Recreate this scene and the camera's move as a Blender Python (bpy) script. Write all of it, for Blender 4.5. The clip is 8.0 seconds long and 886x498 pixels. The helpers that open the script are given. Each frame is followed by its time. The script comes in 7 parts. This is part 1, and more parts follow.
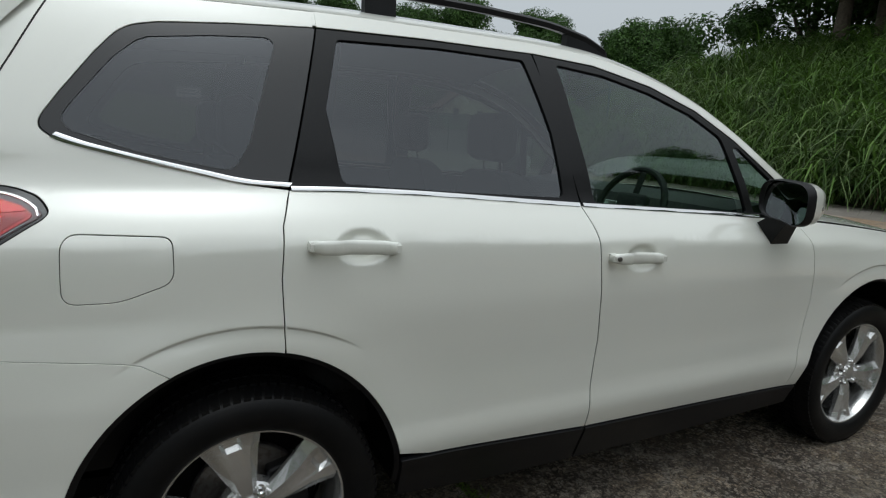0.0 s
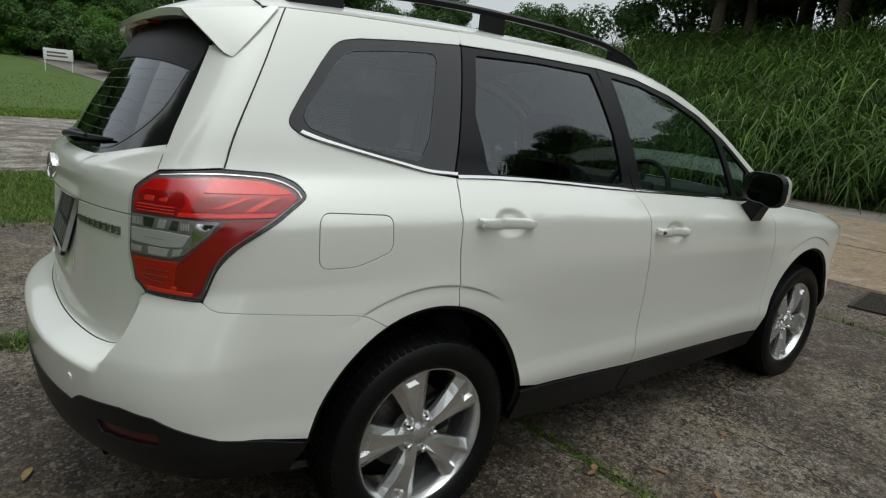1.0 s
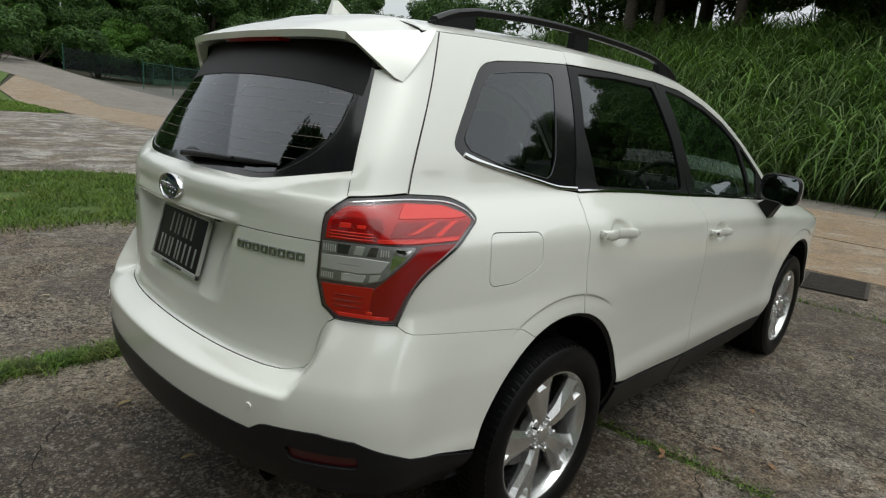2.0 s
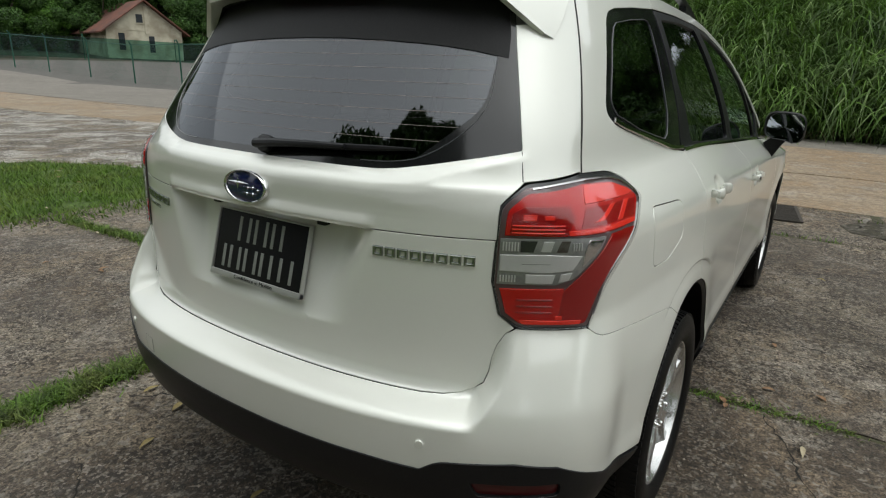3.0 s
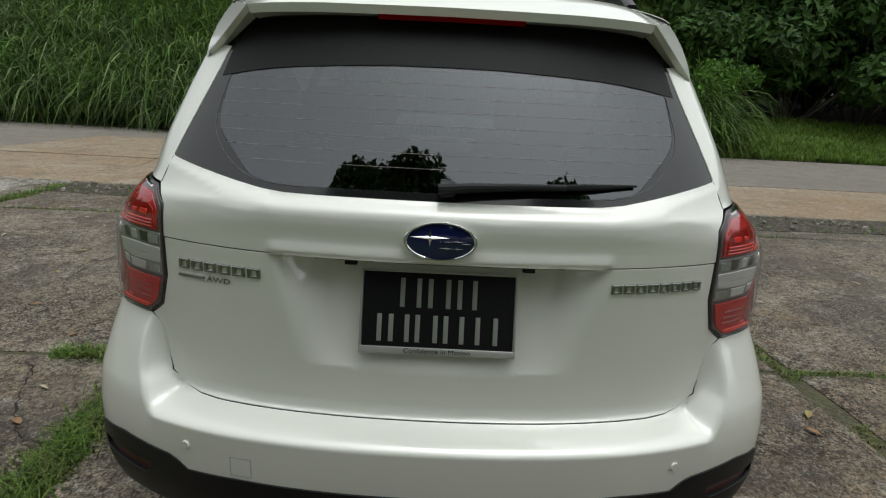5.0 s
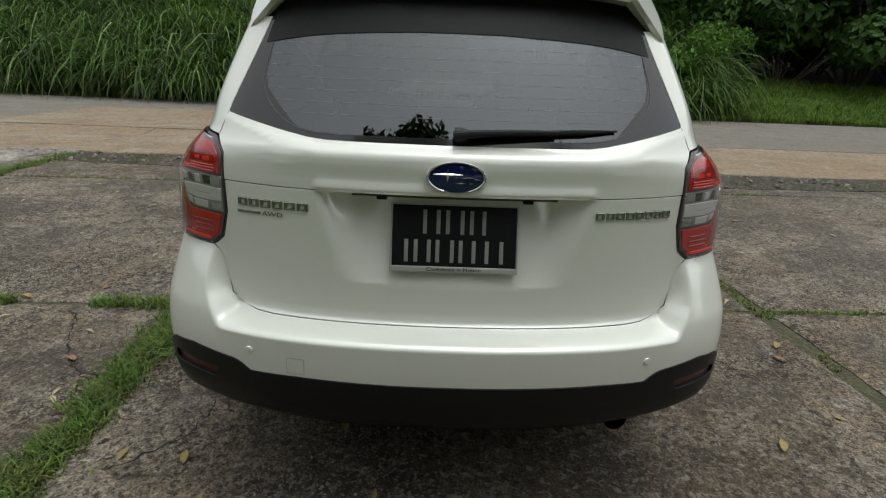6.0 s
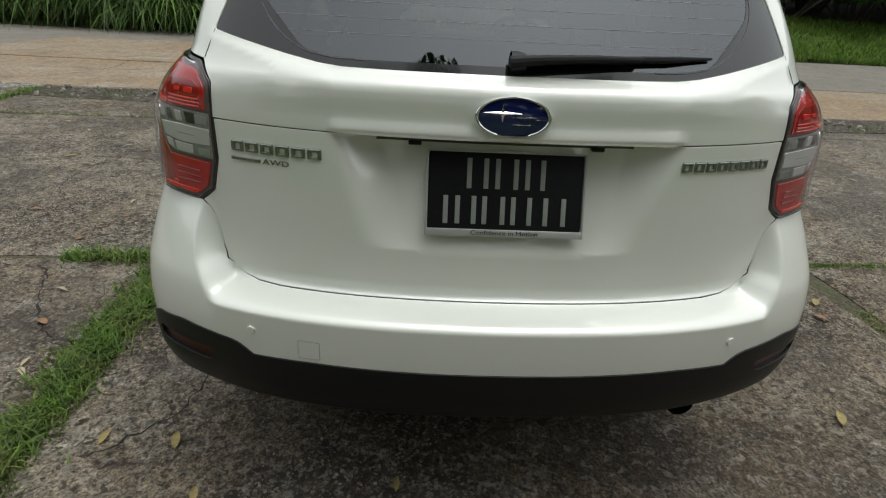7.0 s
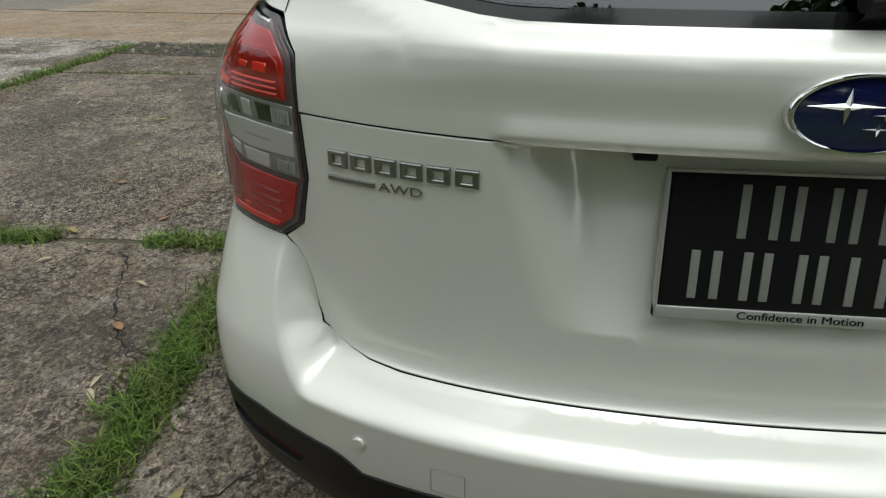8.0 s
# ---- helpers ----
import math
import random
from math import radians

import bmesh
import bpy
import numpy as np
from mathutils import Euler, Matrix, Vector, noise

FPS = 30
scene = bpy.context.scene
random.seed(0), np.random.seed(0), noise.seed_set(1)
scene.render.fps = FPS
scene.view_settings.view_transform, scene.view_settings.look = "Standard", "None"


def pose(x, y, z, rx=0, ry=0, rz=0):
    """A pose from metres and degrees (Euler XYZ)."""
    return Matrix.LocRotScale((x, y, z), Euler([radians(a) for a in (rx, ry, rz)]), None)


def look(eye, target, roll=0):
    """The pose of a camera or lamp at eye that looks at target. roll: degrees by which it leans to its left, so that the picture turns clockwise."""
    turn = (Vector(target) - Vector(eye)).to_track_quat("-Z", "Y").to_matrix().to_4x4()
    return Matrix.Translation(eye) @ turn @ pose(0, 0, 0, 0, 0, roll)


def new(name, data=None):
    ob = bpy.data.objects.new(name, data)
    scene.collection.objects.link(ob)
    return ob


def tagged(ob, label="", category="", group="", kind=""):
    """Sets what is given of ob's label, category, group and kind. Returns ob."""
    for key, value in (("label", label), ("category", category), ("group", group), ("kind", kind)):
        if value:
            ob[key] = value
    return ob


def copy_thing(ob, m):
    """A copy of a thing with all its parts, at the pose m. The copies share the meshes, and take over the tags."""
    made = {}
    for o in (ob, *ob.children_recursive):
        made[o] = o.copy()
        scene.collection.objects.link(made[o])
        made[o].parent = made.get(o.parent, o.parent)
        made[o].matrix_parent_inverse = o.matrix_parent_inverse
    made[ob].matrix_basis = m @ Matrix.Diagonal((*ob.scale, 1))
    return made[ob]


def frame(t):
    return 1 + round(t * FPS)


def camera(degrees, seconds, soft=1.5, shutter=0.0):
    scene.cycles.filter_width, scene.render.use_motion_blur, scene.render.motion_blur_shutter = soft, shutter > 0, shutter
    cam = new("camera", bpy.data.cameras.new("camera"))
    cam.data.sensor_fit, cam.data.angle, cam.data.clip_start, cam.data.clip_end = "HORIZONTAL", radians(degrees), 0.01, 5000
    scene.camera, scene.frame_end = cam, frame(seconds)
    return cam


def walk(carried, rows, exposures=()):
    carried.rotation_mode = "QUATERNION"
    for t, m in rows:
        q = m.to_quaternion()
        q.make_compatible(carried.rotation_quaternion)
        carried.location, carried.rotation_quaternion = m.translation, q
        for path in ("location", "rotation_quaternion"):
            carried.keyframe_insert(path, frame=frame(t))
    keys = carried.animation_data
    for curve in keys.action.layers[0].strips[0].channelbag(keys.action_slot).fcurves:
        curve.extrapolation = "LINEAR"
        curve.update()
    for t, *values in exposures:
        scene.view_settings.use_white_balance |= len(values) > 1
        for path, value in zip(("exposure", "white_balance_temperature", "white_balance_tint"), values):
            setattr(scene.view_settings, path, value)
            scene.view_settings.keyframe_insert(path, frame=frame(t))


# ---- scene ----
cam = camera(73.6, 8.0, 1.2)
PATH = [
    (0, (-0.205, -2.281, 1.329), (0.691, -0.536, 0.936), 2.9),
    (0.5, (-0.641, -2.304, 1.353), (0.412, -0.66, 0.919), 4.1),
    (1, (-1.042, -2.253, 1.354), (0.152, -0.71, 0.913), 4.8),
    (1.5, (-1.355, -2.046, 1.361), (-0.056, -0.611, 0.86), 3.2),
    (1.7, (-1.466, -1.98, 1.378), (-0.136, -0.561, 0.913), 4.8),
    (2.8, (-1.791, -1.33, 1.405), (-0.214, -0.245, 0.823), 1.0),
    (3, (-1.82, -1.186, 1.386), (-0.22, -0.137, 0.803), 1.6),
    (3.5, (-1.917, -0.808, 1.381), (-0.185, -0.008, 0.78), 1.3),
    (4, (-1.887, -0.443, 1.349), (-0.008, -0.036, 0.798), -0.3),
    (4.5, (-1.927, -0.134, 1.367), (-0.024, 0.003, 0.766), 2.6),
    (4.7, (-1.977, -0.054, 1.381), (-0.051, -0.039, 0.845), 3.7),
    (5.8, (-2.372, 0.05, 1.406), (-0.431, 0.021, 0.925), 1.8),
    (6, (-2.386, 0.06, 1.382), (-0.481, 0.02, 0.775), 2.3),
    (6.5, (-2.268, 0.1, 1.341), (-0.397, 0.04, 0.638), 2.6),
    (7, (-2.075, 0.19, 1.319), (-0.242, 0.094, 0.526), 3.0),
    (7.5, (-1.742, 0.303, 1.275), (0.098, 0.443, 0.503), 0.4),
    (8, (-1.524, 0.364, 1.262), (0.225, 0.546, 0.311), 0.1),
]
walk(cam, [(t, look(eye, target, roll)) for t, eye, target, roll in PATH], exposures=[(0, -0.46, 6180, 10), (1, -0.30, 6340, 10), (2, -0.12, 6470, 10), (3, 0.03, 6470, 10), (3.6, -0.04, 6470, 10), (4.5, -0.09, 6450, 10), (6, -0.04, 6470, 10), (7, 0.08, 6470, 10), (7.5, 0.08, 6470, 10), (8, 0.05, 6470, 10)])
# ---- daylight under a bright overcast sky ----
world = bpy.data.worlds.new("sky")
scene.world = world
world.use_nodes = True
wn, wl = world.node_tree.nodes, world.node_tree.links
sky = wn.new("ShaderNodeTexSky")
sky.sky_type, sky.sun_disc = "NISHITA", False
sky.sun_elevation, sky.sun_rotation = radians(80), radians(195)
sky.air_density, sky.dust_density, sky.ozone_density = 1.0, 4.0, 1.0
pale = wn.new("ShaderNodeHueSaturation")
pale.inputs["Saturation"].default_value = 0.12
wl.new(sky.outputs[0], pale.inputs["Color"])
# an overcast dome, a little brighter towards the horizon
up = wn.new("ShaderNodeTexCoord")
parts = wn.new("ShaderNodeSeparateXYZ")
wl.new(up.outputs["Generated"], parts.inputs[0])
dome = wn.new("ShaderNodeMapRange")
dome.inputs["From Min"].default_value, dome.inputs["From Max"].default_value = 0.0, 1.0
dome.inputs["To Min"].default_value, dome.inputs["To Max"].default_value = 1.42, 1.22
wl.new(parts.outputs["Z"], dome.inputs["Value"])
veil = wn.new("ShaderNodeMix")
veil.data_type, veil.blend_type = "RGBA", "MULTIPLY"
veil.inputs[0].default_value = 1.0
wl.new(pale.outputs[0], veil.inputs[6])
wl.new(dome.outputs[0], veil.inputs[7])
cool = wn.new("ShaderNodeMix")
cool.data_type, cool.blend_type = "RGBA", "MULTIPLY"
cool.inputs[0].default_value = 1.0
cool.inputs[7].default_value = (0.955, 1.0, 0.985, 1)
wl.new(veil.outputs[2], cool.inputs[6])
wl.new(cool.outputs[2], wn["Background"].inputs["Color"])
wn["Background"].inputs["Strength"].default_value = 0.15
sun = new("sun", bpy.data.lights.new("sun", "SUN"))
sun.data.energy, sun.data.angle, sun.data.color = 1.15, radians(150), (0.98, 1.0, 0.96)
sun.matrix_world = look((0, 0, 30), (30 * math.cos(radians(80)) * 0.25, 30 * math.cos(radians(80)) * 0.97, 30 - 30 * math.sin(radians(80))))
# ---- the car's body as one smooth surface ----
def curve1(xs, ys, x):
    """A smooth curve through (xs, ys) that does not overshoot, at x."""
    xs, ys = np.asarray(xs, float), np.asarray(ys, float)
    x = np.clip(np.asarray(x, float), xs[0], xs[-1])
    h, d = np.diff(xs), np.diff(ys) / np.diff(xs)
    m = np.zeros(len(xs))
    m[0], m[-1] = d[0], d[-1]
    for i in range(1, len(xs) - 1):
        if d[i - 1] * d[i] > 0:
            w1, w2 = 2 * h[i] + h[i - 1], h[i] + 2 * h[i - 1]
            m[i] = (w1 + w2) / (w1 / d[i - 1] + w2 / d[i])
    i = np.clip(np.searchsorted(xs, x) - 1, 0, len(xs) - 2)
    t = (x - xs[i]) / h[i]
    return (ys[i] * (1 + 2 * t) * (1 - t) ** 2 + m[i] * h[i] * t * (1 - t) ** 2
            + ys[i + 1] * t * t * (3 - 2 * t) + m[i + 1] * h[i] * t * t * (t - 1))


def step(a, b, x):
    t = np.clip((np.asarray(x, float) - a) / (b - a), 0, 1)
    return t * t * (3 - 2 * t)


def belt(x):
    """Height of the waist line along the car."""
    return curve1((-1, 0.12, 1.043, 1.9, 2.3, 3.0, 3.6), (1.168, 1.168, 1.118, 1.065, 1.035, 0.955, 0.85), x)


def taper(x):
    """How far the sides draw in towards both ends."""
    x = np.asarray(x, float)
    nose = np.clip((x - 2.75) / 0.82, 0, 1)
    return (1 - 0.0856 * np.clip(0.35 - x, 0, 2) ** 2) * (1 - nose ** 3.4) ** (1 / 2.1)


SECTION = ((0.15, 0.79), (0.30, 0.845), (0.385, 0.876), (0.46, 0.892), (0.53, 0.887), (0.62, 0.888), (0.75, 0.895), (0.86, 0.900),
           (0.95, 0.896), (1.03, 0.889), (1.048, 0.885), (1.068, 0.874), (1.11, 0.844), (1.14, 0.816), (1.168, 0.791), (1.268, 0.760),
           (1.42, 0.700), (1.575, 0.622), (1.70, 0.54))


def section(x, z):
    """Half width of the body at x and height z."""
    x, z = np.broadcast_arrays(np.asarray(x, float), np.asarray(z, float))
    b = belt(x)
    s = np.where(z < 0.8, z, np.where(z < b, 0.8 + (z - 0.8) * 0.368 / (b - 0.8), 1.168 + z - b))
    half = curve1([p[0] for p in SECTION], [p[1] for p in SECTION], s) * taper(x)
    for cx in (0.0, 2.64):
        r = np.hypot(x - cx, z - 0.335)
        half = half + 0.011 * step(0.56, 0.44, r) * step(0.20, 0.45, z)
    return half


def rear_line(z):
    """The rear face's profile in the car's middle plane."""
    return curve1((0.2, 0.66, 0.85, 1.0, 1.09, 1.14, 1.163, 1.178, 1.21, 1.30, 1.454, 1.57, 1.70),
                  (-0.89, -0.897, -0.895, -0.892, -0.888, -0.870, -0.8495, -0.8387, -0.8193, -0.765, -0.672, -0.60, -0.52), z)


def rear_x(y, z):
    """Where the rear face lies at y and height z."""
    x0 = rear_line(z)
    k = 1 + 0.3 * step(1.2, 1.5, z)
    return x0 + k * (0.151 * y * y + 0.317 * y ** 4)


LEVELS = np.concatenate([np.arange(0.15, 1.70, 0.01)])


def plan_table():
    """The outline in plan at each level, by the way along it from the middle of the rear."""
    table = []
    for z in LEVELS:
        ys = np.linspace(0, 0.95, 400)
        rx = rear_x(ys, z)
        inside = ys < section(rx, z)
        n = max(2, int(np.argmin(inside)) if not inside.all() else 400)
        corner_x, corner_y = rx[n - 1], ys[n - 1]
        xs = np.concatenate([np.linspace(corner_x + 0.004, 3.2, 700), 3.2 + 0.37 * np.sin(np.linspace(0, np.pi / 2, 300))[1:]])[::1]
        px = np.concatenate([rx[:n], xs])
        py = np.concatenate([ys[:n], section(xs, z)])
        way = np.concatenate([[0], np.cumsum(np.hypot(np.diff(px), np.diff(py)))])
        even = np.arange(0, 6.0, 0.01)
        px, py = np.interp(even, way, px), np.interp(even, way, py)
        # round the corner off
        k = np.exp(-0.5 * (np.arange(-18, 19) / 6.5) ** 2)
        k /= k.sum()
        fx = np.concatenate([px[18:0:-1], px, px[-1] + 0.01 * np.arange(1, 19)])
        fy = np.concatenate([-py[18:0:-1], py, np.full(18, py[-1])])
        px, py = np.convolve(fx, k, "valid"), np.convolve(fy, k, "valid")
        py[0] = 0
        table.append((px, py))
    return np.array([t[0] for t in table]), np.array([t[1] for t in table])


PLAN_X, PLAN_Y = plan_table()


def base(w, z):
    """The body without its bumper's bulge: w is the way along the outline from the rear's middle, signed like y."""
    w, z = np.broadcast_arrays(np.asarray(w, float), np.asarray(z, float))
    a, b = np.clip(np.abs(w) / 0.01, 0, 598.99), np.clip((z - 0.15) / 0.01, 0, len(LEVELS) - 1.01)
    i, j = a.astype(int), b.astype(int)
    fa, fb = a - i, b - j
    out = []
    for tab in (PLAN_X, PLAN_Y):
        out.append((tab[j, i] * (1 - fa) + tab[j, i + 1] * fa) * (1 - fb) + (tab[j + 1, i] * (1 - fa) + tab[j + 1, i + 1] * fa) * fb)
    return out[0], out[1] * np.sign(w)


def w_of_x(x, z):
    """The way along the outline of the point of the side at x."""
    x, z = np.broadcast_arrays(np.asarray(x, float), np.asarray(z, float))
    w = x + 1.5
    for _ in range(18):
        w = w + (x - base(w, z)[0])
    return w


def turn_line(z):
    """Where the bumper's step ends and its outer column begins, by height."""
    return curve1((0.60, 0.66, 0.70, 0.74, 0.785, 0.85), (0.598, 0.603, 0.619, 0.640, 0.653, 0.664), z)


def bulge(w, x, y, z):
    """How far the bumper stands out from the body, and the plate's niche sinks in."""
    y = np.abs(y)
    sharp = curve1((0.2, 0.34, 0.42, 0.50, 0.60, 0.650, 0.658, 0.690, 0.70), (-0.12, -0.03, 0.07, 0.09, 0.094, 0.094, 0.088, 0.006, 0.0), z)
    soft = curve1((0.2, 0.34, 0.42, 0.50, 0.60, 0.68, 0.74, 0.80, 0.84, 0.87), (-0.12, -0.03, 0.07, 0.09, 0.094, 0.086, 0.064, 0.036, 0.014, 0.0), z)
    side = step(turn_line(z) - 0.012, turn_line(z) + 0.020, y)
    out = (sharp * (1 - side) + soft * side) * (1 - 0.62 * step(-0.74, -0.50, x)) * (1 - step(-0.42, 0.1, x))
    edge = curve1((0.78, 0.82, 0.90, 1.04), (0.24, 0.295, 0.315, 0.355), z)
    niche = step(edge + 0.022, edge - 0.085, y) * np.clip((z - 0.80) / 0.235, 0, 1) ** 0.8 * 0.060 * step(1.047, 1.0405, z)
    dent = 0.0
    for mx, mz in ((0.288, 1.0305), (1.241, 0.9535)):
        dent = dent + 0.017 * step(1.0, 0.45, np.hypot((x - mx) / 0.082, (z - mz) / 0.049))
    fold = 0.0
    for cx in (0.0, 2.64):
        # the fold over a wheel opening: a fine inward step below a soft ridge
        r = np.hypot(x - cx, z - 0.335)
        fold = fold + (0.0027 * step(0.60, 0.518, r) * step(0.5115, 0.5165, r) - 0.0027 * step(0.5165, 0.5115, r) * step(0.455, 0.505, r)) * step(0.755, 0.825, z)
    # a ledge that follows the foot of the rear window and kinks up towards its corners
    foot = 1.1690 + 0.0535 * np.clip((y - 0.36) / 0.28, 0, 1.06)
    reach = 0.048 + 0.030 * step(0.36, 0.46, y)
    edge_x = rear_line(foot)
    full = edge_x + (-0.889 - edge_x) * curve1((0, 0.2, 0.45, 0.7, 1.0), (0, 0.42, 0.80, 0.95, 1.0), (foot - z) / reach)
    ledge = np.where((z < foot) & (z > 1.06), np.clip(rear_line(z) - full, 0, 0.022), 0.0) * np.clip((0.665 - y) / 0.23, 0, 1)
    lip = 0.006 * step(1.0455, 1.0475, z) * step(1.085, 1.055, z) * step(0.385, 0.345, y)
    return out + (ledge + lip - niche) * (x < -0.6) - dent + fold


def body(w, z, out=0.0):
    """The point of the finished body surface at (w, z), moved outwards by out."""
    w, z = np.broadcast_arrays(np.asarray(w, float), np.asarray(z, float))
    sign, a = np.where(w < 0, -1.0, 1.0), np.abs(w)
    x, y = base(a, z)
    x1, y1 = base(a + 0.004, z)
    x0, y0 = base(np.maximum(a - 0.004, 0), z)
    tx, ty = x1 - x0, y1 - y0
    n = np.hypot(tx, ty) + 1e-9
    nx, ny = -ty / n, np.where(a < 0.005, 0, tx / n)
    d = bulge(a, x, y, z) + out
    return np.stack([x + nx * d, (y + ny * d) * sign, z], -1)


# ---- materials ----
def material(name, color, rough=0.5, metal=0.0, dark=None, grain=0.0, scale=40.0, blotch=None, blotch_scale=2.0, blotch_mix=0.5, bump=0.0,
             bump_scale=60.0, coat=0.0, specular=0.5, per_object=0.0, per_island=0.0, rough_var=0.0):
    """A surface with a base colour, grain, blotches and relief, all in metres of the world."""
    m = bpy.data.materials.new(name)
    m.use_nodes = True
    n, l = m.node_tree.nodes, m.node_tree.links
    b = n["Principled BSDF"]
    b.inputs["Roughness"].default_value, b.inputs["Metallic"].default_value = rough, metal
    b.inputs["Specular IOR Level"].default_value = specular
    b.inputs["Coat Weight"].default_value, b.inputs["Coat Roughness"].default_value = coat, 0.03
    geo = n.new("ShaderNodeNewGeometry")
    col = n.new("ShaderNodeRGB")
    col.outputs[0].default_value = (*color, 1)
    out = col.outputs[0]

    def noise_tex(s, detail=4.0):
        t = n.new("ShaderNodeTexNoise")
        t.inputs["Scale"].default_value, t.inputs["Detail"].default_value = s, detail
        l.new(geo.outputs["Position"], t.inputs["Vector"])
        return t.outputs["Fac"]

    def ramp(fac, lo, hi):
        r = n.new("ShaderNodeMapRange")
        r.inputs["From Min"].default_value, r.inputs["From Max"].default_value = lo, hi
        l.new(fac, r.inputs["Value"])
        return r.outputs["Result"]

    def mixed(a, fac, c, amount=1.0):
        x = n.new("ShaderNodeMix")
        x.data_type = "RGBA"
        k = n.new("ShaderNodeMath")
        k.operation = "MULTIPLY"
        k.inputs[1].default_value = amount
        l.new(fac, k.inputs[0])
        l.new(k.outputs[0], x.inputs[0])
        l.new(a, x.inputs[6])
        x.inputs[7].default_value = (*c, 1)
        return x.outputs[2]

    if blotch:
        out = mixed(out, ramp(noise_tex(blotch_scale, 6.0), 0.42, 0.62), blotch, blotch_mix)
    if dark:
        out = mixed(out, ramp(noise_tex(scale, 5.0), 0.45, 0.65), dark, grain)
    for amount, source in ((per_object, "object"), (per_island, "island")):
        if amount:
            if source == "object":
                info = n.new("ShaderNodeObjectInfo").outputs["Random"]
            else:
                info = geo.outputs["Random Per Island"]
            hsv = n.new("ShaderNodeHueSaturation")
            r = n.new("ShaderNodeMapRange")
            r.inputs["To Min"].default_value, r.inputs["To Max"].default_value = 1 - amount, 1 + amount
            l.new(info, r.inputs["Value"])
            l.new(r.outputs[0], hsv.inputs["Value"])
            l.new(out, hsv.inputs["Color"])
            out = hsv.outputs[0]
    l.new(out, b.inputs["Base Color"])
    if rough_var:
        r = n.new("ShaderNodeMapRange")
        r.inputs["To Min"].default_value, r.inputs["To Max"].default_value = rough - rough_var, rough + rough_var
        l.new(noise_tex(blotch_scale * 3, 4.0), r.inputs["Value"])
        l.new(r.outputs[0], b.inputs["Roughness"])
    if bump:
        x = n.new("ShaderNodeBump")
        x.inputs["Strength"].default_value, x.inputs["Distance"].default_value = 1.0, bump
        l.new(noise_tex(bump_scale, 6.0), x.inputs["Height"])
        l.new(x.outputs[0], b.inputs["Normal"])
    return m


def glass(name, tint, gloss=0.0, ior=1.5):
    """A tinted pane: see-through in its tint, mirror-like by the angle."""
    m = bpy.data.materials.new(name)
    m.use_nodes = True
    n, l = m.node_tree.nodes, m.node_tree.links
    n.remove(n["Principled BSDF"])
    clear, shine, mix = n.new("ShaderNodeBsdfTransparent"), n.new("ShaderNodeBsdfGlossy"), n.new("ShaderNodeMixShader")
    clear.inputs[0].default_value = (*tint, 1)
    shine.inputs["Roughness"].default_value = gloss
    shine.inputs["Color"].default_value = (0.75, 0.775, 0.82, 1)
    # gloss by the angle, alike from both sides
    f = n.new("ShaderNodeLayerWeight")
    f.inputs["Blend"].default_value = 0.5
    p = n.new("ShaderNodeMath")
    p.operation = "POWER"
    p.inputs[1].default_value = 4.0
    r = n.new("ShaderNodeMapRange")
    r.inputs["To Min"].default_value = ((ior - 1) / (ior + 1)) ** 2
    l.new(f.outputs["Facing"], p.inputs[0])
    l.new(p.outputs[0], r.inputs["Value"])
    l.new(r.outputs[0], mix.inputs[0])
    l.new(clear.outputs[0], mix.inputs[1])
    l.new(shine.outputs[0], mix.inputs[2])
    l.new(mix.outputs[0], n["Material Output"].inputs["Surface"])
    return m


PAINT = material("pearl_white_paint", (0.815, 0.82, 0.755), 0.36, 0.08, coat=1.0, dark=(0.765, 0.77, 0.72), grain=0.2, scale=900, blotch=(0.795, 0.795, 0.735), blotch_scale=3, blotch_mix=0.25)
PAINT.node_tree.nodes["Principled BSDF"].inputs["Coat IOR"].default_value = 1.72
TRIM = material("black_trim", (0.007, 0.007, 0.008), 0.40, specular=0.28, dark=(0.015, 0.015, 0.016), grain=0.5, scale=300, bump=0.0002, bump_scale=900)
GLOSSBLACK = material("gloss_black", (0.008, 0.008, 0.009), 0.12, coat=0.3, dark=(0.02, 0.02, 0.022), grain=0.3, scale=200)
LINER = material("dark_liner", (0.006, 0.006, 0.006), 0.8, specular=0.1)
DUSTYBLACK = material("dusty_black_panel", (0.011, 0.011, 0.012), 0.5, specular=0.2, dark=(0.018, 0.018, 0.018), grain=0.4, scale=200)
RUBBER = material("tyre_rubber", (0.004, 0.004, 0.0045), 0.45, specular=0.18, dark=(0.008, 0.0078, 0.0075), grain=0.35, scale=60, blotch=(0.009, 0.0085, 0.008), blotch_scale=9, blotch_mix=0.5, bump=0.0004, bump_scale=400)
ALLOY = material("silver_alloy", (0.72, 0.72, 0.71), 0.24, 0.85, dark=(0.5, 0.5, 0.5), grain=0.3, scale=300, coat=0.4)
STEEL = material("dull_steel", (0.16, 0.15, 0.14), 0.45, 0.8, dark=(0.08, 0.06, 0.05), grain=0.6, scale=80)
BLOCK = material("shaded_chrome", (0.30, 0.31, 0.30), 0.2, 0.9)
CHROME = material("chrome", (0.78, 0.78, 0.78), 0.08, 1.0)
REDLENS = material("red_lens", (0.54, 0.009, 0.007), 0.22, coat=0.3, dark=(0.40, 0.006, 0.005), grain=0.35, scale=240)
REDDEEP = material("deep_red_lens", (0.32, 0.006, 0.006), 0.2, coat=0.3, dark=(0.26, 0.004, 0.004), grain=0.4, scale=160)
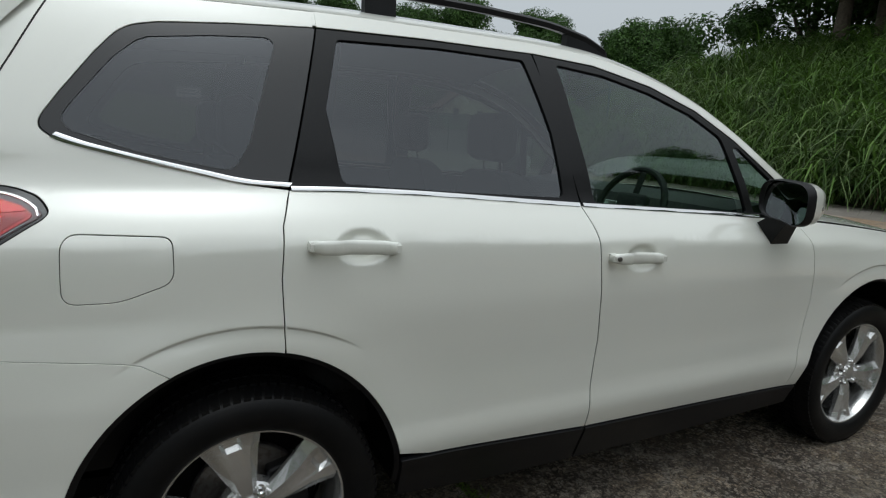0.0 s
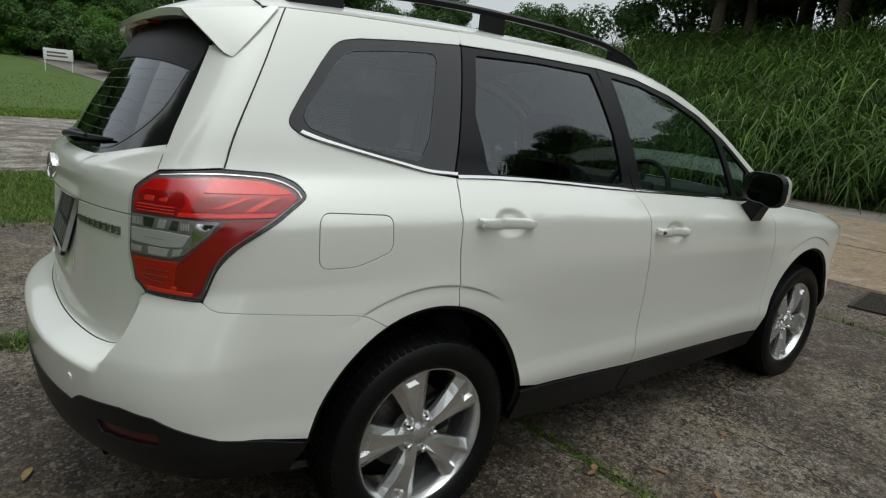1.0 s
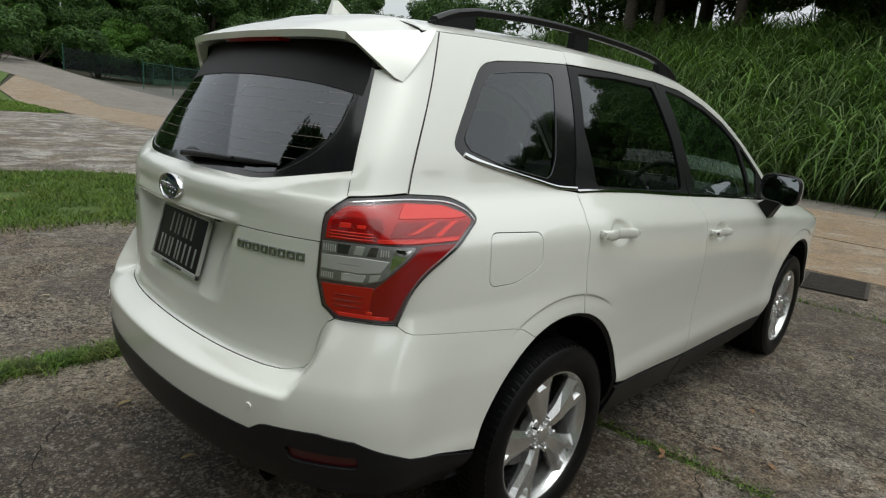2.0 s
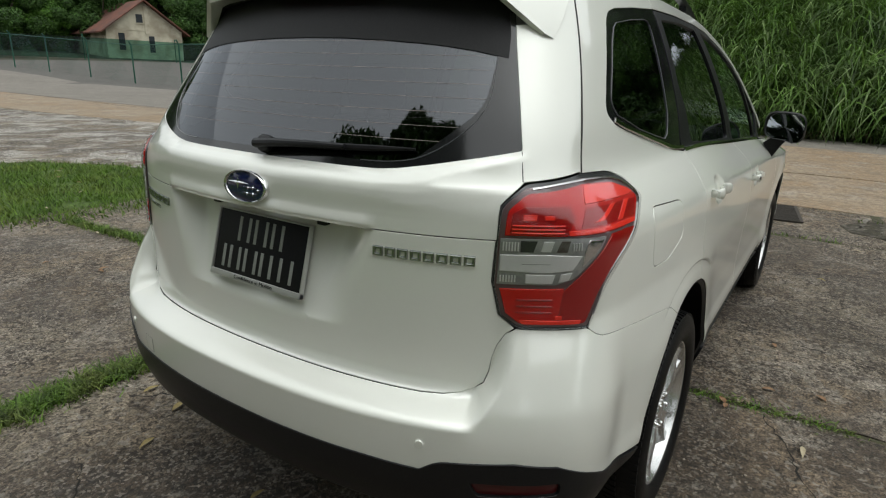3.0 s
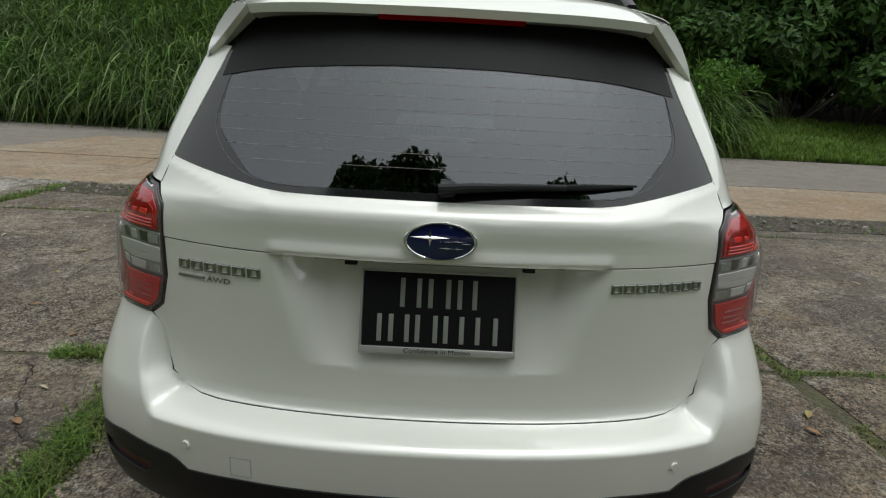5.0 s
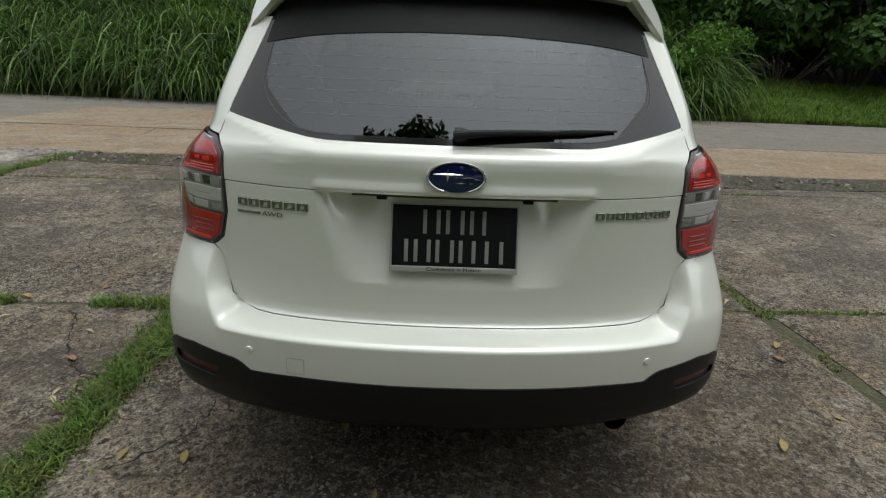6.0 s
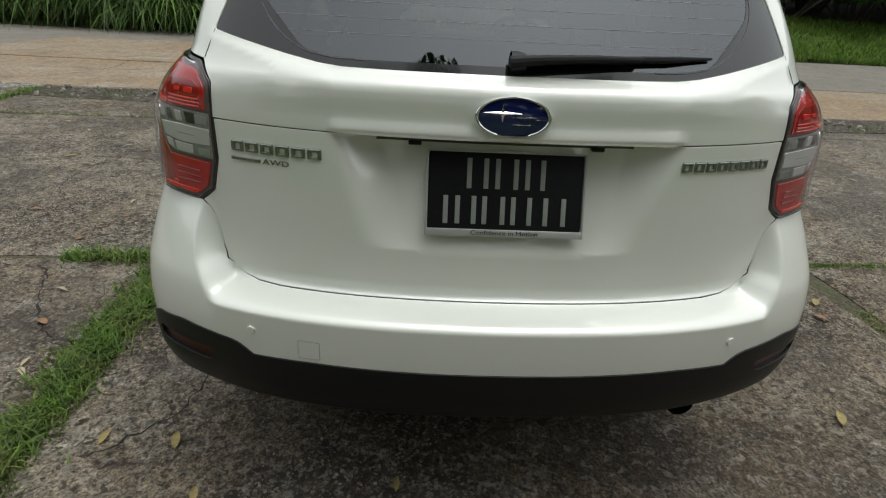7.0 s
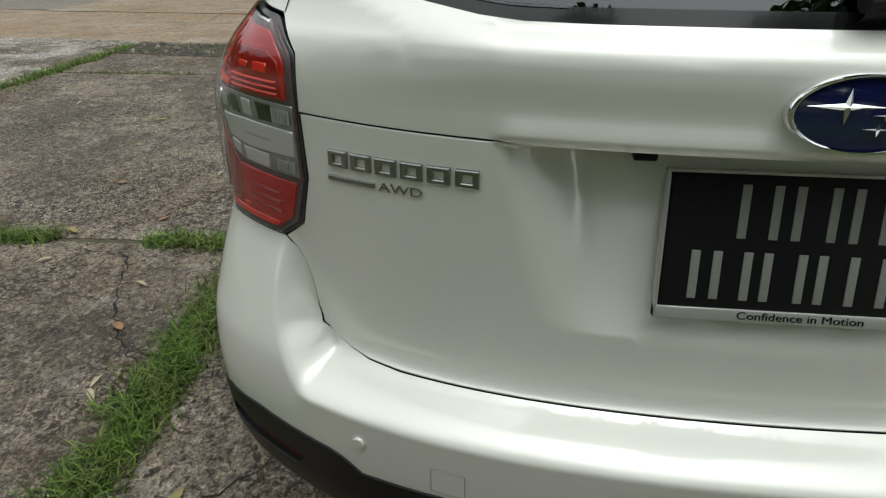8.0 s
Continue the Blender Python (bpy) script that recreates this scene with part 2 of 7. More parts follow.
REDBRIGHT = material("bright_red_reflector", (0.90, 0.036, 0.020), 0.22, coat=0.4, dark=(0.68, 0.015, 0.012), grain=0.4, scale=200)
CLEARLENS = material("clear_lens", (0.34, 0.35, 0.345), 0.16, 0.7, dark=(0.22, 0.23, 0.22), grain=0.5, scale=90, coat=1.0)
LAMPBACK = material("silvered_lamp_back", (0.40, 0.41, 0.41), 0.35, 0.6, dark=(0.22, 0.23, 0.23), grain=0.5, scale=60)
SATIN = material("satin_silver", (0.74, 0.75, 0.75), 0.35, 0.4, dark=(0.62, 0.63, 0.63), grain=0.3, scale=300)
MARGIN = material("smoky_lens_margin", (0.13, 0.085, 0.085), 0.3, 0.2, dark=(0.09, 0.06, 0.06), grain=0.3, scale=200)
LAMPGREY = material("silvered_lamp_facet", (0.78, 0.79, 0.80), 0.3, 0.6)
LENSGREY = material("ribbed_clear_lens", (0.52, 0.53, 0.52), 0.26, 0.6, dark=(0.38, 0.39, 0.38), grain=0.4, scale=120, coat=1.0)
GROOVE = material("shaded_groove", (0.30, 0.30, 0.27), 0.6)
# dark green colour for the shade under the tailgate's lip
LIPSHADE = material("lip_shade", (0.085, 0.095, 0.055), 0.85, dark=(0.045, 0.050, 0.032), grain=0.5, scale=30)
# dark rubber of the seams, also the painted shade inside panel gaps
SEAM = material("seam_rubber_and_shade", (0.030, 0.028, 0.025), 0.9)
RIMGREY = material("lamp_rim", (0.030, 0.031, 0.032), 0.25, coat=0.4)
PALELINE = material("pale_printed_line", (0.085, 0.088, 0.092), 0.3)
REFLECTOR = material("dark_red_reflector", (0.055, 0.002, 0.003), 0.3, coat=0.3)
PLATEBLACK = material("plate_black", (0.008, 0.008, 0.009), 0.45, specular=0.2, dark=(0.016, 0.016, 0.016), grain=0.3, scale=150)
PLATEGREY = material("plate_silver", (0.25, 0.265, 0.24), 0.5, dark=(0.20, 0.21, 0.19), grain=0.4, scale=200)
FRAMEGREY = material("plate_frame_silver", (0.52, 0.52, 0.50), 0.32, 0.5)
BLUE = material("badge_blue", (0.008, 0.012, 0.07), 0.10, coat=1.0)
SEAT = material("black_upholstery", (0.03, 0.03, 0.032), 0.75, dark=(0.05, 0.05, 0.05), grain=0.5, scale=90, bump=0.001, bump_scale=300)
HEATER = material("printed_heating_line", (0.36, 0.30, 0.28), 0.4)
DASH = material("grey_dashboard", (0.022, 0.023, 0.025), 0.6, dark=(0.07, 0.07, 0.07), grain=0.5, scale=200)
LINING = material("pale_headlining", (0.42, 0.41, 0.38), 0.9, dark=(0.36, 0.35, 0.32), grain=0.4, scale=100)
DARKGLASS = glass("dark_tinted_glass", (0.24, 0.25, 0.255), ior=1.95)
REARGLASS = glass("rear_tinted_glass", (0.14, 0.145, 0.15), ior=2.15)
GREENGLASS = glass("green_tinted_glass", (0.44, 0.58, 0.50), ior=1.85)
CLEARGLASS = glass("windscreen_glass", (0.72, 0.78, 0.75), ior=1.5)
MIRROR = material("mirror", (0.75, 0.78, 0.78), 0.01, 1.0)
COVER = glass("lamp_cover", (0.96, 0.95, 0.95), ior=1.46)


# ---- mesh helpers ----
def finish(name, verts, faces, mat, parent=None, label="", normals=None, smooth=True, sharp=None):
    me = bpy.data.meshes.new(name)
    me.from_pydata([tuple(float(c) for c in v) for v in verts], [], faces)
    me.materials.append(mat)
    if smooth:
        me.polygons.foreach_set("use_smooth", [True] * len(me.polygons))
        if sharp is not None:
            me.set_sharp_from_angle(angle=radians(sharp))
    if normals is not None:
        me.normals_split_custom_set_from_vertices([tuple(float(c) for c in v) for v in normals])
    ob = new(name, me)
    if parent:
        ob.parent = parent
    if label:
        ob["label"] = label
    return ob


def part(name, bm, mat, parent=None, label="", smooth=True, sharp=35):
    """Links a bmesh as one mesh object under a thing or a part."""
    me = bpy.data.meshes.new(name)
    bmesh.ops.recalc_face_normals(bm, faces=bm.faces)
    bm.to_mesh(me)
    bm.free()
    me.materials.append(mat)
    if smooth:
        me.polygons.foreach_set("use_smooth", [True] * len(me.polygons))
        me.set_sharp_from_angle(angle=radians(sharp))
    ob = new(name, me)
    if parent:
        ob.parent = parent
    if label:
        ob["label"] = label
    return ob


def thing(name, label, category, at=(0, 0, 0), group="", kind=""):
    ob = new(name)
    ob.location = at
    return tagged(ob, label, category, group, kind)


def box(bm, x0, x1, y0, y1, z0, z1, m=None, bevel=0.0):
    v = [bm.verts.new((x, y, z)) for x in (x0, x1) for y in (y0, y1) for z in (z0, z1)]
    f = [bm.faces.new([v[i] for i in q]) for q in ((0, 1, 3, 2), (4, 6, 7, 5), (0, 4, 5, 1), (2, 3, 7, 6), (0, 2, 6, 4), (1, 5, 7, 3))]
    if bevel:
        bmesh.ops.recalc_face_normals(bm, faces=f)
        r = bmesh.ops.bevel(bm, geom=list({e for q in f for e in q.edges}), offset=bevel, segments=3, affect="EDGES", profile=0.5)
        v = list({w for q in r["faces"] for w in q.verts} | {w for w in v if w.is_valid})
    if m is not None:
        bmesh.ops.transform(bm, matrix=m, verts=[w for w in v if w.is_valid])


def tube(bm, pts, radius, sides=8, flat=1.0, close=True):
    """A round or flattened rod along points; radius may be a list."""
    pts = [Vector(p) for p in pts]
    rad = radius if isinstance(radius, (list, tuple)) else [radius] * len(pts)
    rings = []
    for i, p in enumerate(pts):
        t = (pts[min(i + 1, len(pts) - 1)] - pts[max(i - 1, 0)]).normalized()
        a = t.cross(Vector((0, 0, 1)))
        a = a.normalized() if a.length > 0.05 else t.cross(Vector((1, 0, 0))).normalized()
        b = a.cross(t).normalized()
        rings.append([bm.verts.new(p + rad[i] * (math.cos(k * math.tau / sides) * a + flat * math.sin(k * math.tau / sides) * b)) for k in range(sides)])
    for r, s in zip(rings, rings[1:]):
        for k in range(sides):
            bm.faces.new((r[k], r[(k + 1) % sides], s[(k + 1) % sides], s[k]))
    if close:
        bm.faces.new(rings[0][::-1])
        bm.faces.new(rings[-1])


def lathe(bm, profile, sides=48, m=None):
    """Turns a profile of (radius, y) about the y axis."""
    rings, made = [], []
    for r, y in profile:
        rings.append([bm.verts.new((r * math.cos(k * math.tau / sides), y, r * math.sin(k * math.tau / sides))) for k in range(sides)])
        made += rings[-1]
    for a, b in zip(rings, rings[1:]):
        for k in range(sides):
            bm.faces.new((a[k], a[(k + 1) % sides], b[(k + 1) % sides], b[k]))
    if m is not None:
        bmesh.ops.transform(bm, matrix=m, verts=made)


def loft(bm, rings, closed=True, caps=False):
    vs = [[bm.verts.new(p) for p in r] for r in rings]
    n = len(vs[0])
    for a, b in zip(vs, vs[1:]):
        for k in range(n if closed else n - 1):
            bm.faces.new((a[k], a[(k + 1) % n], b[(k + 1) % n], b[k]))
    if caps:
        bm.faces.new(vs[0][::-1])
        bm.faces.new(vs[-1])


# ---- panels cut out of a curved surface ----
def smooth_outline(points, gap):
    """A closed outline with short edges; a point with a third value is rounded by that radius."""
    pts = []
    n = len(points)
    for i, p in enumerate(points):
        a = Vector(p[:2])
        if len(p) == 2:
            pts.append(a)
            continue
        b, c = Vector(points[i - 1][:2]), Vector(points[(i + 1) % n][:2])
        u, v = (b - a), (c - a)
        d = min(p[2], u.length * 0.48, v.length * 0.48)
        u, v = a + u.normalized() * d, a + v.normalized() * d
        for k in range(7):
            t = k / 6
            pts.append(u * (1 - t) ** 2 + a * 2 * t * (1 - t) + v * t * t)
    out = []
    for i, a in enumerate(pts):
        b = pts[(i + 1) % len(pts)]
        k = max(1, math.ceil((b - a).length / gap))
        out += [a.lerp(b, j / k) for j in range(k)]
    return out


def inset(pts, d):
    """Draws a closed outline in by d."""
    area = sum(a.x * b.y - b.x * a.y for a, b in zip(pts, pts[1:] + pts[:1]))
    s = 1 if area > 0 else -1
    out = []
    for i, p in enumerate(pts):
        t = (pts[(i + 1) % len(pts)] - pts[i - 1])
        t = t.normalized() if t.length > 1e-9 else Vector((1, 0))
        out.append(p + Vector((-t.y, t.x)) * s * d)
    return out


def within(px, py, poly):
    """Which points lie inside a closed outline."""
    res = np.zeros(px.shape, bool)
    q = np.array([(p.x, p.y) for p in poly])
    for (x0, y0), (x1, y1) in zip(q, np.roll(q, -1, 0)):
        c = (y0 > py) != (y1 > py)
        with np.errstate(divide="ignore", invalid="ignore"):
            res ^= c & (px < (x1 - x0) * (py - y0) / (y1 - y0) + x0)
    return res


def panel(name, outline, where, mat, parent, label="", holes=(), gap=0.03, shut=0.002, depth=0.014, out=0.0, rows=(), crown=0.0, extra=(), e=0.003):
    """A sheet with the given outline in the two coordinates of the surface where(a, b, out), with its edges turned in."""
    from mathutils.geometry import delaunay_2d_cdt
    edge = inset(smooth_outline(outline, gap * 0.6), shut)
    rings = [edge] + [inset(smooth_outline(h, gap * 0.6), -shut) for h in holes]
    pts, cons, k = [], [], 0
    for r in rings:
        pts += r
        cons += [(k + i, k + (i + 1) % len(r)) for i in range(len(r))]
        k += len(r)
    ring_pts = np.array([(p.x, p.y) for p in pts])
    lo, hi = ring_pts.min(0), ring_pts.max(0)
    bs = sorted(set(np.arange(lo[1] + gap / 2, hi[1], gap)) | {r for r in rows if lo[1] < r < hi[1]})
    A, B = np.meshgrid(np.arange(lo[0] + gap / 2, hi[0], gap), np.array(bs))
    A = A + (np.arange(len(bs)) % 2)[:, None] * gap * 0.5
    A, B = A.ravel(), B.ravel()
    if len(extra):
        E = np.array([q[:2] for q in extra], float)
        far = np.min(np.hypot(A[:, None] - E[None, :, 0], B[:, None] - E[None, :, 1]), 1) > 0.009
        A, B = np.concatenate([A[far], E[:, 0]]), np.concatenate([B[far], E[:, 1]])
    keep = within(A, B, edge)
    for h in rings[1:]:
        keep &= ~within(A, B, h)
    A, B = A[keep], B[keep]
    if len(A):
        near = np.min(np.hypot(A[:, None] - ring_pts[None, :, 0], B[:, None] - ring_pts[None, :, 1]), 1) > min(gap * 0.3, 0.006)
        A, B = A[near], B[near]
    pts = pts + [Vector((a, b)) for a, b in zip(A, B)]
    vs, _, fs, *_ = delaunay_2d_cdt(pts, cons, [], 1, 1e-7)
    P = np.array([(v.x, v.y) for v in vs])
    fs = [list(f) for f in fs]
    c = np.array([P[f].mean(0) for f in fs])
    ok = within(c[:, 0], c[:, 1], edge)
    for h in rings[1:]:
        ok &= ~within(c[:, 0], c[:, 1], h)
    fs = [f for f, o in zip(fs, ok) if o]
    a, b = P[:, 0], P[:, 1]
    lift = out
    if crown:
        dist = np.min(np.hypot(a[:, None] - ring_pts[None, :, 0], b[:, None] - ring_pts[None, :, 1]), 1)
        lift = out + crown * step(0, 0.03, dist)
    p = where(a, b, lift)
    n = np.cross(where(a + e, b, out) - where(a - e, b, out), where(a, b + e, out) - where(a, b - e, out))
    n /= np.linalg.norm(n, axis=1)[:, None] + 1e-12
    way = where(a, b, out + 0.01) - where(a, b, out)
    n *= np.sign((n * way).sum(1))[:, None]
    # turn the faces outwards
    f0 = []
    for f in fs:
        fn = np.cross(p[f[1]] - p[f[0]], p[f[2]] - p[f[0]])
        f0.append(f if fn @ n[f[0]] > 0 else f[::-1])
    verts, norms = list(p), list(n)
    edges = {}
    for f in f0:
        for i in range(len(f)):
            edges[(f[i], f[(i + 1) % len(f)])] = 1
    rim = [e for e in edges if (e[1], e[0]) not in edges]
    made = {}
    for i, j in rim:
        t = p[j] - p[i]
        side = np.cross(t, n[i])
        side = side / (np.linalg.norm(side) + 1e-12)
        for q in (i, j):
            made.setdefault(q, []).append(side)
    ids = {}
    for q, s in made.items():
        s = np.mean(s, 0)
        s /= np.linalg.norm(s) + 1e-12
        m1 = (n[q] + s) / 1.414
        for d, push, nn in ((0.0, 0.0, m1), (0.002, 0.0012, s), (depth, 0.0012, s)):
            ids.setdefault(q, []).append(len(verts))
            verts.append(p[q] - n[q] * d + s * push)
            norms.append(nn)
    for i, j in rim:
        for k in (0, 1):
            f0.append([ids[j][k], ids[i][k], ids[i][k + 1], ids[j][k + 1]])
    ob = finish(name, verts, f0, mat, parent, label, normals=norms)
    if mat is PAINT:
        # the turned-in edges are coloured dark, for rubber and the deep gap's shade
        ob.data.materials.append(SEAM)
        flags = [0] * (len(f0) - 2 * len(rim)) + [0, 1] * len(rim)
        ob.data.polygons.foreach_set("material_index", flags)
    return ob


def glazing(where, foot):
    """The surface where() for a window: carried on straight below the height foot(a), free of the body's kink there."""
    def surface(a, z, out=0.0):
        a, z = np.broadcast_arrays(np.asarray(a, float), np.asarray(z, float))
        z0 = np.maximum(z, foot(a))
        p = where(a, z0, out)
        return p + (where(a, z0 + 0.05, out) - p) * ((z - z0) / 0.05)[..., None]
    return surface


def ribbon(name, pts, where, width, mat, parent, label="", out=0.003, thick=0.004):
    """A narrow raised strip along points of a surface."""
    line = smooth_line(pts, 0.02)
    a, b = line[:, 0], line[:, 1]
    t = np.gradient(line, axis=0)
    t /= np.linalg.norm(t, axis=1)[:, None] + 1e-12
    off = np.stack([-t[:, 1], t[:, 0]], 1) * width / 2
    rings = []
    for s, o in ((-1, out - thick), (-1, out), (-0.5, out + 0.0015), (0.5, out + 0.0015), (1, out), (1, out - thick)):
        q = line + off * s
        rings.append(where(q[:, 0], q[:, 1], o))
    bm = bmesh.new()
    loft(bm, [[tuple(r[i]) for r in rings] for i in range(len(line))], closed=True, caps=True)
    return part(name, bm, mat, parent, label)


def smooth_line(pts, gap):
    """A smooth open line through points."""
    p = np.array([q[:2] for q in pts], float)
    d = np.concatenate([[0], np.cumsum(np.hypot(*np.diff(p, axis=0).T))])
    t = np.linspace(0, d[-1], max(3, int(d[-1] / gap)))
    out = np.zeros((len(t), 2))
    m = np.gradient(p, d, axis=0)
    i = np.clip(np.searchsorted(d, t) - 1, 0, len(d) - 2)
    h = (d[i + 1] - d[i])
    s = ((t - d[i]) / h)[:, None]
    h = h[:, None]
    out = p[i] * (1 + 2 * s) * (1 - s) ** 2 + m[i] * h * s * (1 - s) ** 2 + p[i + 1] * s * s * (3 - 2 * s) + m[i + 1] * h * s * s * (s - 1)
    return out


# ---- the car ----
car = thing("car", "pearl white compact SUV parked on cracked concrete slabs", "car")


def flank(s):
    """The body's side by x and height; s is -1 for the right-hand side, 1 for the left."""
    return lambda x, z, out=0.0: body(s * w_of_x(x, z), z, out)


def wrap(s):
    """The body by the way along its outline from the rear's middle."""
    return lambda w, z, out=0.0: body(s * np.asarray(w), z, out)


def arch(cx, a0, a1, n=22, rx=0.412, rz=0.452):
    """Points of a wheel opening's edge between two angles in degrees."""
    return [(cx + rx * math.cos(radians(a0 + (a1 - a0) * k / n)), 0.335 + rz * math.sin(radians(a0 + (a1 - a0) * k / n))) for k in range(n + 1)]


def x_to_w(pts):
    return [(float(w_of_x(p[0], p[1])), *p[1:]) for p in pts]


ROOF_X = (-0.62, -0.338, 0.0, 0.36, 0.97, 1.22, 1.47, 1.68, 1.87, 2.11, 2.3, 2.5)
ROOF_Z = (1.580, 1.611, 1.624, 1.631, 1.627, 1.611, 1.560, 1.484, 1.378, 1.215, 1.10, 1.03)


def roof_edge(x):
    return curve1(ROOF_X, ROOF_Z, x)


def roof(x, q, out=0.0):
    """The roof, windscreen pillars and windscreen: q runs from -1 to 1 across."""
    z0 = roof_edge(x)
    half = section(x, z0)
    h = curve1((-0.62, -0.3, 0.4, 1.0, 1.4, 1.7, 2.0, 2.3, 2.5), (0.05, 0.062, 0.07, 0.072, 0.078, 0.075, 0.10, 0.12, 0.07), x)
    z = z0 + h * np.clip(1 - np.abs(q) ** 2.6, 0, 1) ** 0.72
    return np.stack([np.broadcast_to(x, np.shape(z)), q * half, z + out], -1)


def bonnet(x, q, out=0.0):
    z0 = belt(x) + 0.0
    half = section(x, z0) * 0.985
    return np.stack([np.broadcast_to(x, np.shape(q * half)), q * half, z0 + 0.055 * (1 - np.abs(q) ** 2.2) + out], -1)


def crease(cx, a0=0, a1=180):
    """Extra points along the fold round a wheel opening."""
    return [(cx + r * math.cos(radians(a)), 0.335 + r * math.sin(radians(a))) for r in (0.545, 0.530, 0.5215, 0.518, 0.515, 0.512, 0.5085, 0.500, 0.487) for a in np.arange(a0, a1, 0.8)]


SCOOP = lambda mx, mz: [(mx + 0.082 * r * math.cos(a * math.tau / 28), mz + 0.049 * r * math.sin(a * math.tau / 28)) for r in (0.2, 0.4, 0.5, 0.6, 0.7, 0.8, 0.9, 1.0, 1.1) for a in range(28)]
SHOULDER = lambda xs: [(x, float(belt(x)) - d) for d in (0.135, 0.122, 0.112, 0.100, 0.088) for x in xs]


def dense(line, gap=0.02):
    """The same line with more points."""
    pts = []
    for a, b in zip(line, line[1:]):
        k = max(1, math.ceil(math.hypot(b[0] - a[0], b[1] - a[1]) / gap))
        pts += [(a[0] + (b[0] - a[0]) * i / k, a[1] + (b[1] - a[1]) * i / k) for i in range(k)]
    return pts + [line[-1]]


# edges shared by neighbouring panels, seen from the side (x, z)
DOOR_REAR = dense([(0.121, 1.164), (0.092, 1.085), (0.082, 0.96), (0.086, 0.85), (0.0875, 0.790)])
DOOR_MID = [(1.086, 0.378), (1.081, 0.535), (1.088, 0.69), (1.072, 0.885), (1.060, 1.042), (1.048, 1.114)]
DOOR_FRONT = [(2.16, 0.352), (2.168, 0.516), (2.19, 0.73), (2.165, 0.92), (2.13, 1.043)]
# and along the outline (w, z)
WINDOW_REAR = [(1.557, 1.170), (1.445, 1.177), (1.329, 1.198), (1.115, 1.239), (0.985, 1.267, 0.03), (0.918, 1.300, 0.03), (0.902, 1.375), (0.889, 1.465),
               (0.888, 1.535, 0.04), (0.95, 1.552), (1.10, 1.568), (1.30, 1.583)]
LAMP_OUTER = [(0.842, 1.175), (0.975, 1.168, 0.03), (1.062, 1.146, 0.035), (1.114, 1.112, 0.022), (1.047, 1.053, 0.03), (0.945, 0.986, 0.04), (0.903, 0.942, 0.03), (0.868, 0.855, 0.015)]
LAMP_INNER = [(0.705, 0.857, 0.015), (0.665, 0.885), (0.646, 0.96), (0.650, 1.05), (0.651, 1.122), (0.688, 1.163, 0.012)]
GATE_SEAM = [(0.845, 1.177), (0.762, 1.40), (0.687, 1.608)]
BUMPER_TOP = [(0.872, 0.8515), (0.888, 0.840), (0.908, 0.8325), (1.066, 0.814), (1.270, 0.791), (1.310, 0.781), (1.366, 0.7475)]
GATE_BOTTOM = [(0.682, 0.843), (0.666, 0.815), (0.657, 0.785), (0.651, 0.750), (0.641, 0.724), (0.621, 0.705), (0.592, 0.694), (0.555, 0.688), (0.50, 0.686), (0.38, 0.686), (0.15, 0.686)]
BLACK_EDGE = [(0.15, 0.545), (0.40, 0.547), (0.525, 0.543), (0.562, 0.570, 0.02), (0.71, 0.583), (0.79, 0.574), (0.91, 0.503), (0.96, 0.487)]


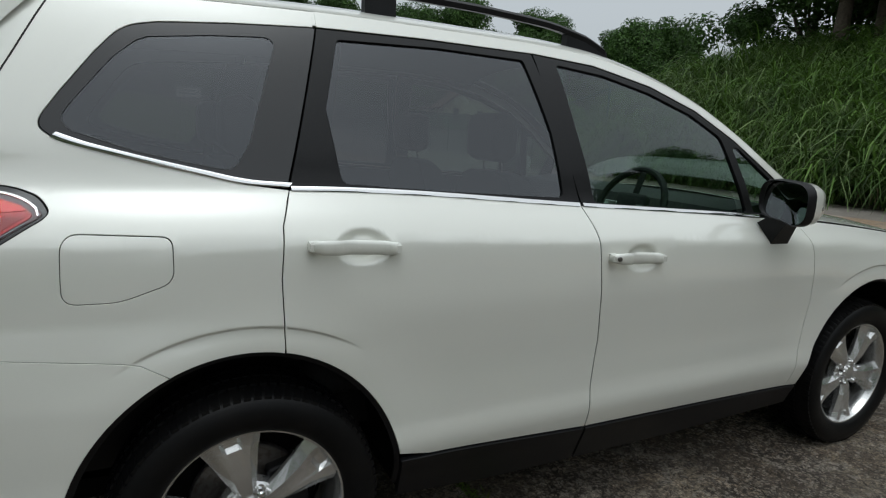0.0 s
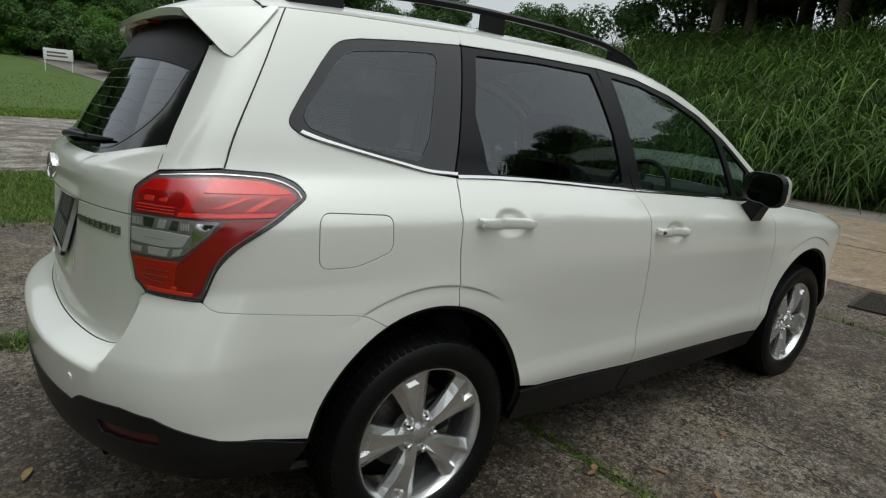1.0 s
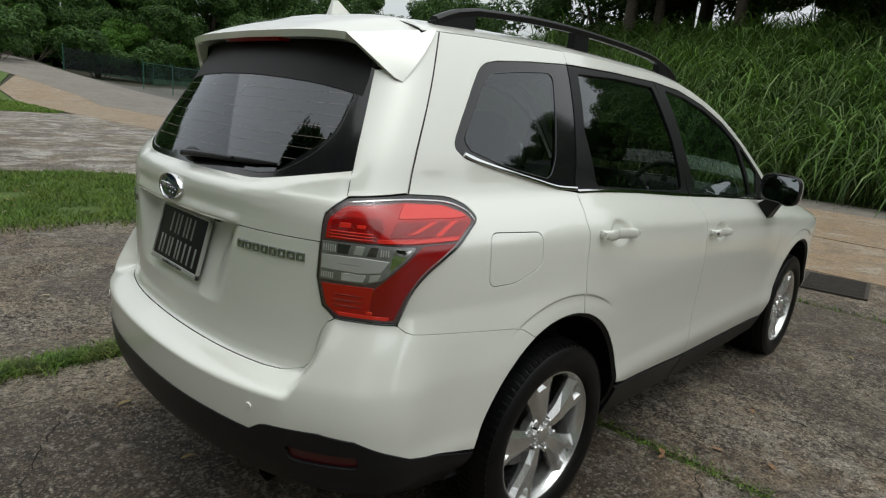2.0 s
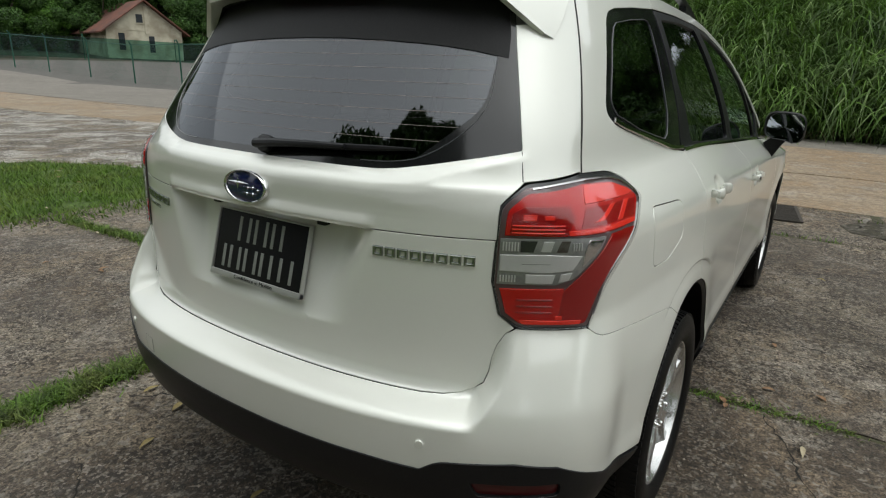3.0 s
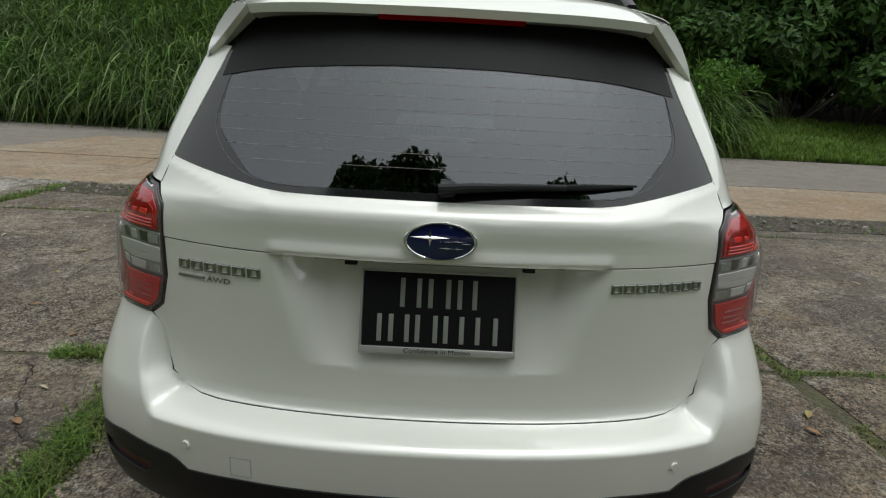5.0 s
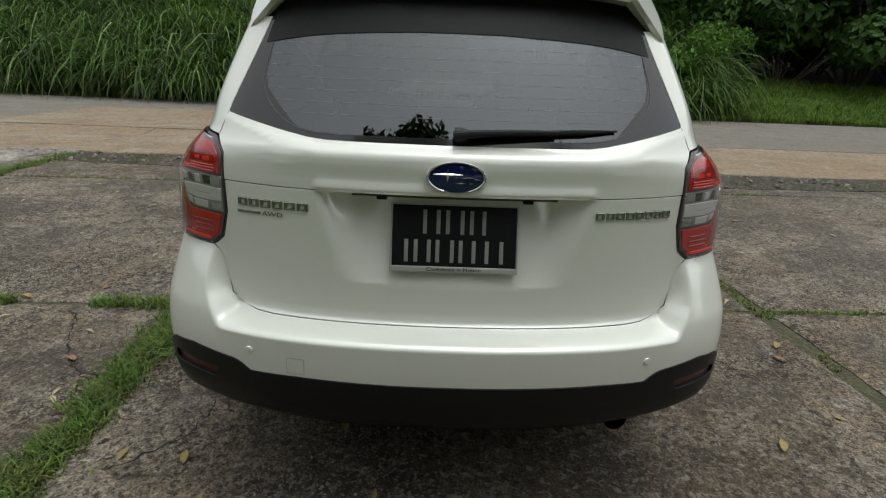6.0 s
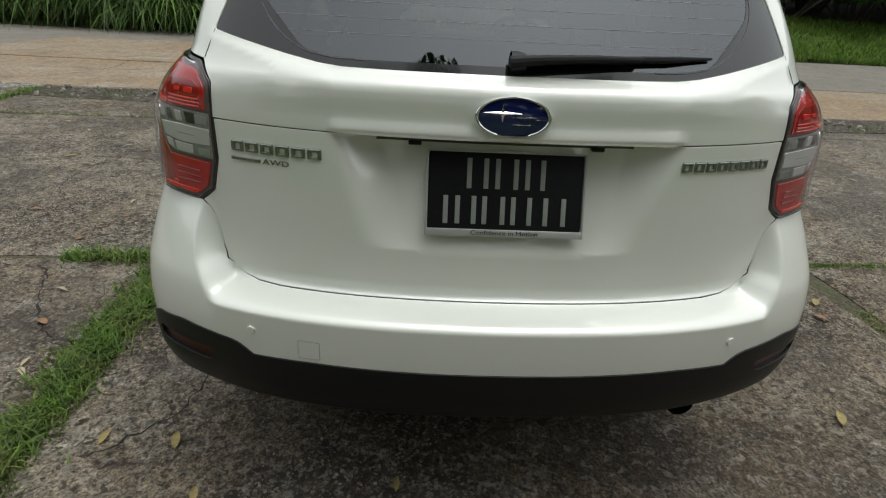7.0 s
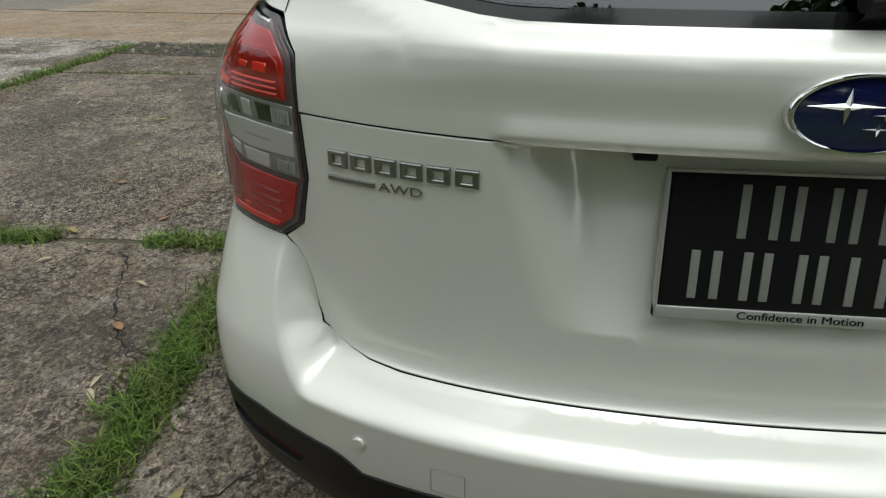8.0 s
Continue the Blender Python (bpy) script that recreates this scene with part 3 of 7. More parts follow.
middle = wrap(1)
for s in (-1, 1):
    side, ring = flank(s), wrap(s)
    # doors
    top = [(x, float(belt(x)) - 0.004) for x in np.linspace(1.04, 0.13, 8)]
    door = panel("rear_door", DOOR_REAR + [p for p in arch(0, 77.6, 13)] + [(0.50, 0.414), (0.80, 0.396)] + DOOR_MID + top, side, PAINT, car, gap=0.028, shut=0.0026, extra=crease(0, 20, 80) + SHOULDER(np.arange(0.45, 1.04, 0.03)) + SCOOP(0.288, 1.0305))
    top = [(x, float(belt(x)) - 0.004) for x in np.linspace(2.11, 1.055, 9)]
    fdoor = panel("front_door", DOOR_MID[::-1] + [(1.6, 0.367)] + DOOR_FRONT + top, side, PAINT, car, gap=0.03, shut=0.0026, extra=SHOULDER(np.arange(1.40, 2.1, 0.03)) + SCOOP(1.241, 0.9535))
    # front wing, bonnet edge
    top = [(x, float(belt(x)) - 0.004) for x in np.linspace(3.25, 2.14, 8)]
    panel("front_wing", DOOR_FRONT[::-1] + [(2.233, 0.347)] + arch(2.64, 178, 8) + [(3.10, 0.60), (3.12, 0.72), (3.25, 0.84)] + top, side, PAINT, car, gap=0.032, extra=crease(2.64, 15, 165))
    # rear quarter with the rear roof pillar
    roofline = [(float(w_of_x(x, roof_edge(x) - 0.002)), float(roof_edge(x)) - 0.002) for x in np.linspace(0.232, -0.338, 8)]
    quarter = x_to_w(DOOR_REAR) + x_to_w(arch(0, 77.9, 113.6, n=16)) + BUMPER_TOP[::-1] + LAMP_OUTER[::-1] + GATE_SEAM[1:] + roofline[::-1] + WINDOW_REAR[:0:-1]
    FUEL = [(1.155, 1.076, 0.03), (1.371, 1.066, 0.03), (1.379, 0.966, 0.03), (1.269, 0.926, 0.03), (1.161, 0.926, 0.03)]
    quart = panel("rear_quarter", quarter, ring, PAINT, car, holes=[FUEL], gap=0.026, shut=0.0016, extra=x_to_w(crease(0, 79, 118)))
    panel("fuel_flap", FUEL, ring, PAINT, quart, "smooth white fuel filler flap", shut=0.0018, gap=0.03)
    # side strip of the roof above the doors, down to the windscreen pillar's foot
    DOOR_TOP = [(0.232, 1.585), (0.56, 1.592), (0.97, 1.591), (1.22, 1.576), (1.47, 1.524), (1.68, 1.449), (1.87, 1.343), (2.12, 1.168), (2.2, 1.10)]
    strip = DOOR_TOP + [(x, float(roof_edge(x)) - 0.001) for x in np.linspace(2.26, 0.232, 24)]
    panel("roof_side_rail", strip, side, PAINT, car, gap=0.03, shut=0.0008)
    panel("rail_joint", [(0.19, 1.589), (0.28, 1.589)] + [(x, float(roof_edge(x)) - 0.003) for x in (0.28, 0.235, 0.19)], side, PAINT, car, gap=0.03, shut=0.0, out=-0.0012, depth=0.004)
    # window frames and panes
    bt = lambda x: float(belt(x)) + 0.004
    frame_r = [(0.124, 1.174), (0.232, 1.581), (0.56, 1.588), (0.955, 1.588), (1.049, bt(1.05)), (0.6, bt(0.6))]
    glass_r = [(0.262, 1.180, 0.02), (0.232, 1.365), (0.285, 1.556, 0.012), (0.60, 1.567), (0.912, 1.563, 0.012), (0.966, 1.34), (0.985, 1.139, 0.02), (0.6, 1.158)]
    panel("rear_door_frame", frame_r, side, TRIM, door, "matt black window frame", holes=[glass_r], gap=0.04, shut=0.0015, out=-0.002)
    panel("rear_door_glass", glass_r, glazing(side, lambda x: belt(x) + 0.05), DARKGLASS, door, "dark tinted side window", e=0.015, gap=0.05, shut=-0.004, out=-0.009, depth=0.003)
    panel("quarter_divider", [(0.225, 1.170), (0.262, 1.170), (0.232, 1.372), (0.215, 1.372)], side, TRIM, door, gap=0.05, shut=0.0, out=-0.005, depth=0.004)
    frame_f = [(1.054, bt(1.055)), (0.975, 1.40), (0.962, 1.588), (1.22, 1.572), (1.47, 1.520), (1.68, 1.445), (1.87, 1.339), (2.10, 1.175), (2.09, bt(2.09)), (1.6, bt(1.6))]
    glass_f = [(1.112, bt(1.11) + 0.004, 0.015), (1.075, 1.34), (1.048, 1.561, 0.015), (1.25, 1.543), (1.46, 1.496), (1.65, 1.430), (1.79, 1.352, 0.02), (1.872, bt(1.87) + 0.006, 0.015), (1.5, bt(1.5) + 0.004)]
    small = [(1.915, bt(1.915) + 0.008), (1.845, 1.318), (1.88, 1.315), (2.045, 1.195, 0.01), (2.0, bt(2.0) + 0.008)]
    panel("front_door_frame", frame_f, side, TRIM, fdoor, "matt black window frame", holes=[glass_f, small], gap=0.04, shut=0.0015, out=-0.002)
    panel("front_door_glass", glass_f, glazing(side, lambda x: belt(x) + 0.05), GREENGLASS, fdoor, "pale green side window", e=0.015, gap=0.05, shut=-0.004, out=-0.009, depth=0.003)
    panel("front_quarter_light", small, side, GREENGLASS, fdoor, gap=0.05, shut=-0.003, out=-0.008, depth=0.003)
    shape = WINDOW_REAR + x_to_w(dense([(0.2285, 1.578), (0.1205, 1.176)]))
    inner = [(0.948, 1.318, 0.02), (0.942, 1.36), (0.932, 1.458), (0.945, 1.512, 0.02), (1.08, 1.532), (1.236, 1.545, 0.04), (1.275, 1.47), (1.385, 1.278), (1.402, 1.206, 0.03), (1.30, 1.222), (1.16, 1.247), (0.994, 1.289)]
    border = panel("quarter_window_border", shape, ring, GLOSSBLACK, quart, "black glazed window border", holes=[inner], gap=0.035, shut=0.001, out=-0.004)
    panel("quarter_glass", inner, ring, DARKGLASS, quart, "dark tinted quarter window", e=0.015, gap=0.05, shut=-0.002, out=-0.0045, depth=0.002)
    loop = [(p.x, p.y) for p in smooth_outline(inner, 0.02)]
    ribbon("printed_line", loop + loop[:1], ring, 0.0022, PALELINE, border, "thin pale printed line", out=-0.0030, thick=0.0006)
    # bright strip along the waist
    line = [(0.972, 1.2785), (1.04, 1.2605), (1.115, 1.2445), (1.329, 1.203), (1.445, 1.1825), (1.553, 1.1755)]
    ribbon("waist_strip", line, ring, 0.011, CHROME, car, "bright chrome waist strip", out=0.004)
    line = [(x, float(belt(x))) for x in np.linspace(0.126, 1.042, 8)]
    ribbon("waist_strip", line, side, 0.011, CHROME, car, "bright chrome waist strip", out=0.004)
    line = [(x, float(belt(x))) for x in np.linspace(1.055, 1.93, 8)]
    ribbon("waist_strip", line, side, 0.011, CHROME, car, "bright chrome waist strip", out=0.004)
    # dark pillar behind the gap between door and quarter window
    panel("inner_pillar", x_to_w(dense([(0.05, 1.14), (0.15, 1.57), (0.31, 1.57), (0.20, 1.14), (0.05, 1.14)])[:-1]), ring, LINER, car, gap=0.06, shut=0.0, out=-0.028, depth=0.002)
    # broad rubber in the gap beside the tailgate
    ribbon("tailgate_rubber", [(p[0] + 0.001, p[1]) for p in dense(GATE_SEAM, 0.06)], ring, 0.0042, SEAM, car, "dark rubber in the tailgate gap", out=0.0006, thick=0.003)
    # sill cladding in two lengths
    panel("sill_cladding", [(0.408, 0.415), (0.8, 0.392), (1.082, 0.373), (1.082, 0.235), (0.75, 0.24), (0.42, 0.27)], side, TRIM, car, "matt black sill cladding", gap=0.03, out=0.006, rows=(0.36, 0.34))
    panel("sill_cladding", [(1.088, 0.373), (1.6, 0.362), (2.158, 0.347), (2.225, 0.342), (2.23, 0.25), (1.6, 0.233), (1.088, 0.235)], side, TRIM, car, "matt black sill cladding", gap=0.03, out=0.006)
    # tail lamp: dark rim, lenses and reflectors
    outline = LAMP_OUTER + LAMP_INNER
    lamp = panel("tail_lamp", outline, ring, RIMGREY, car, "red and clear tail lamp with a dark rim", gap=0.03, shut=0.0012, out=0.002, depth=0.02)
    whole = [(0.842, 1.1685), (0.975, 1.1615, 0.03), (1.058, 1.140, 0.03), (1.104, 1.112, 0.016), (1.044, 1.061, 0.02), (0.942, 0.990, 0.03), (0.899, 0.944, 0.03), (0.866, 0.862, 0.01), (0.708, 0.863, 0.01), (0.669, 0.889), (0.651, 0.955), (0.653, 1.055), (0.655, 1.120, 0.01), (0.690, 1.158, 0.01)]
    panel("lens_margin", whole, ring, MARGIN, lamp, "smoky clear margin of the lens", gap=0.03, shut=0.002, out=0.0045, depth=0.004)
    upper = panel("upper_lens", [(0.666, 1.062), (0.668, 1.114, 0.01), (0.698, 1.146, 0.01), (0.842, 1.1575), (0.972, 1.1505, 0.03), (1.050, 1.131, 0.03), (1.086, 1.111, 0.014), (1.036, 1.066), (0.98, 1.063), (0.90, 1.062)],
                  ring, REDLENS, lamp, "glossy red lens", gap=0.02, shut=0.001, out=0.0062, depth=0.005)
    panel("inner_lens", [(0.676, 1.066), (0.678, 1.110), (0.70, 1.122), (0.80, 1.122), (0.815, 1.098), (0.80, 1.066)], ring, REDDEEP, upper, "deep red inner lens", gap=0.02, shut=0.001, out=0.0072, depth=0.002)
    panel("inner_lens", [(0.83, 1.077), (1.040, 1.078), (1.072, 1.110), (0.845, 1.115)], ring, REDDEEP, upper, "deep red inner lens", gap=0.02, shut=0.001, out=0.0072, depth=0.002)
    for bar in ([(0.80, 1.064), (1.030, 1.067), (1.040, 1.076), (0.80, 1.073)], [(0.955, 1.079), (0.977, 1.079), (1.034, 1.112), (1.012, 1.113)], [(0.865, 1.085), (0.902, 1.086), (0.966, 1.112), (0.945, 1.113), (0.896, 1.092)],
                [(0.845, 1.122), (1.030, 1.119), (1.062, 1.122), (1.045, 1.131), (0.970, 1.149), (0.845, 1.155)], [(0.70, 1.094), (0.728, 1.095), (0.728, 1.106), (0.70, 1.106)], [(0.745, 1.096), (0.766, 1.096), (0.766, 1.104), (0.745, 1.104)]):
        panel("reflector", bar, ring, REDBRIGHT, upper, "bright red reflector", gap=0.02, shut=0.0005, out=0.0086, depth=0.002)
    for k in range(3):
        bm = bmesh.new()
        ws = np.linspace(0.680, 0.790, 8)
        tube(bm, [tuple(p) for p in ring(ws, np.full(8, 1.069 + 0.0075 * k), 0.0078)], 0.0019, 6)
        part("lens_rib", bm, REDBRIGHT, upper, "bright red rib")
    panel("side_lens", [(0.925, 1.058), (0.99, 1.060), (1.030, 1.058), (0.968, 1.012), (0.920, 0.978, 0.02), (0.886, 0.938, 0.02), (0.857, 0.868, 0.01), (0.785, 0.868), (0.79, 0.935), (0.83, 0.972)],
          ring, REDDEEP, lamp, "deep red lens", gap=0.02, shut=0.001, out=0.0062, depth=0.005)
    lower = panel("lower_lens", [(0.712, 0.868, 0.01), (0.678, 0.894), (0.663, 0.948), (0.80, 0.950), (0.79, 0.869)], ring, REDLENS, lamp, "glossy red lens", gap=0.02, shut=0.001, out=0.0070, depth=0.005)
    for k in range(3):
        bm = bmesh.new()
        ws = np.linspace(0.700, 0.775, 8)
        tube(bm, [tuple(p) for p in ring(ws, np.full(8, 0.897 + 0.014 * k), 0.0074)], 0.0022, 6)
        part("lens_rib", bm, REDDEEP, lower, "deep red rib")
    for bar in ([(0.715, 0.870), (0.842, 0.869), (0.845, 0.877), (0.708, 0.879)], [(0.785, 0.880), (0.800, 0.880), (0.800, 0.888), (0.785, 0.888)]):
        panel("reflector", bar, ring, REDBRIGHT, lower, "bright red reflector", gap=0.03, shut=0.0005, out=0.0086, depth=0.002)
    clear = panel("clear_lens", [(0.656, 0.957), (0.658, 1.056), (0.80, 1.058), (0.905, 1.056, 0.008), (0.882, 1.025), (0.82, 0.970, 0.008), (0.78, 0.957)], ring, LAMPBACK, lamp, "clear lens over silvered reflectors", gap=0.02, shut=0.001, out=0.0058, depth=0.005)
    for name, shape2, mat2, up_by in (("reflector_band", [(0.660, 0.987), (0.660, 1.022), (0.76, 1.024), (0.835, 1.020), (0.815, 0.990), (0.76, 0.984)], SATIN, 0.0082), ("band_slit", [(0.705, 1.002), (0.705, 1.0045), (0.765, 1.005), (0.765, 1.0025)], RIMGREY, 0.0090),
                                      ("lens_facet", [(0.700, 1.028), (0.700, 1.053), (0.735, 1.053), (0.728, 1.028)], RIMGREY, 0.0068), ("lens_facet", [(0.775, 1.028), (0.785, 1.053), (0.806, 1.053), (0.800, 1.028)], STEEL, 0.0068), ("lens_facet", [(0.836, 0.994), (0.840, 1.030), (0.85, 1.052), (0.892, 1.050), (0.872, 1.024)], CHROME, 0.0080),
                                      ("lens_facet", [(0.715, 0.961), (0.715, 0.981), (0.778, 0.981), (0.772, 0.961)], SATIN, 0.0075), ("lens_facet", [(0.742, 1.030), (0.748, 1.052), (0.770, 1.052), (0.764, 1.030)], LAMPGREY, 0.0075), ("lens_facet", [(0.785, 0.963), (0.79, 0.982), (0.815, 0.985), (0.808, 0.968)], LAMPGREY, 0.0075)):
        panel(name, shape2, ring, mat2, clear, gap=0.015, shut=0.001, out=up_by, depth=0.003, crown=0.0015)
    for w0, z0, zh in ((0.665, 1.040, 0.018), (0.663, 0.971, 0.014), (0.812, 1.040, 0.016)):
        bm = bmesh.new()
        for k in range(6 if w0 < 0.8 else 4):
            a = ring(np.array([w0 + 0.006 * k] * 2), np.array([z0 - zh / 2, z0 + zh / 2]), 0.0078)
            tube(bm, [tuple(a[0]), tuple(a[1])], 0.0019, 6)
        part("lens_ribs", bm, LAMPGREY, clear, "fine bright ribs")["kind"] = "stuff"
    line = [(0.705, 1.155), (0.76, 1.1610), (0.842, 1.1640), (0.91, 1.1615), (0.975, 1.1565), (1.02, 1.1475), (1.056, 1.1355), (1.080, 1.123), (1.091, 1.112), (1.078, 1.098), (1.044, 1.069), (0.975, 1.022), (0.926, 0.986), (0.903, 0.958), (0.890, 0.925), (0.876, 0.888)]
    ribbon("lamp_edge", line[:9], ring, 0.0035, CHROME, lamp, "thin chrome edge of the lens", out=0.0075)
    ribbon("lamp_edge", line[9:], ring, 0.0020, LAMPBACK, lamp, "thin silver edge of the lens", out=0.0068)
    panel("lamp_cover", whole, ring, COVER, lamp, "clear outer cover of the lamp", gap=0.02, shut=0.001, out=0.0115, depth=0.008, crown=0.003)
    # dark inner body behind the gaps
    lin = [(0.02, 0.73), (0.60, 0.73), (0.70, 0.885), (0.90, 0.885)] + x_to_w(arch(0, 125, 15, rx=0.43, rz=0.47)) + [(2.1, 0.34), (3.6, 0.34), (3.69, 0.36)] + x_to_w(arch(2.64, 168, 15, rx=0.43, rz=0.47)) + x_to_w([(3.12, 0.5), (3.12, 0.80), (2.4, 0.95)]) + x_to_w([(2.1, 1.03), (1.05, 1.10), (0.12, 1.15)]) + [(0.99, 1.235), (0.85, 1.15), (0.02, 1.14)]
    panel("inner_body", lin, ring, LINER, car, gap=0.06, shut=0.0, out=-0.022, depth=0.002)
    # door handles in their scoops
    for d, (x0, x1, zc), split in ((door, (0.142, 0.385, 1.031), 0.192), (fdoor, (1.092, 1.330, 0.955), 0.13)):
        zz = lambda x: zc + 0.008 - (x - x0) * 0.055
        n = 20
        rings = []
        for k in range(n + 1):
            x = x0 + (x1 - x0) * k / n
            f = min(1, 6 * min(k / n, 1 - k / n)) ** 0.5
            lift = 0.012 + 0.020 * f + (0.004 if k < 4 else 0)
            hh = (0.008 + 0.0105 * f)
            c = side(np.array([x]), np.array([zz(x)]), lift)[0]
            inn = side(np.array([x]), np.array([zz(x)]), lift - 0.012)[0]
            rings.append([tuple(c + (inn - c) * (0.5 - 0.5 * math.cos(j * math.tau / 12)) + np.array((0, 0, hh * math.sin(j * math.tau / 12)))) for j in range(12)])
        bm = bmesh.new()
        loft(bm, rings, caps=True)
        handle = part("door_handle", bm, PAINT, d, "white pull handle", sharp=60)
        for xx in (x0 + 0.004, x1 - 0.03):
            bm = bmesh.new()
            p = side(np.array([xx, xx + 0.024]), np.array([zz(xx)] * 2), 0.0)
            q = side(np.array([xx, xx + 0.024]), np.array([zz(xx)] * 2), 0.026)
            loft(bm, [[(p[0][0], p[0][1], p[0][2] - 0.014), (p[1][0], p[1][1], p[1][2] - 0.014), (p[1][0], p[1][1], p[1][2] + 0.012), (p[0][0], p[0][1], p[0][2] + 0.012)],
                      [(q[0][0], q[0][1], q[0][2] - 0.010), (q[1][0], q[1][1], q[1][2] - 0.010), (q[1][0], q[1][1], q[1][2] + 0.008), (q[0][0], q[0][1], q[0][2] + 0.008)]], caps=True)
            part("handle_mount", bm, PAINT, handle)
        if d is fdoor and s < 0:
            bm = bmesh.new()
            c = side(np.array([x0 + 0.022]), np.array([zz(x0 + 0.022)]), 0.031)[0]
            lathe(bm, [(0.0, 0.004), (0.0065, 0.004), (0.0075, 0.002), (0.0075, -0.008)], 16, Matrix.Translation(c) @ Matrix.Rotation(math.pi if s < 0 else 0, 4, "Z"))
            part("key_barrel", bm, STEEL, handle, "small dark key barrel")
    # wheel well
    for cx in (0.0, 2.64):
        rings = []
        for y in (0.90, 0.885, 0.86, 0.55, 0.55):
            rr = 1.0 if y < 0.899 else 1.0
            inset_y = 0.006 if y > 0.88 else 0.0
            rings.append([(cx + (0.409 - inset_y + (0.03 if y < 0.87 else 0)) * math.cos(radians(a)), s * min(y, 0.895) * (1 if y > 0.88 else 1), 0.335 + (0.449 - inset_y + (0.03 if y < 0.87 else 0)) * math.sin(radians(a))) for a in range(-15, 196, 6)])
        edge = flank(s)
        pts0, pts1 = [], []
        for a in range(-2, 184, 6):
            x, z = cx + 0.412 * math.cos(radians(a)), 0.335 + 0.452 * math.sin(radians(a))
            q = edge(np.array([x]), np.array([z]), 0.0)[0]
            pts0.append(tuple(q + np.array((0, -s * 0.004, 0))))
            x, z = cx + 0.400 * math.cos(radians(a)), 0.335 + 0.440 * math.sin(radians(a))
            pts1.append((x, float(q[1]) - s * 0.012, z))
        deep = [(cx + 0.43 * math.cos(radians(a)), s * 0.80, 0.335 + 0.46 * math.sin(radians(a))) for a in range(-2, 184, 6)]
        wall = [(cx + 0.43 * math.cos(radians(a)), s * 0.56, 0.335 + 0.46 * math.sin(radians(a))) for a in range(-2, 184, 6)]
        hub = [(cx + 0.02 * math.cos(radians(a)), s * 0.56, 0.335 + 0.02 * math.sin(radians(a))) for a in range(-2, 184, 6)]
        bm = bmesh.new()
        loft(bm, [pts0, pts1, deep, wall, hub], closed=False)
        part("wheel_arch_liner", bm, TRIM, car, "black wheel arch lining", sharp=50)

# rear bumper, its black lower half and the tailgate
end_r = x_to_w(arch(0, 114.6, 164.5, n=14))
top_line = [(p[0], p[1] + 0.0005, *p[2:]) for p in GATE_BOTTOM[::-1]] + [(0.704, 0.8572), (0.785, 0.8565), (0.862, 0.8555)] + BUMPER_TOP + end_r
COLUMN = []
for z in np.concatenate([np.arange(0.604, 0.64, 0.010), np.arange(0.640, 0.752, 0.0028), np.arange(0.752, 0.852, 0.0055)]):
    # close rows of points along the column's inner edge
    ws = np.arange(0.4, 0.9, 0.005)
    for d in np.arange(-0.016, 0.0265, 0.0035):
        COLUMN.append((float(np.interp(float(turn_line(z)) + d, base(ws, np.full(len(ws), z))[1], ws)), float(z)))
bumper = panel("rear_bumper", [(-p[0], *p[1:]) for p in reversed(top_line)] + top_line + [(p[0], *p[1:]) for p in reversed(BLACK_EDGE)] + [(-p[0], *p[1:]) for p in BLACK_EDGE], middle, PAINT, car,
               "white rear bumper with a broad step", gap=0.024, shut=0.0011, depth=0.02, extra=[(w, z) for z in np.arange(0.632, 0.684, 0.0045) for w in np.arange(-0.588, 0.589, 0.012)] + [(s * w, z) for s in (-1, 1) for w, z in COLUMN] + [(s * p[0], p[1]) for s in (-1, 1) for p in x_to_w(crease(0, 116, 165))])
low_end = x_to_w(arch(0, 166, 186, n=5))
VALANCE_LOW = [(1.16, 0.30), (0.95, 0.32), (0.6, 0.325), (0.2, 0.325)]
low_half = BLACK_EDGE + low_end + VALANCE_LOW
REFL = [(0.625, 0.528, 0.012), (0.80, 0.532, 0.012), (0.80, 0.498, 0.012), (0.64, 0.492, 0.012)]
panel("lower_valance", [(-p[0], *p[1:]) for p in reversed(low_half)] + low_half, middle, TRIM, bumper, "matt black lower bumper", gap=0.024, shut=0.0, depth=0.02, out=0.003,
                holes=[REFL, [(-p[0], *p[1:]) for p in REFL]])
for s in (-1, 1):
    panel("reflector", REFL, wrap(s), REFLECTOR, bumper, "dark red rear reflector", gap=0.03, shut=0.0, out=-0.006, depth=0.01)
    # parking sensors
    for w in (0.525,):
        bm = bmesh.new()
        lathe(bm, [(0.0, -0.003), (0.0085, -0.003), (0.0095, -0.0015), (0.0096, 0.0005), (0.0125, 0.0008), (0.0128, 0.004)], 24)
        c, d = wrap(s)(np.array([w]), np.array([0.609]), 0.001)[0], wrap(s)(np.array([w]), np.array([0.609]), 0.02)[0]
        turn = (Vector(c) - Vector(d)).to_track_quat("Y", "Z").to_matrix().to_4x4()
        bmesh.ops.transform(bm, matrix=Matrix.Translation(c) @ turn, verts=bm.verts)
        part("parking_sensor", bm, PAINT, bumper, "round white parking sensor", sharp=25)
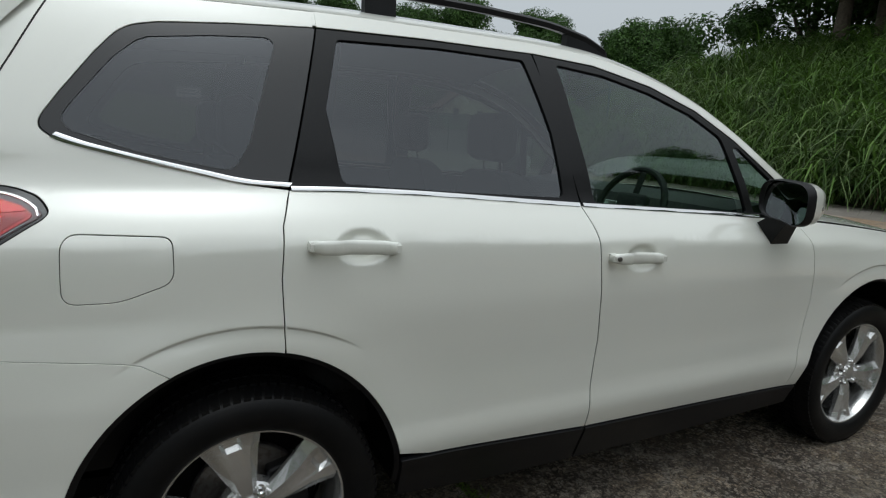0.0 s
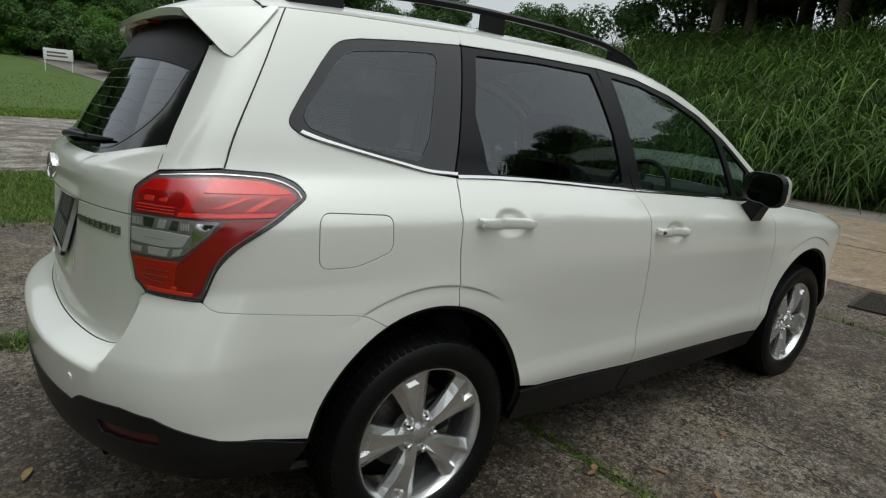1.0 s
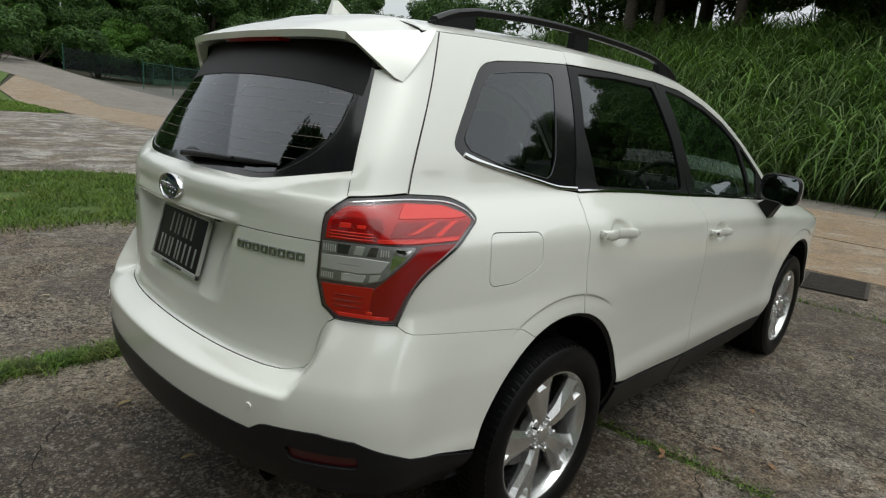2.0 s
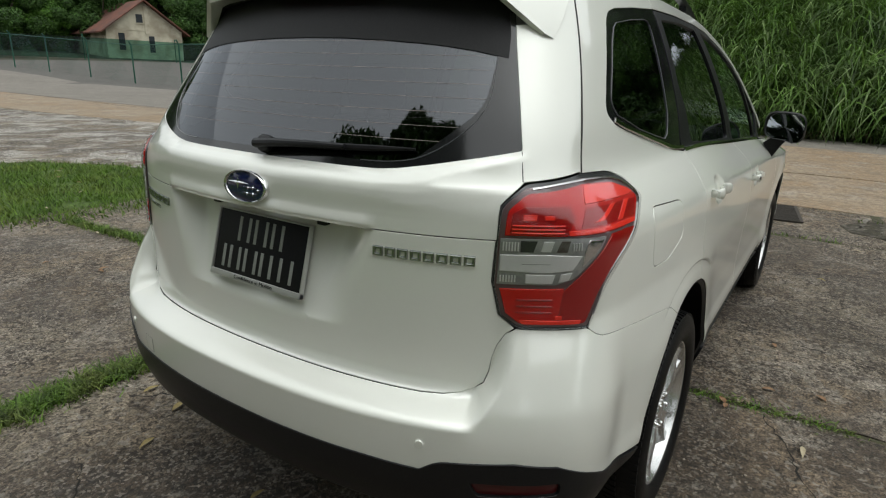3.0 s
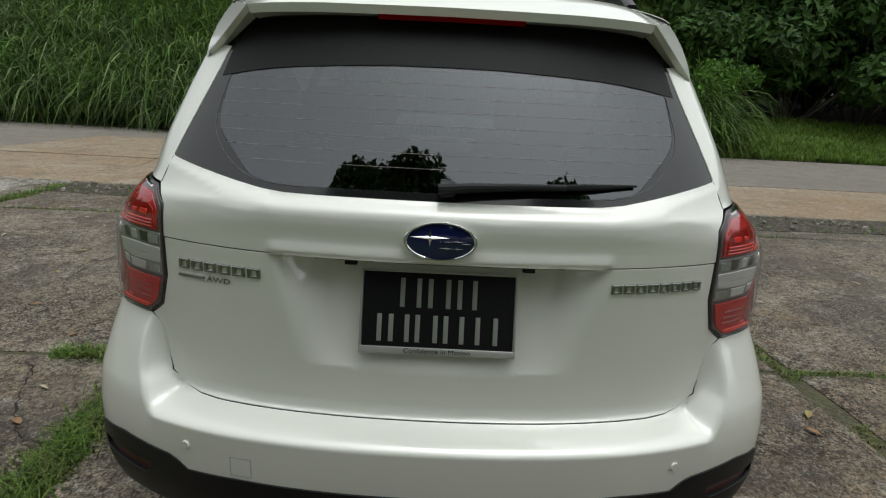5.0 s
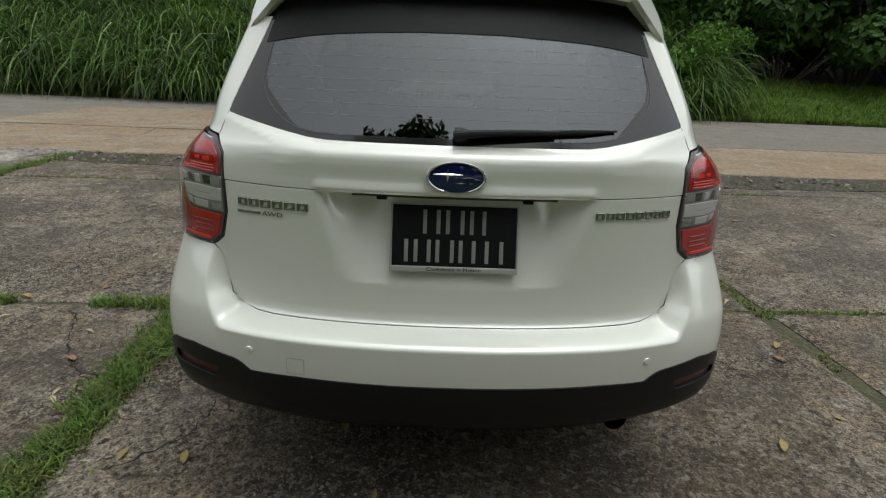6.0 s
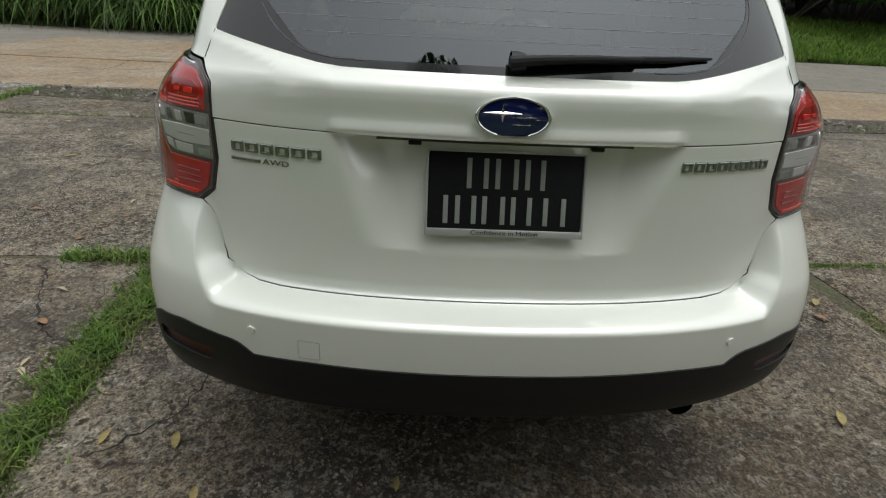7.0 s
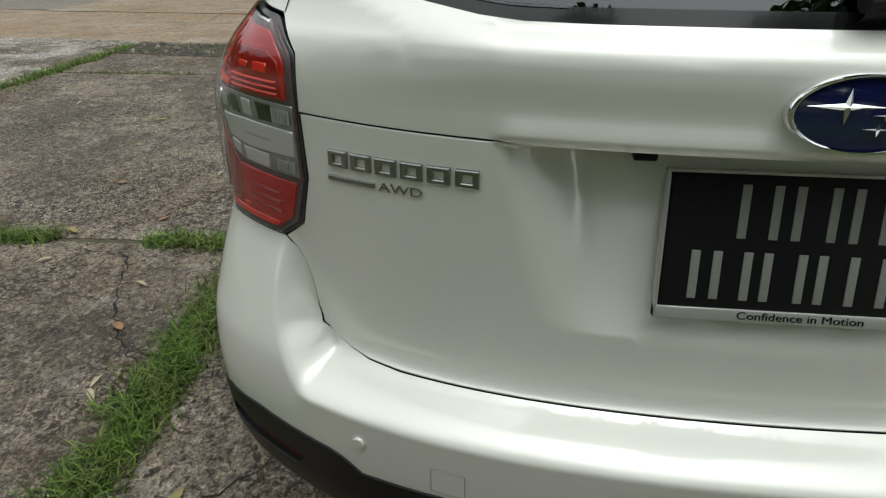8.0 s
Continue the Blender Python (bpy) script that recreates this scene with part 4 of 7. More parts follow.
# towing eye cover: a thin square groove
EYE_COVER = [(0.377, 0.602, 0.006), (0.422, 0.602, 0.006), (0.422, 0.558, 0.006), (0.377, 0.558, 0.006)]
cover = panel("towing_cover", EYE_COVER, middle, PAINT, bumper, gap=0.03, shut=0.0, out=0.0006, depth=0.0004)
for p, q in zip(EYE_COVER, EYE_COVER[1:] + EYE_COVER[:1]):
    ribbon("cover_groove", [p[:2], ((p[0] + q[0]) / 2, (p[1] + q[1]) / 2), q[:2]], middle, 0.0008, GROOVE, cover, out=-0.0004, thick=0.001)

LIP = [(0.15, 1.0455), (0.33, 1.0455), (0.36, 1.047), (0.652, 1.049)]
low_gate = GATE_BOTTOM[::-1] + [(0.700, 0.858), (0.664, 0.886), (0.645, 0.96), (0.649, 1.046)] + [(p[0], p[1] - 0.0012) for p in reversed(LIP)]
gate = panel("tailgate", [(-p[0], *p[1:]) for p in reversed(low_gate)] + low_gate, middle, PAINT, car, "white tailgate with a number plate niche", gap=0.022,
             shut=0.0014, depth=0.012, extra=[(w, z) for z in (1.0435, 1.041, 1.037, 1.031, 1.025, 1.018, 1.011, 1.004) for w in np.arange(-0.18, 0.181, 0.012)]
             + [(sg * w, z) for sg in (-1, 1) for z in np.concatenate([np.arange(0.79, 1.036, 0.007), (1.0385, 1.041, 1.0435)]) for w in np.arange(0.19, 0.41, 0.007)])
GLASS_LOW = [(0.15, 1.1725), (0.27, 1.1725), (0.35, 1.1735), (0.40, 1.178), (0.47, 1.190), (0.53, 1.2015), (0.60, 1.215), (0.657, 1.226, 0.003)]
up_half = LIP + [(0.650, 1.122), (0.684, 1.165), (0.842, 1.178)] + GATE_SEAM[1:] + [(0.662, 1.606), (0.656, 1.532), (0.622, 1.490), (0.551, 1.484), (0.566, 1.445)] + GLASS_LOW[::-1]
panel("tailgate_upper", up_half + [(-p[0], *p[1:]) for p in reversed(up_half)], middle, PAINT, gate, gap=0.022,
      extra=[(w, z) for z in np.arange(1.058, 1.224, 0.008) for w in np.arange(-0.66, 0.661, 0.012)], shut=0.0014, depth=0.012)
for sgn in (-1, 1):
    ribbon("pillar_joint", [(sgn * 0.6575, 1.2245), (sgn * 0.667, 1.198), (sgn * 0.680, 1.166)], middle, 0.0026, SEAM, gate, "fine dark joint", out=-0.0008, thick=0.001)
# underside of the lip over the number plate
bm = bmesh.new()
a, b = [], []
for w in np.linspace(-0.352, 0.352, 40):
    a.append(tuple(middle(np.array([w]), np.array([1.0475]), -0.001)[0]))
    b.append(tuple(middle(np.array([w]), np.array([1.038]), 0.0)[0] * np.array((1, 1, 1)) + np.array((0.006, 0, 0.006))))
loft(bm, [a, b], closed=False)
part("lip_underside", bm, PAINT, gate)
# added strip that paints the greenish shade below the lip
ribbon("opener_strip", [(w, 1.0315) for w in np.linspace(-0.285, 0.285, 9)], middle, 0.008, LIPSHADE, gate, "dark green strip standing for the shade under the lip", out=0.0010, thick=0.002)
for sgn in (-1, 1):
    bm = bmesh.new()
    c = middle(np.array([sgn * 0.2]), np.array([1.022]), 0.006)[0]
    box(bm, c[0] - 0.010, c[0] + 0.010, c[1] - 0.014, c[1] + 0.014, c[2], c[2] + 0.010, None, 0.003)
    part("plate_lamp", bm, TRIM, gate, "small black number plate lamp")
# rear window
GLASS = [(0.15, 1.171), (0.27, 1.171), (0.35, 1.172), (0.40, 1.1765), (0.47, 1.1885), (0.53, 1.200), (0.60, 1.2135), (0.6575, 1.2245, 0.003), (0.567, 1.445), (0.502, 1.600)]
INNER = [(0.12, 1.186), (0.30, 1.186), (0.38, 1.189), (0.435, 1.199, 0.02), (0.548, 1.305, 0.04), (0.537, 1.410), (0.47, 1.53, 0.03)]

pane = glazing(middle, lambda w: 1.229)
mirror_line = lambda line: line + [(-p[0], *p[1:]) for p in reversed(line)]
window = panel("rear_window", mirror_line(GLASS), pane, REARGLASS, gate, "dark tinted rear window with heating lines", e=0.015, gap=0.03, shut=-0.001, out=-0.0036, depth=0.003)
panel("window_border", mirror_line(GLASS), pane, GLOSSBLACK, window, "black printed border", holes=[mirror_line(INNER)], gap=0.03, shut=-0.0005, out=-0.0024, depth=0.0008)
TRIM_LOW = [(0.0, 1.4535), (0.12, 1.4525), (0.25, 1.447), (0.36, 1.440), (0.42, 1.434), (0.48, 1.426), (0.560, 1.412)]
up_trim = TRIM_LOW + [(0.548, 1.46), (0.495, 1.600), (0.2, 1.605)]
panel("upper_trim", up_trim + [(-p[0], p[1]) for p in reversed(up_trim)][:-1], middle, DUSTYBLACK, window, "matt black panel under the spoiler", gap=0.03, shut=0.0, out=-0.0012, depth=0.001)
printed = [(p[0], p[1]) for p in INNER[1:] if p[1] < 1.45]
for sgn in (-1, 1):
    ribbon("printed_line", [(sgn * a, b) for a, b in printed], pane, 0.0018, PALELINE, window, "thin pale printed line", out=-0.0022, thick=0.0006)
for k in range(9):
    z = 1.235 + 0.03 * k
    reach = float(curve1((1.19, 1.25, 1.31, 1.41, 1.53), (0.42, 0.525, 0.545, 0.515, 0.45), z))
    bm = bmesh.new()
    ws = np.linspace(-reach, reach, 60)
    lo, hi = middle(ws, z - 0.00028, -0.0028), middle(ws, z + 0.00028, -0.0028)
    loft(bm, [[tuple(p) for p in lo], [tuple(p) for p in hi]], closed=False)
    part("heating_line", bm, HEATER, window, "thin brown heating line")
# number plate: black with plain silver bars, silver frame
plate_m = Matrix.Translation((-0.866, -0.001, 0.929)) @ Matrix.Rotation(radians(15.5), 4, "Y") @ Matrix.Rotation(radians(-90), 4, "Z")
plate = part("number_plate", (lambda bm: (box(bm, -0.166, 0.166, -0.006, 0.006, -0.088, 0.088, plate_m, 0.004), bm)[1])(bmesh.new()), PLATEBLACK, car, "black number plate in a thin silver frame")
bm = bmesh.new()
for q in ((-0.171, 0.171, -0.092, -0.077), (-0.171, 0.171, 0.086, 0.090), (-0.171, -0.167, -0.092, 0.090), (0.167, 0.171, -0.092, 0.090)):
    box(bm, q[0], q[1], -0.0095, 0.004, q[2], q[3], plate_m, 0.0012)
part("plate_frame", bm, FRAMEGREY, plate, "thin silver plate frame")
for x0, x1, z0, z1 in ((-0.085, -0.038, 0.010, 0.074), (-0.024, 0.026, 0.010, 0.074), (0.040, 0.084, 0.010, 0.074),
                       (-0.136, -0.120, -0.066, -0.006), (-0.108, -0.062, -0.066, -0.006), (-0.050, 0.000, -0.066, -0.006), (0.012, 0.058, -0.066, -0.006), (0.082, 0.132, -0.066, -0.006)):
    for c in ((x0 + 0.0055, x1 - 0.0055) if x1 - x0 > 0.03 else ((x0 + x1) / 2,)):
        bm = bmesh.new()
        box(bm, c - 0.0052, c + 0.0052, -0.0072, -0.005, z0, z1, plate_m, 0.0008)
        part("plate_bar", bm, PLATEGREY, plate, "plain grey bar")


def lettering(body_text, size, mat, parent, m, label, width=None):
    """Raised letters in the built-in font, as a mesh."""
    cu = bpy.data.curves.new("letters", "FONT")
    cu.body, cu.size, cu.extrude, cu.align_x = body_text, size, 0.0006, "CENTER"
    tmp = bpy.data.objects.new("letters", cu)
    scene.collection.objects.link(tmp)
    me = bpy.data.meshes.new_from_object(tmp.evaluated_get(bpy.context.evaluated_depsgraph_get()))
    bpy.data.objects.remove(tmp)
    me.materials.clear()
    me.materials.append(mat)
    if width:
        xs = [v.co.x for v in me.vertices]
        f = width / (max(xs) - min(xs))
        me.transform(Matrix.Diagonal((f, 1, 1, 1)))
    me.transform(m)
    ob = new("lettering", me)
    ob.parent = parent
    ob["label"] = label
    return ob


lettering("Confidence in Motion", 0.0135, PLATEBLACK, plate, plate_m @ Matrix.Translation((0.0, -0.0098, -0.0885)) @ Matrix.Rotation(radians(90), 4, "X"), "small black slogan lettering", 0.145)


def on_gate(y, z, out):
    """A frame on the tailgate at y: x to the right as seen from behind, z out of the surface."""
    c = middle(np.array([y]), np.array([z]), out)[0]
    u = middle(np.array([y - 0.01]), np.array([z]), out)[0] - middle(np.array([y + 0.01]), np.array([z]), out)[0]
    u = Vector(u).normalized()
    v = Vector((0, 0, 1))
    n = u.cross(v).normalized()
    return Matrix.Translation(c) @ Matrix((u, v, n)).transposed().to_4x4()


# maker's badge as a plain oval, and plain blocks where the names stand
lean = Vector(middle(np.array([0.0]), np.array([1.128]))[0] - middle(np.array([0.0]), np.array([1.068]))[0]).normalized()
across = Vector((0, -1, 0))
badge_m = Matrix.Translation(middle(np.array([0.002]), np.array([1.098]), 0.004)[0]) @ Matrix((across, lean, across.cross(lean))).transposed().to_4x4()
oval = [(0.078 * math.cos(k * math.tau / 48), 0.0405 * math.sin(k * math.tau / 48)) for k in range(48)]
bm = bmesh.new()
loft(bm, [[tuple(badge_m @ Vector((x * f, y * f, h))) for x, y in oval] for f, h in ((1.0, -0.01), (1.0, 0.006), (0.97, 0.0095), (0.93, 0.0095), (0.885, 0.006), (0.885, 0.0))])
badge = part("badge", bm, CHROME, car, "oval blue badge in a chrome ring", sharp=60)
bm = bmesh.new()
loft(bm, [[tuple(badge_m @ Vector((x * f, y * f, h))) for x, y in oval] for f, h in ((0.89, 0.005), (0.6, 0.0075), (0.3, 0.0085), (0.02, 0.0088))])
part("badge_field", bm, BLUE, badge, "dark blue enamel")
for cx, cy, r in ((-0.022, 0.008, 0.030), (0.012, -0.014, 0.012), (0.034, -0.014, 0.011), (0.034, 0.001, 0.011), (0.052, -0.003, 0.010), (0.016, 0.000, 0.010)):
    bm = bmesh.new()
    pts = []
    for k in range(8):
        rr = (r if k % 4 == 0 else r * 0.62) if k % 2 == 0 else r * 0.16
        pts.append(tuple(badge_m @ Vector((cx + rr * math.cos(k * math.tau / 8) * (1.35 if k % 4 == 0 else 1), cy + rr * math.sin(k * math.tau / 8), 0.0088))))
    vs = [bm.verts.new(p) for p in pts]
    tip = bm.verts.new(badge_m @ Vector((cx, cy, 0.0118)))
    for k in range(8):
        bm.faces.new((vs[k], vs[(k + 1) % 8], tip))
    part("badge_spark", bm, CHROME, badge, "small chrome spark", smooth=False)


def blocks(y0, y1, z0, z1, count, gap_part=0.16):
    """A row of plain chrome blocks on the tailgate."""
    step_y = (y1 - y0) / count
    for k in range(count):
        c = on_gate(y0 + step_y * (k + 0.5), (z0 + z1) / 2, 0.0)
        w, h = abs(step_y) * (1 - gap_part) / 2, (z1 - z0) / 2
        # an open block with a bevelled rim
        bm = bmesh.new()
        rim = lambda f, g, d: [tuple(c @ Vector((sx * (w - f), sy * (h - g), d))) for sx, sy in ((-1, -1), (1, -1), (1, 1), (-1, 1))]
        loft(bm, [rim(0, 0, -0.002), rim(0.0004, 0.0004, 0.0035), rim(0.0018, 0.0016, 0.0045), rim(w * 0.48, h * 0.42, 0.0045), rim(w * 0.56, h * 0.52, 0.003), rim(w * 0.56, h * 0.52, -0.002)])
        part("name_block", bm, BLOCK, gate, "plain chrome block", smooth=False)


blocks(0.606, 0.388, 0.986, 1.009, 6)
blocks(-0.374, -0.612, 0.990, 1.012, 8)
bm = bmesh.new()
c0 = on_gate(0.56, 0.970, 0.0)
box(bm, -0.045, 0.028, -0.0035, 0.0035, -0.002, 0.003, c0, 0.001)
part("name_bar", bm, BLOCK, gate, "short plain chrome bar")
lettering("AWD", 0.017, BLOCK, gate, on_gate(0.495, 0.9645, 0.0015), "small chrome lettering", 0.062)
# rear wiper
bm = bmesh.new()
lathe(bm, [(0.0, -0.030), (0.017, -0.028), (0.021, -0.016), (0.022, 0.004)], 20, Matrix.Translation((-0.828, 0.004, 1.197)))
wiper = part("rear_wiper", bm, TRIM, gate, "black rear wiper lying along the window")
p0 = [middle(np.array([w]), np.array([z]), o)[0] for w, z, o in ((0.012, 1.199, 0.022), (-0.06, 1.206, 0.026), (-0.16, 1.211, 0.025), (-0.26, 1.213, 0.021))]
bm = bmesh.new()
tube(bm, p0, [0.015, 0.013, 0.010, 0.007], 10, 0.8)
part("wiper_arm", bm, TRIM, wiper)
p1 = [middle(np.array([w]), np.array([1.199 + 0.018 * (0.03 - w) / 0.45]), o)[0] for w, o in ((0.0, 0.008), (-0.1, 0.009), (-0.22, 0.010), (-0.33, 0.009), (-0.428, 0.006))]
bm = bmesh.new()
tube(bm, p1, [0.006, 0.008, 0.009, 0.008, 0.003], 8, 0.9)
part("wiper_blade", bm, RUBBER, wiper)
# roof, pillars, windscreen, bonnet
panel("roof", [(-0.43, -1), (-0.43, 1), (0.4, 1), (1.385, 1), (1.385, -1), (0.4, -1)], roof, PAINT, car, "white roof", gap=0.045, shut=0.0, depth=0.01)
panel("headlining", [(-0.43, -0.95), (-0.43, 0.95), (1.36, 0.97), (1.36, -0.97)], roof, LINING, car, gap=0.09, shut=0.0, out=-0.035, depth=0.003)
panel("windscreen", [(1.388, -0.93), (1.388, 0.93), (1.9, 0.92), (2.42, 0.9), (2.42, -0.9), (1.9, -0.92)], roof, CLEARGLASS, car, "clear windscreen", gap=0.06, shut=0.0, depth=0.004)
for s in (-1, 1):
    panel("windscreen_pillar", [(1.388, s * 0.935), (1.388, s * 1.0), (1.9, s * 1.0), (2.26, s * 1.0), (2.3, s * 0.91), (1.9, s * 0.925)], roof, PAINT, car, gap=0.03, shut=0.0, depth=0.01)
panel("bonnet", [(2.36, -0.98), (2.36, 0.98), (2.8, 0.985), (3.30, 0.98), (3.42, 0.6), (3.46, 0), (3.42, -0.6), (3.30, -0.98), (2.8, -0.985)], bonnet, PAINT, car, "white bonnet", gap=0.05, shut=0.003, depth=0.012)
panel("cowl", [(2.24, -1), (2.24, 1), (2.352, 1), (2.352, -1)], bonnet, TRIM, car, "black scuttle panel", gap=0.05, shut=0.0, depth=0.01, out=-0.012)
# front end
for s in (-1, 1):
    side, ring = flank(s), wrap(s)
    panel("headlamp", [(3.125, 0.73), (3.255, 0.845), (3.33, 0.885), (3.49, 0.83), (3.52, 0.74), (3.3, 0.70)], side, CLEARLENS, car, "clear headlamp", gap=0.03, shut=0.002, depth=0.02)
front = [(3.06, 0.44), (3.105, 0.60), (3.128, 0.715), (3.3, 0.69), (3.52, 0.72), (3.566, 0.72), (3.566, 0.27), (3.4, 0.26), (3.2, 0.27), (3.05, 0.33)]
for s in (-1, 1):
    panel("front_bumper", front, flank(s), PAINT, car, gap=0.025, shut=0.0, depth=0.02)
    panel("grille", [(3.53, 0.725), (3.50, 0.83), (3.47, 0.87), (3.566, 0.86), (3.566, 0.725)], flank(s), TRIM, car, "black front grille", gap=0.02, shut=0.001, depth=0.02)
# floor pan
bm = bmesh.new()
box(bm, -0.55, 3.35, -0.56, 0.56, 0.27, 0.42, None, 0.05)
part("floor_pan", bm, LINER, car, "dark underbody", sharp=40)
bm = bmesh.new()
box(bm, 0.44, 2.2, -0.80, 0.80, 0.24, 0.40, None, 0.03)
part("floor_pan", bm, LINER, car, "dark underbody", sharp=40)
bm = bmesh.new()
tube(bm, [(-0.3, -0.48, 0.38), (-0.70, -0.50, 0.380), (-0.85, -0.510, 0.372)], 0.034, 20, close=False)
tube(bm, [(-0.848, -0.510, 0.372), (-0.70, -0.50, 0.380)], 0.030, 20, close=False)
part("exhaust_pipe", bm, LINER, car, "dull steel exhaust tailpipe")
# spoiler over the rear window: a broad blade with a flat three-cornered plate at each end
TURN = 0.74
S = (0, 0.35, 0.60, TURN)
EDGE = ((-0.648, 0.0, 1.585), (-0.641, 0.28, 1.583), (-0.626, 0.43, 1.578), (-0.616, 0.478, 1.574))
TOPF = ((-0.40, 0.0, 1.6735), (-0.40, 0.28, 1.662), (-0.392, 0.46, 1.642), (-0.386, 0.585, 1.608))
UND = ((-0.548, 0.0, 1.565), (-0.540, 0.28, 1.560), (-0.515, 0.41, 1.550), (-0.500, 0.470, 1.535))
TIPS = ((-0.540, 0.600, 1.466), (-0.522, 0.614, 1.456), (-0.515, 0.586, 1.456))


def along(vals, k, tip=TIPS[0]):
    if k <= TURN:
        return np.stack([curve1(S, [v[i] for v in vals], k) for i in range(3)], -1)
    u = (k - TURN) / (1 - TURN)
    bow = 0.012 * 4 * u * (1 - u) if vals is TOPF else 0.0
    return np.array(vals[-1]) * (1 - u) + np.array(tip) * u + np.array((0, bow, 0))


bm = bmesh.new()
bu = bmesh.new()
white, under = [], []
ks = sorted({round(v, 4) for v in np.linspace(0, TURN, 28)} | {TURN - 0.006, TURN + 0.006, 0.80, 0.86, 0.92, 0.96, 1.0})
for q in [-k for k in reversed(ks) if k > 0] + list(ks):
    k = abs(q)
    e, t, u = (along(v, k, w) for v, w in zip((EDGE, TOPF, UND), TIPS))
    f = np.array((1, 1 if q >= 0 else -1, 1))
    over = float(step(TURN - 0.02, TURN + 0.02, k))
    drop = np.array((0.004, 0, -0.020)) * (1 - over) + np.array((0.006, -0.012, -0.005)) * over
    crown = np.array((0, 0, 0.011)) * (1 - float(step(TURN - 0.2, TURN, k)))
    line = [t, t * 0.66 + e * 0.34 + crown, t * 0.33 + e * 0.67 + crown * 0.9, e + (t - e) * 0.05 + crown * 0.3, e, e + drop * 0.15, e + drop, (e + drop) * 0.6 + u * 0.4]
    white.append([tuple(p * f) for p in line])
    under.append([tuple(p * f) for p in ((e + drop) * 0.6 + u * 0.4, (e + drop) * 0.3 + u * 0.7, u)])
loft(bm, white, closed=False)
spoiler = part("roof_spoiler", bm, PAINT, gate, "white roof spoiler", sharp=26)
loft(bu, under, closed=False)
part("spoiler_underside", bu, TRIM, spoiler, "black underside of the spoiler", sharp=45)
bm = bmesh.new()
pts = []
for q in np.linspace(-0.17, 0.17, 17):
    k = abs(q) / 0.28 * 0.35
    e = along(EDGE, k)
    pts.append([(e[0] + 0.000, q, e[2] - 0.020), (e[0] + 0.012, q, e[2] - 0.030), (e[0] + 0.05, q, e[2] - 0.028), (e[0] + 0.05, q, e[2] - 0.018)])
loft(bm, pts, caps=True)
part("brake_light", bm, REDDEEP, spoiler, "dark red high brake light")
# roof rails
for s in (-1, 1):
    xs = np.array((1.33, 1.25, 1.1, 0.8, 0.45, 0.1, -0.15, -0.25, -0.32))
    hs = np.array((0.012, 0.034, 0.052, 0.062, 0.064, 0.06, 0.05, 0.034, 0.008))
    xs2 = np.linspace(1.33, -0.32, 40)
    h2 = np.interp(-xs2, -xs, hs)
    base_z = roof(xs2, np.full(40, 0.87), 0.0)[:, 2]
    ys = 0.87 * section(xs2, roof_edge(xs2)) * s
    bm = bmesh.new()
    loft(bm, [[(x, y + dy * s, b + h + dz) for dy, dz in ((-0.016, -0.008), (0.016, -0.012), (0.019, 0.004), (0.010, 0.013), (-0.010, 0.014), (-0.018, 0.006))] for x, y, b, h in zip(xs2, ys, base_z, h2)], caps=True)
    rail = part("roof_rail", bm, TRIM, car, "matt black roof rail", sharp=50)
    for x0, x1, lean in ((1.34, 1.16, 0.0), (0.50, 0.40, 0.0), (-0.33, -0.16, 0.0)):
        bm = bmesh.new()
        xa = np.linspace(x0, x1, 6)
        rz = roof(xa, np.full(6, 0.87), 0.0)[:, 2]
        ya = 0.87 * section(xa, roof_edge(xa)) * s
        hh = np.interp(-xa, -xs, hs)
        loft(bm, [[(x, y - 0.017, z - 0.012), (x, y + 0.017, z - 0.014), (x, y + 0.015, z + h), (x, y - 0.015, z + h)] for x, y, z, h in zip(xa, ya, rz, hh)], caps=True)
        part("rail_foot", bm, TRIM, rail)
# roof fin
bm = bmesh.new()
z0 = float(roof(np.array([-0.30]), np.array([0.0]))[0][2])
loft(bm, [[(-0.235 - 0.075 * 0 + l, w, z0 - 0.008), (-0.30 - 0.05 + l * 0, w * 0.9, z0 - 0.008), (-0.335, w * 0.25, z0 + 0.055), (-0.315, w * 0.25, z0 + 0.058), (-0.27, w * 0.7, z0 + 0.022)] for w, l in ((-0.022, 0.0), (-0.012, 0.03), (0.0, 0.04), (0.012, 0.03), (0.022, 0.0))], caps=True)
part("roof_fin", bm, PAINT, car, "white roof fin")
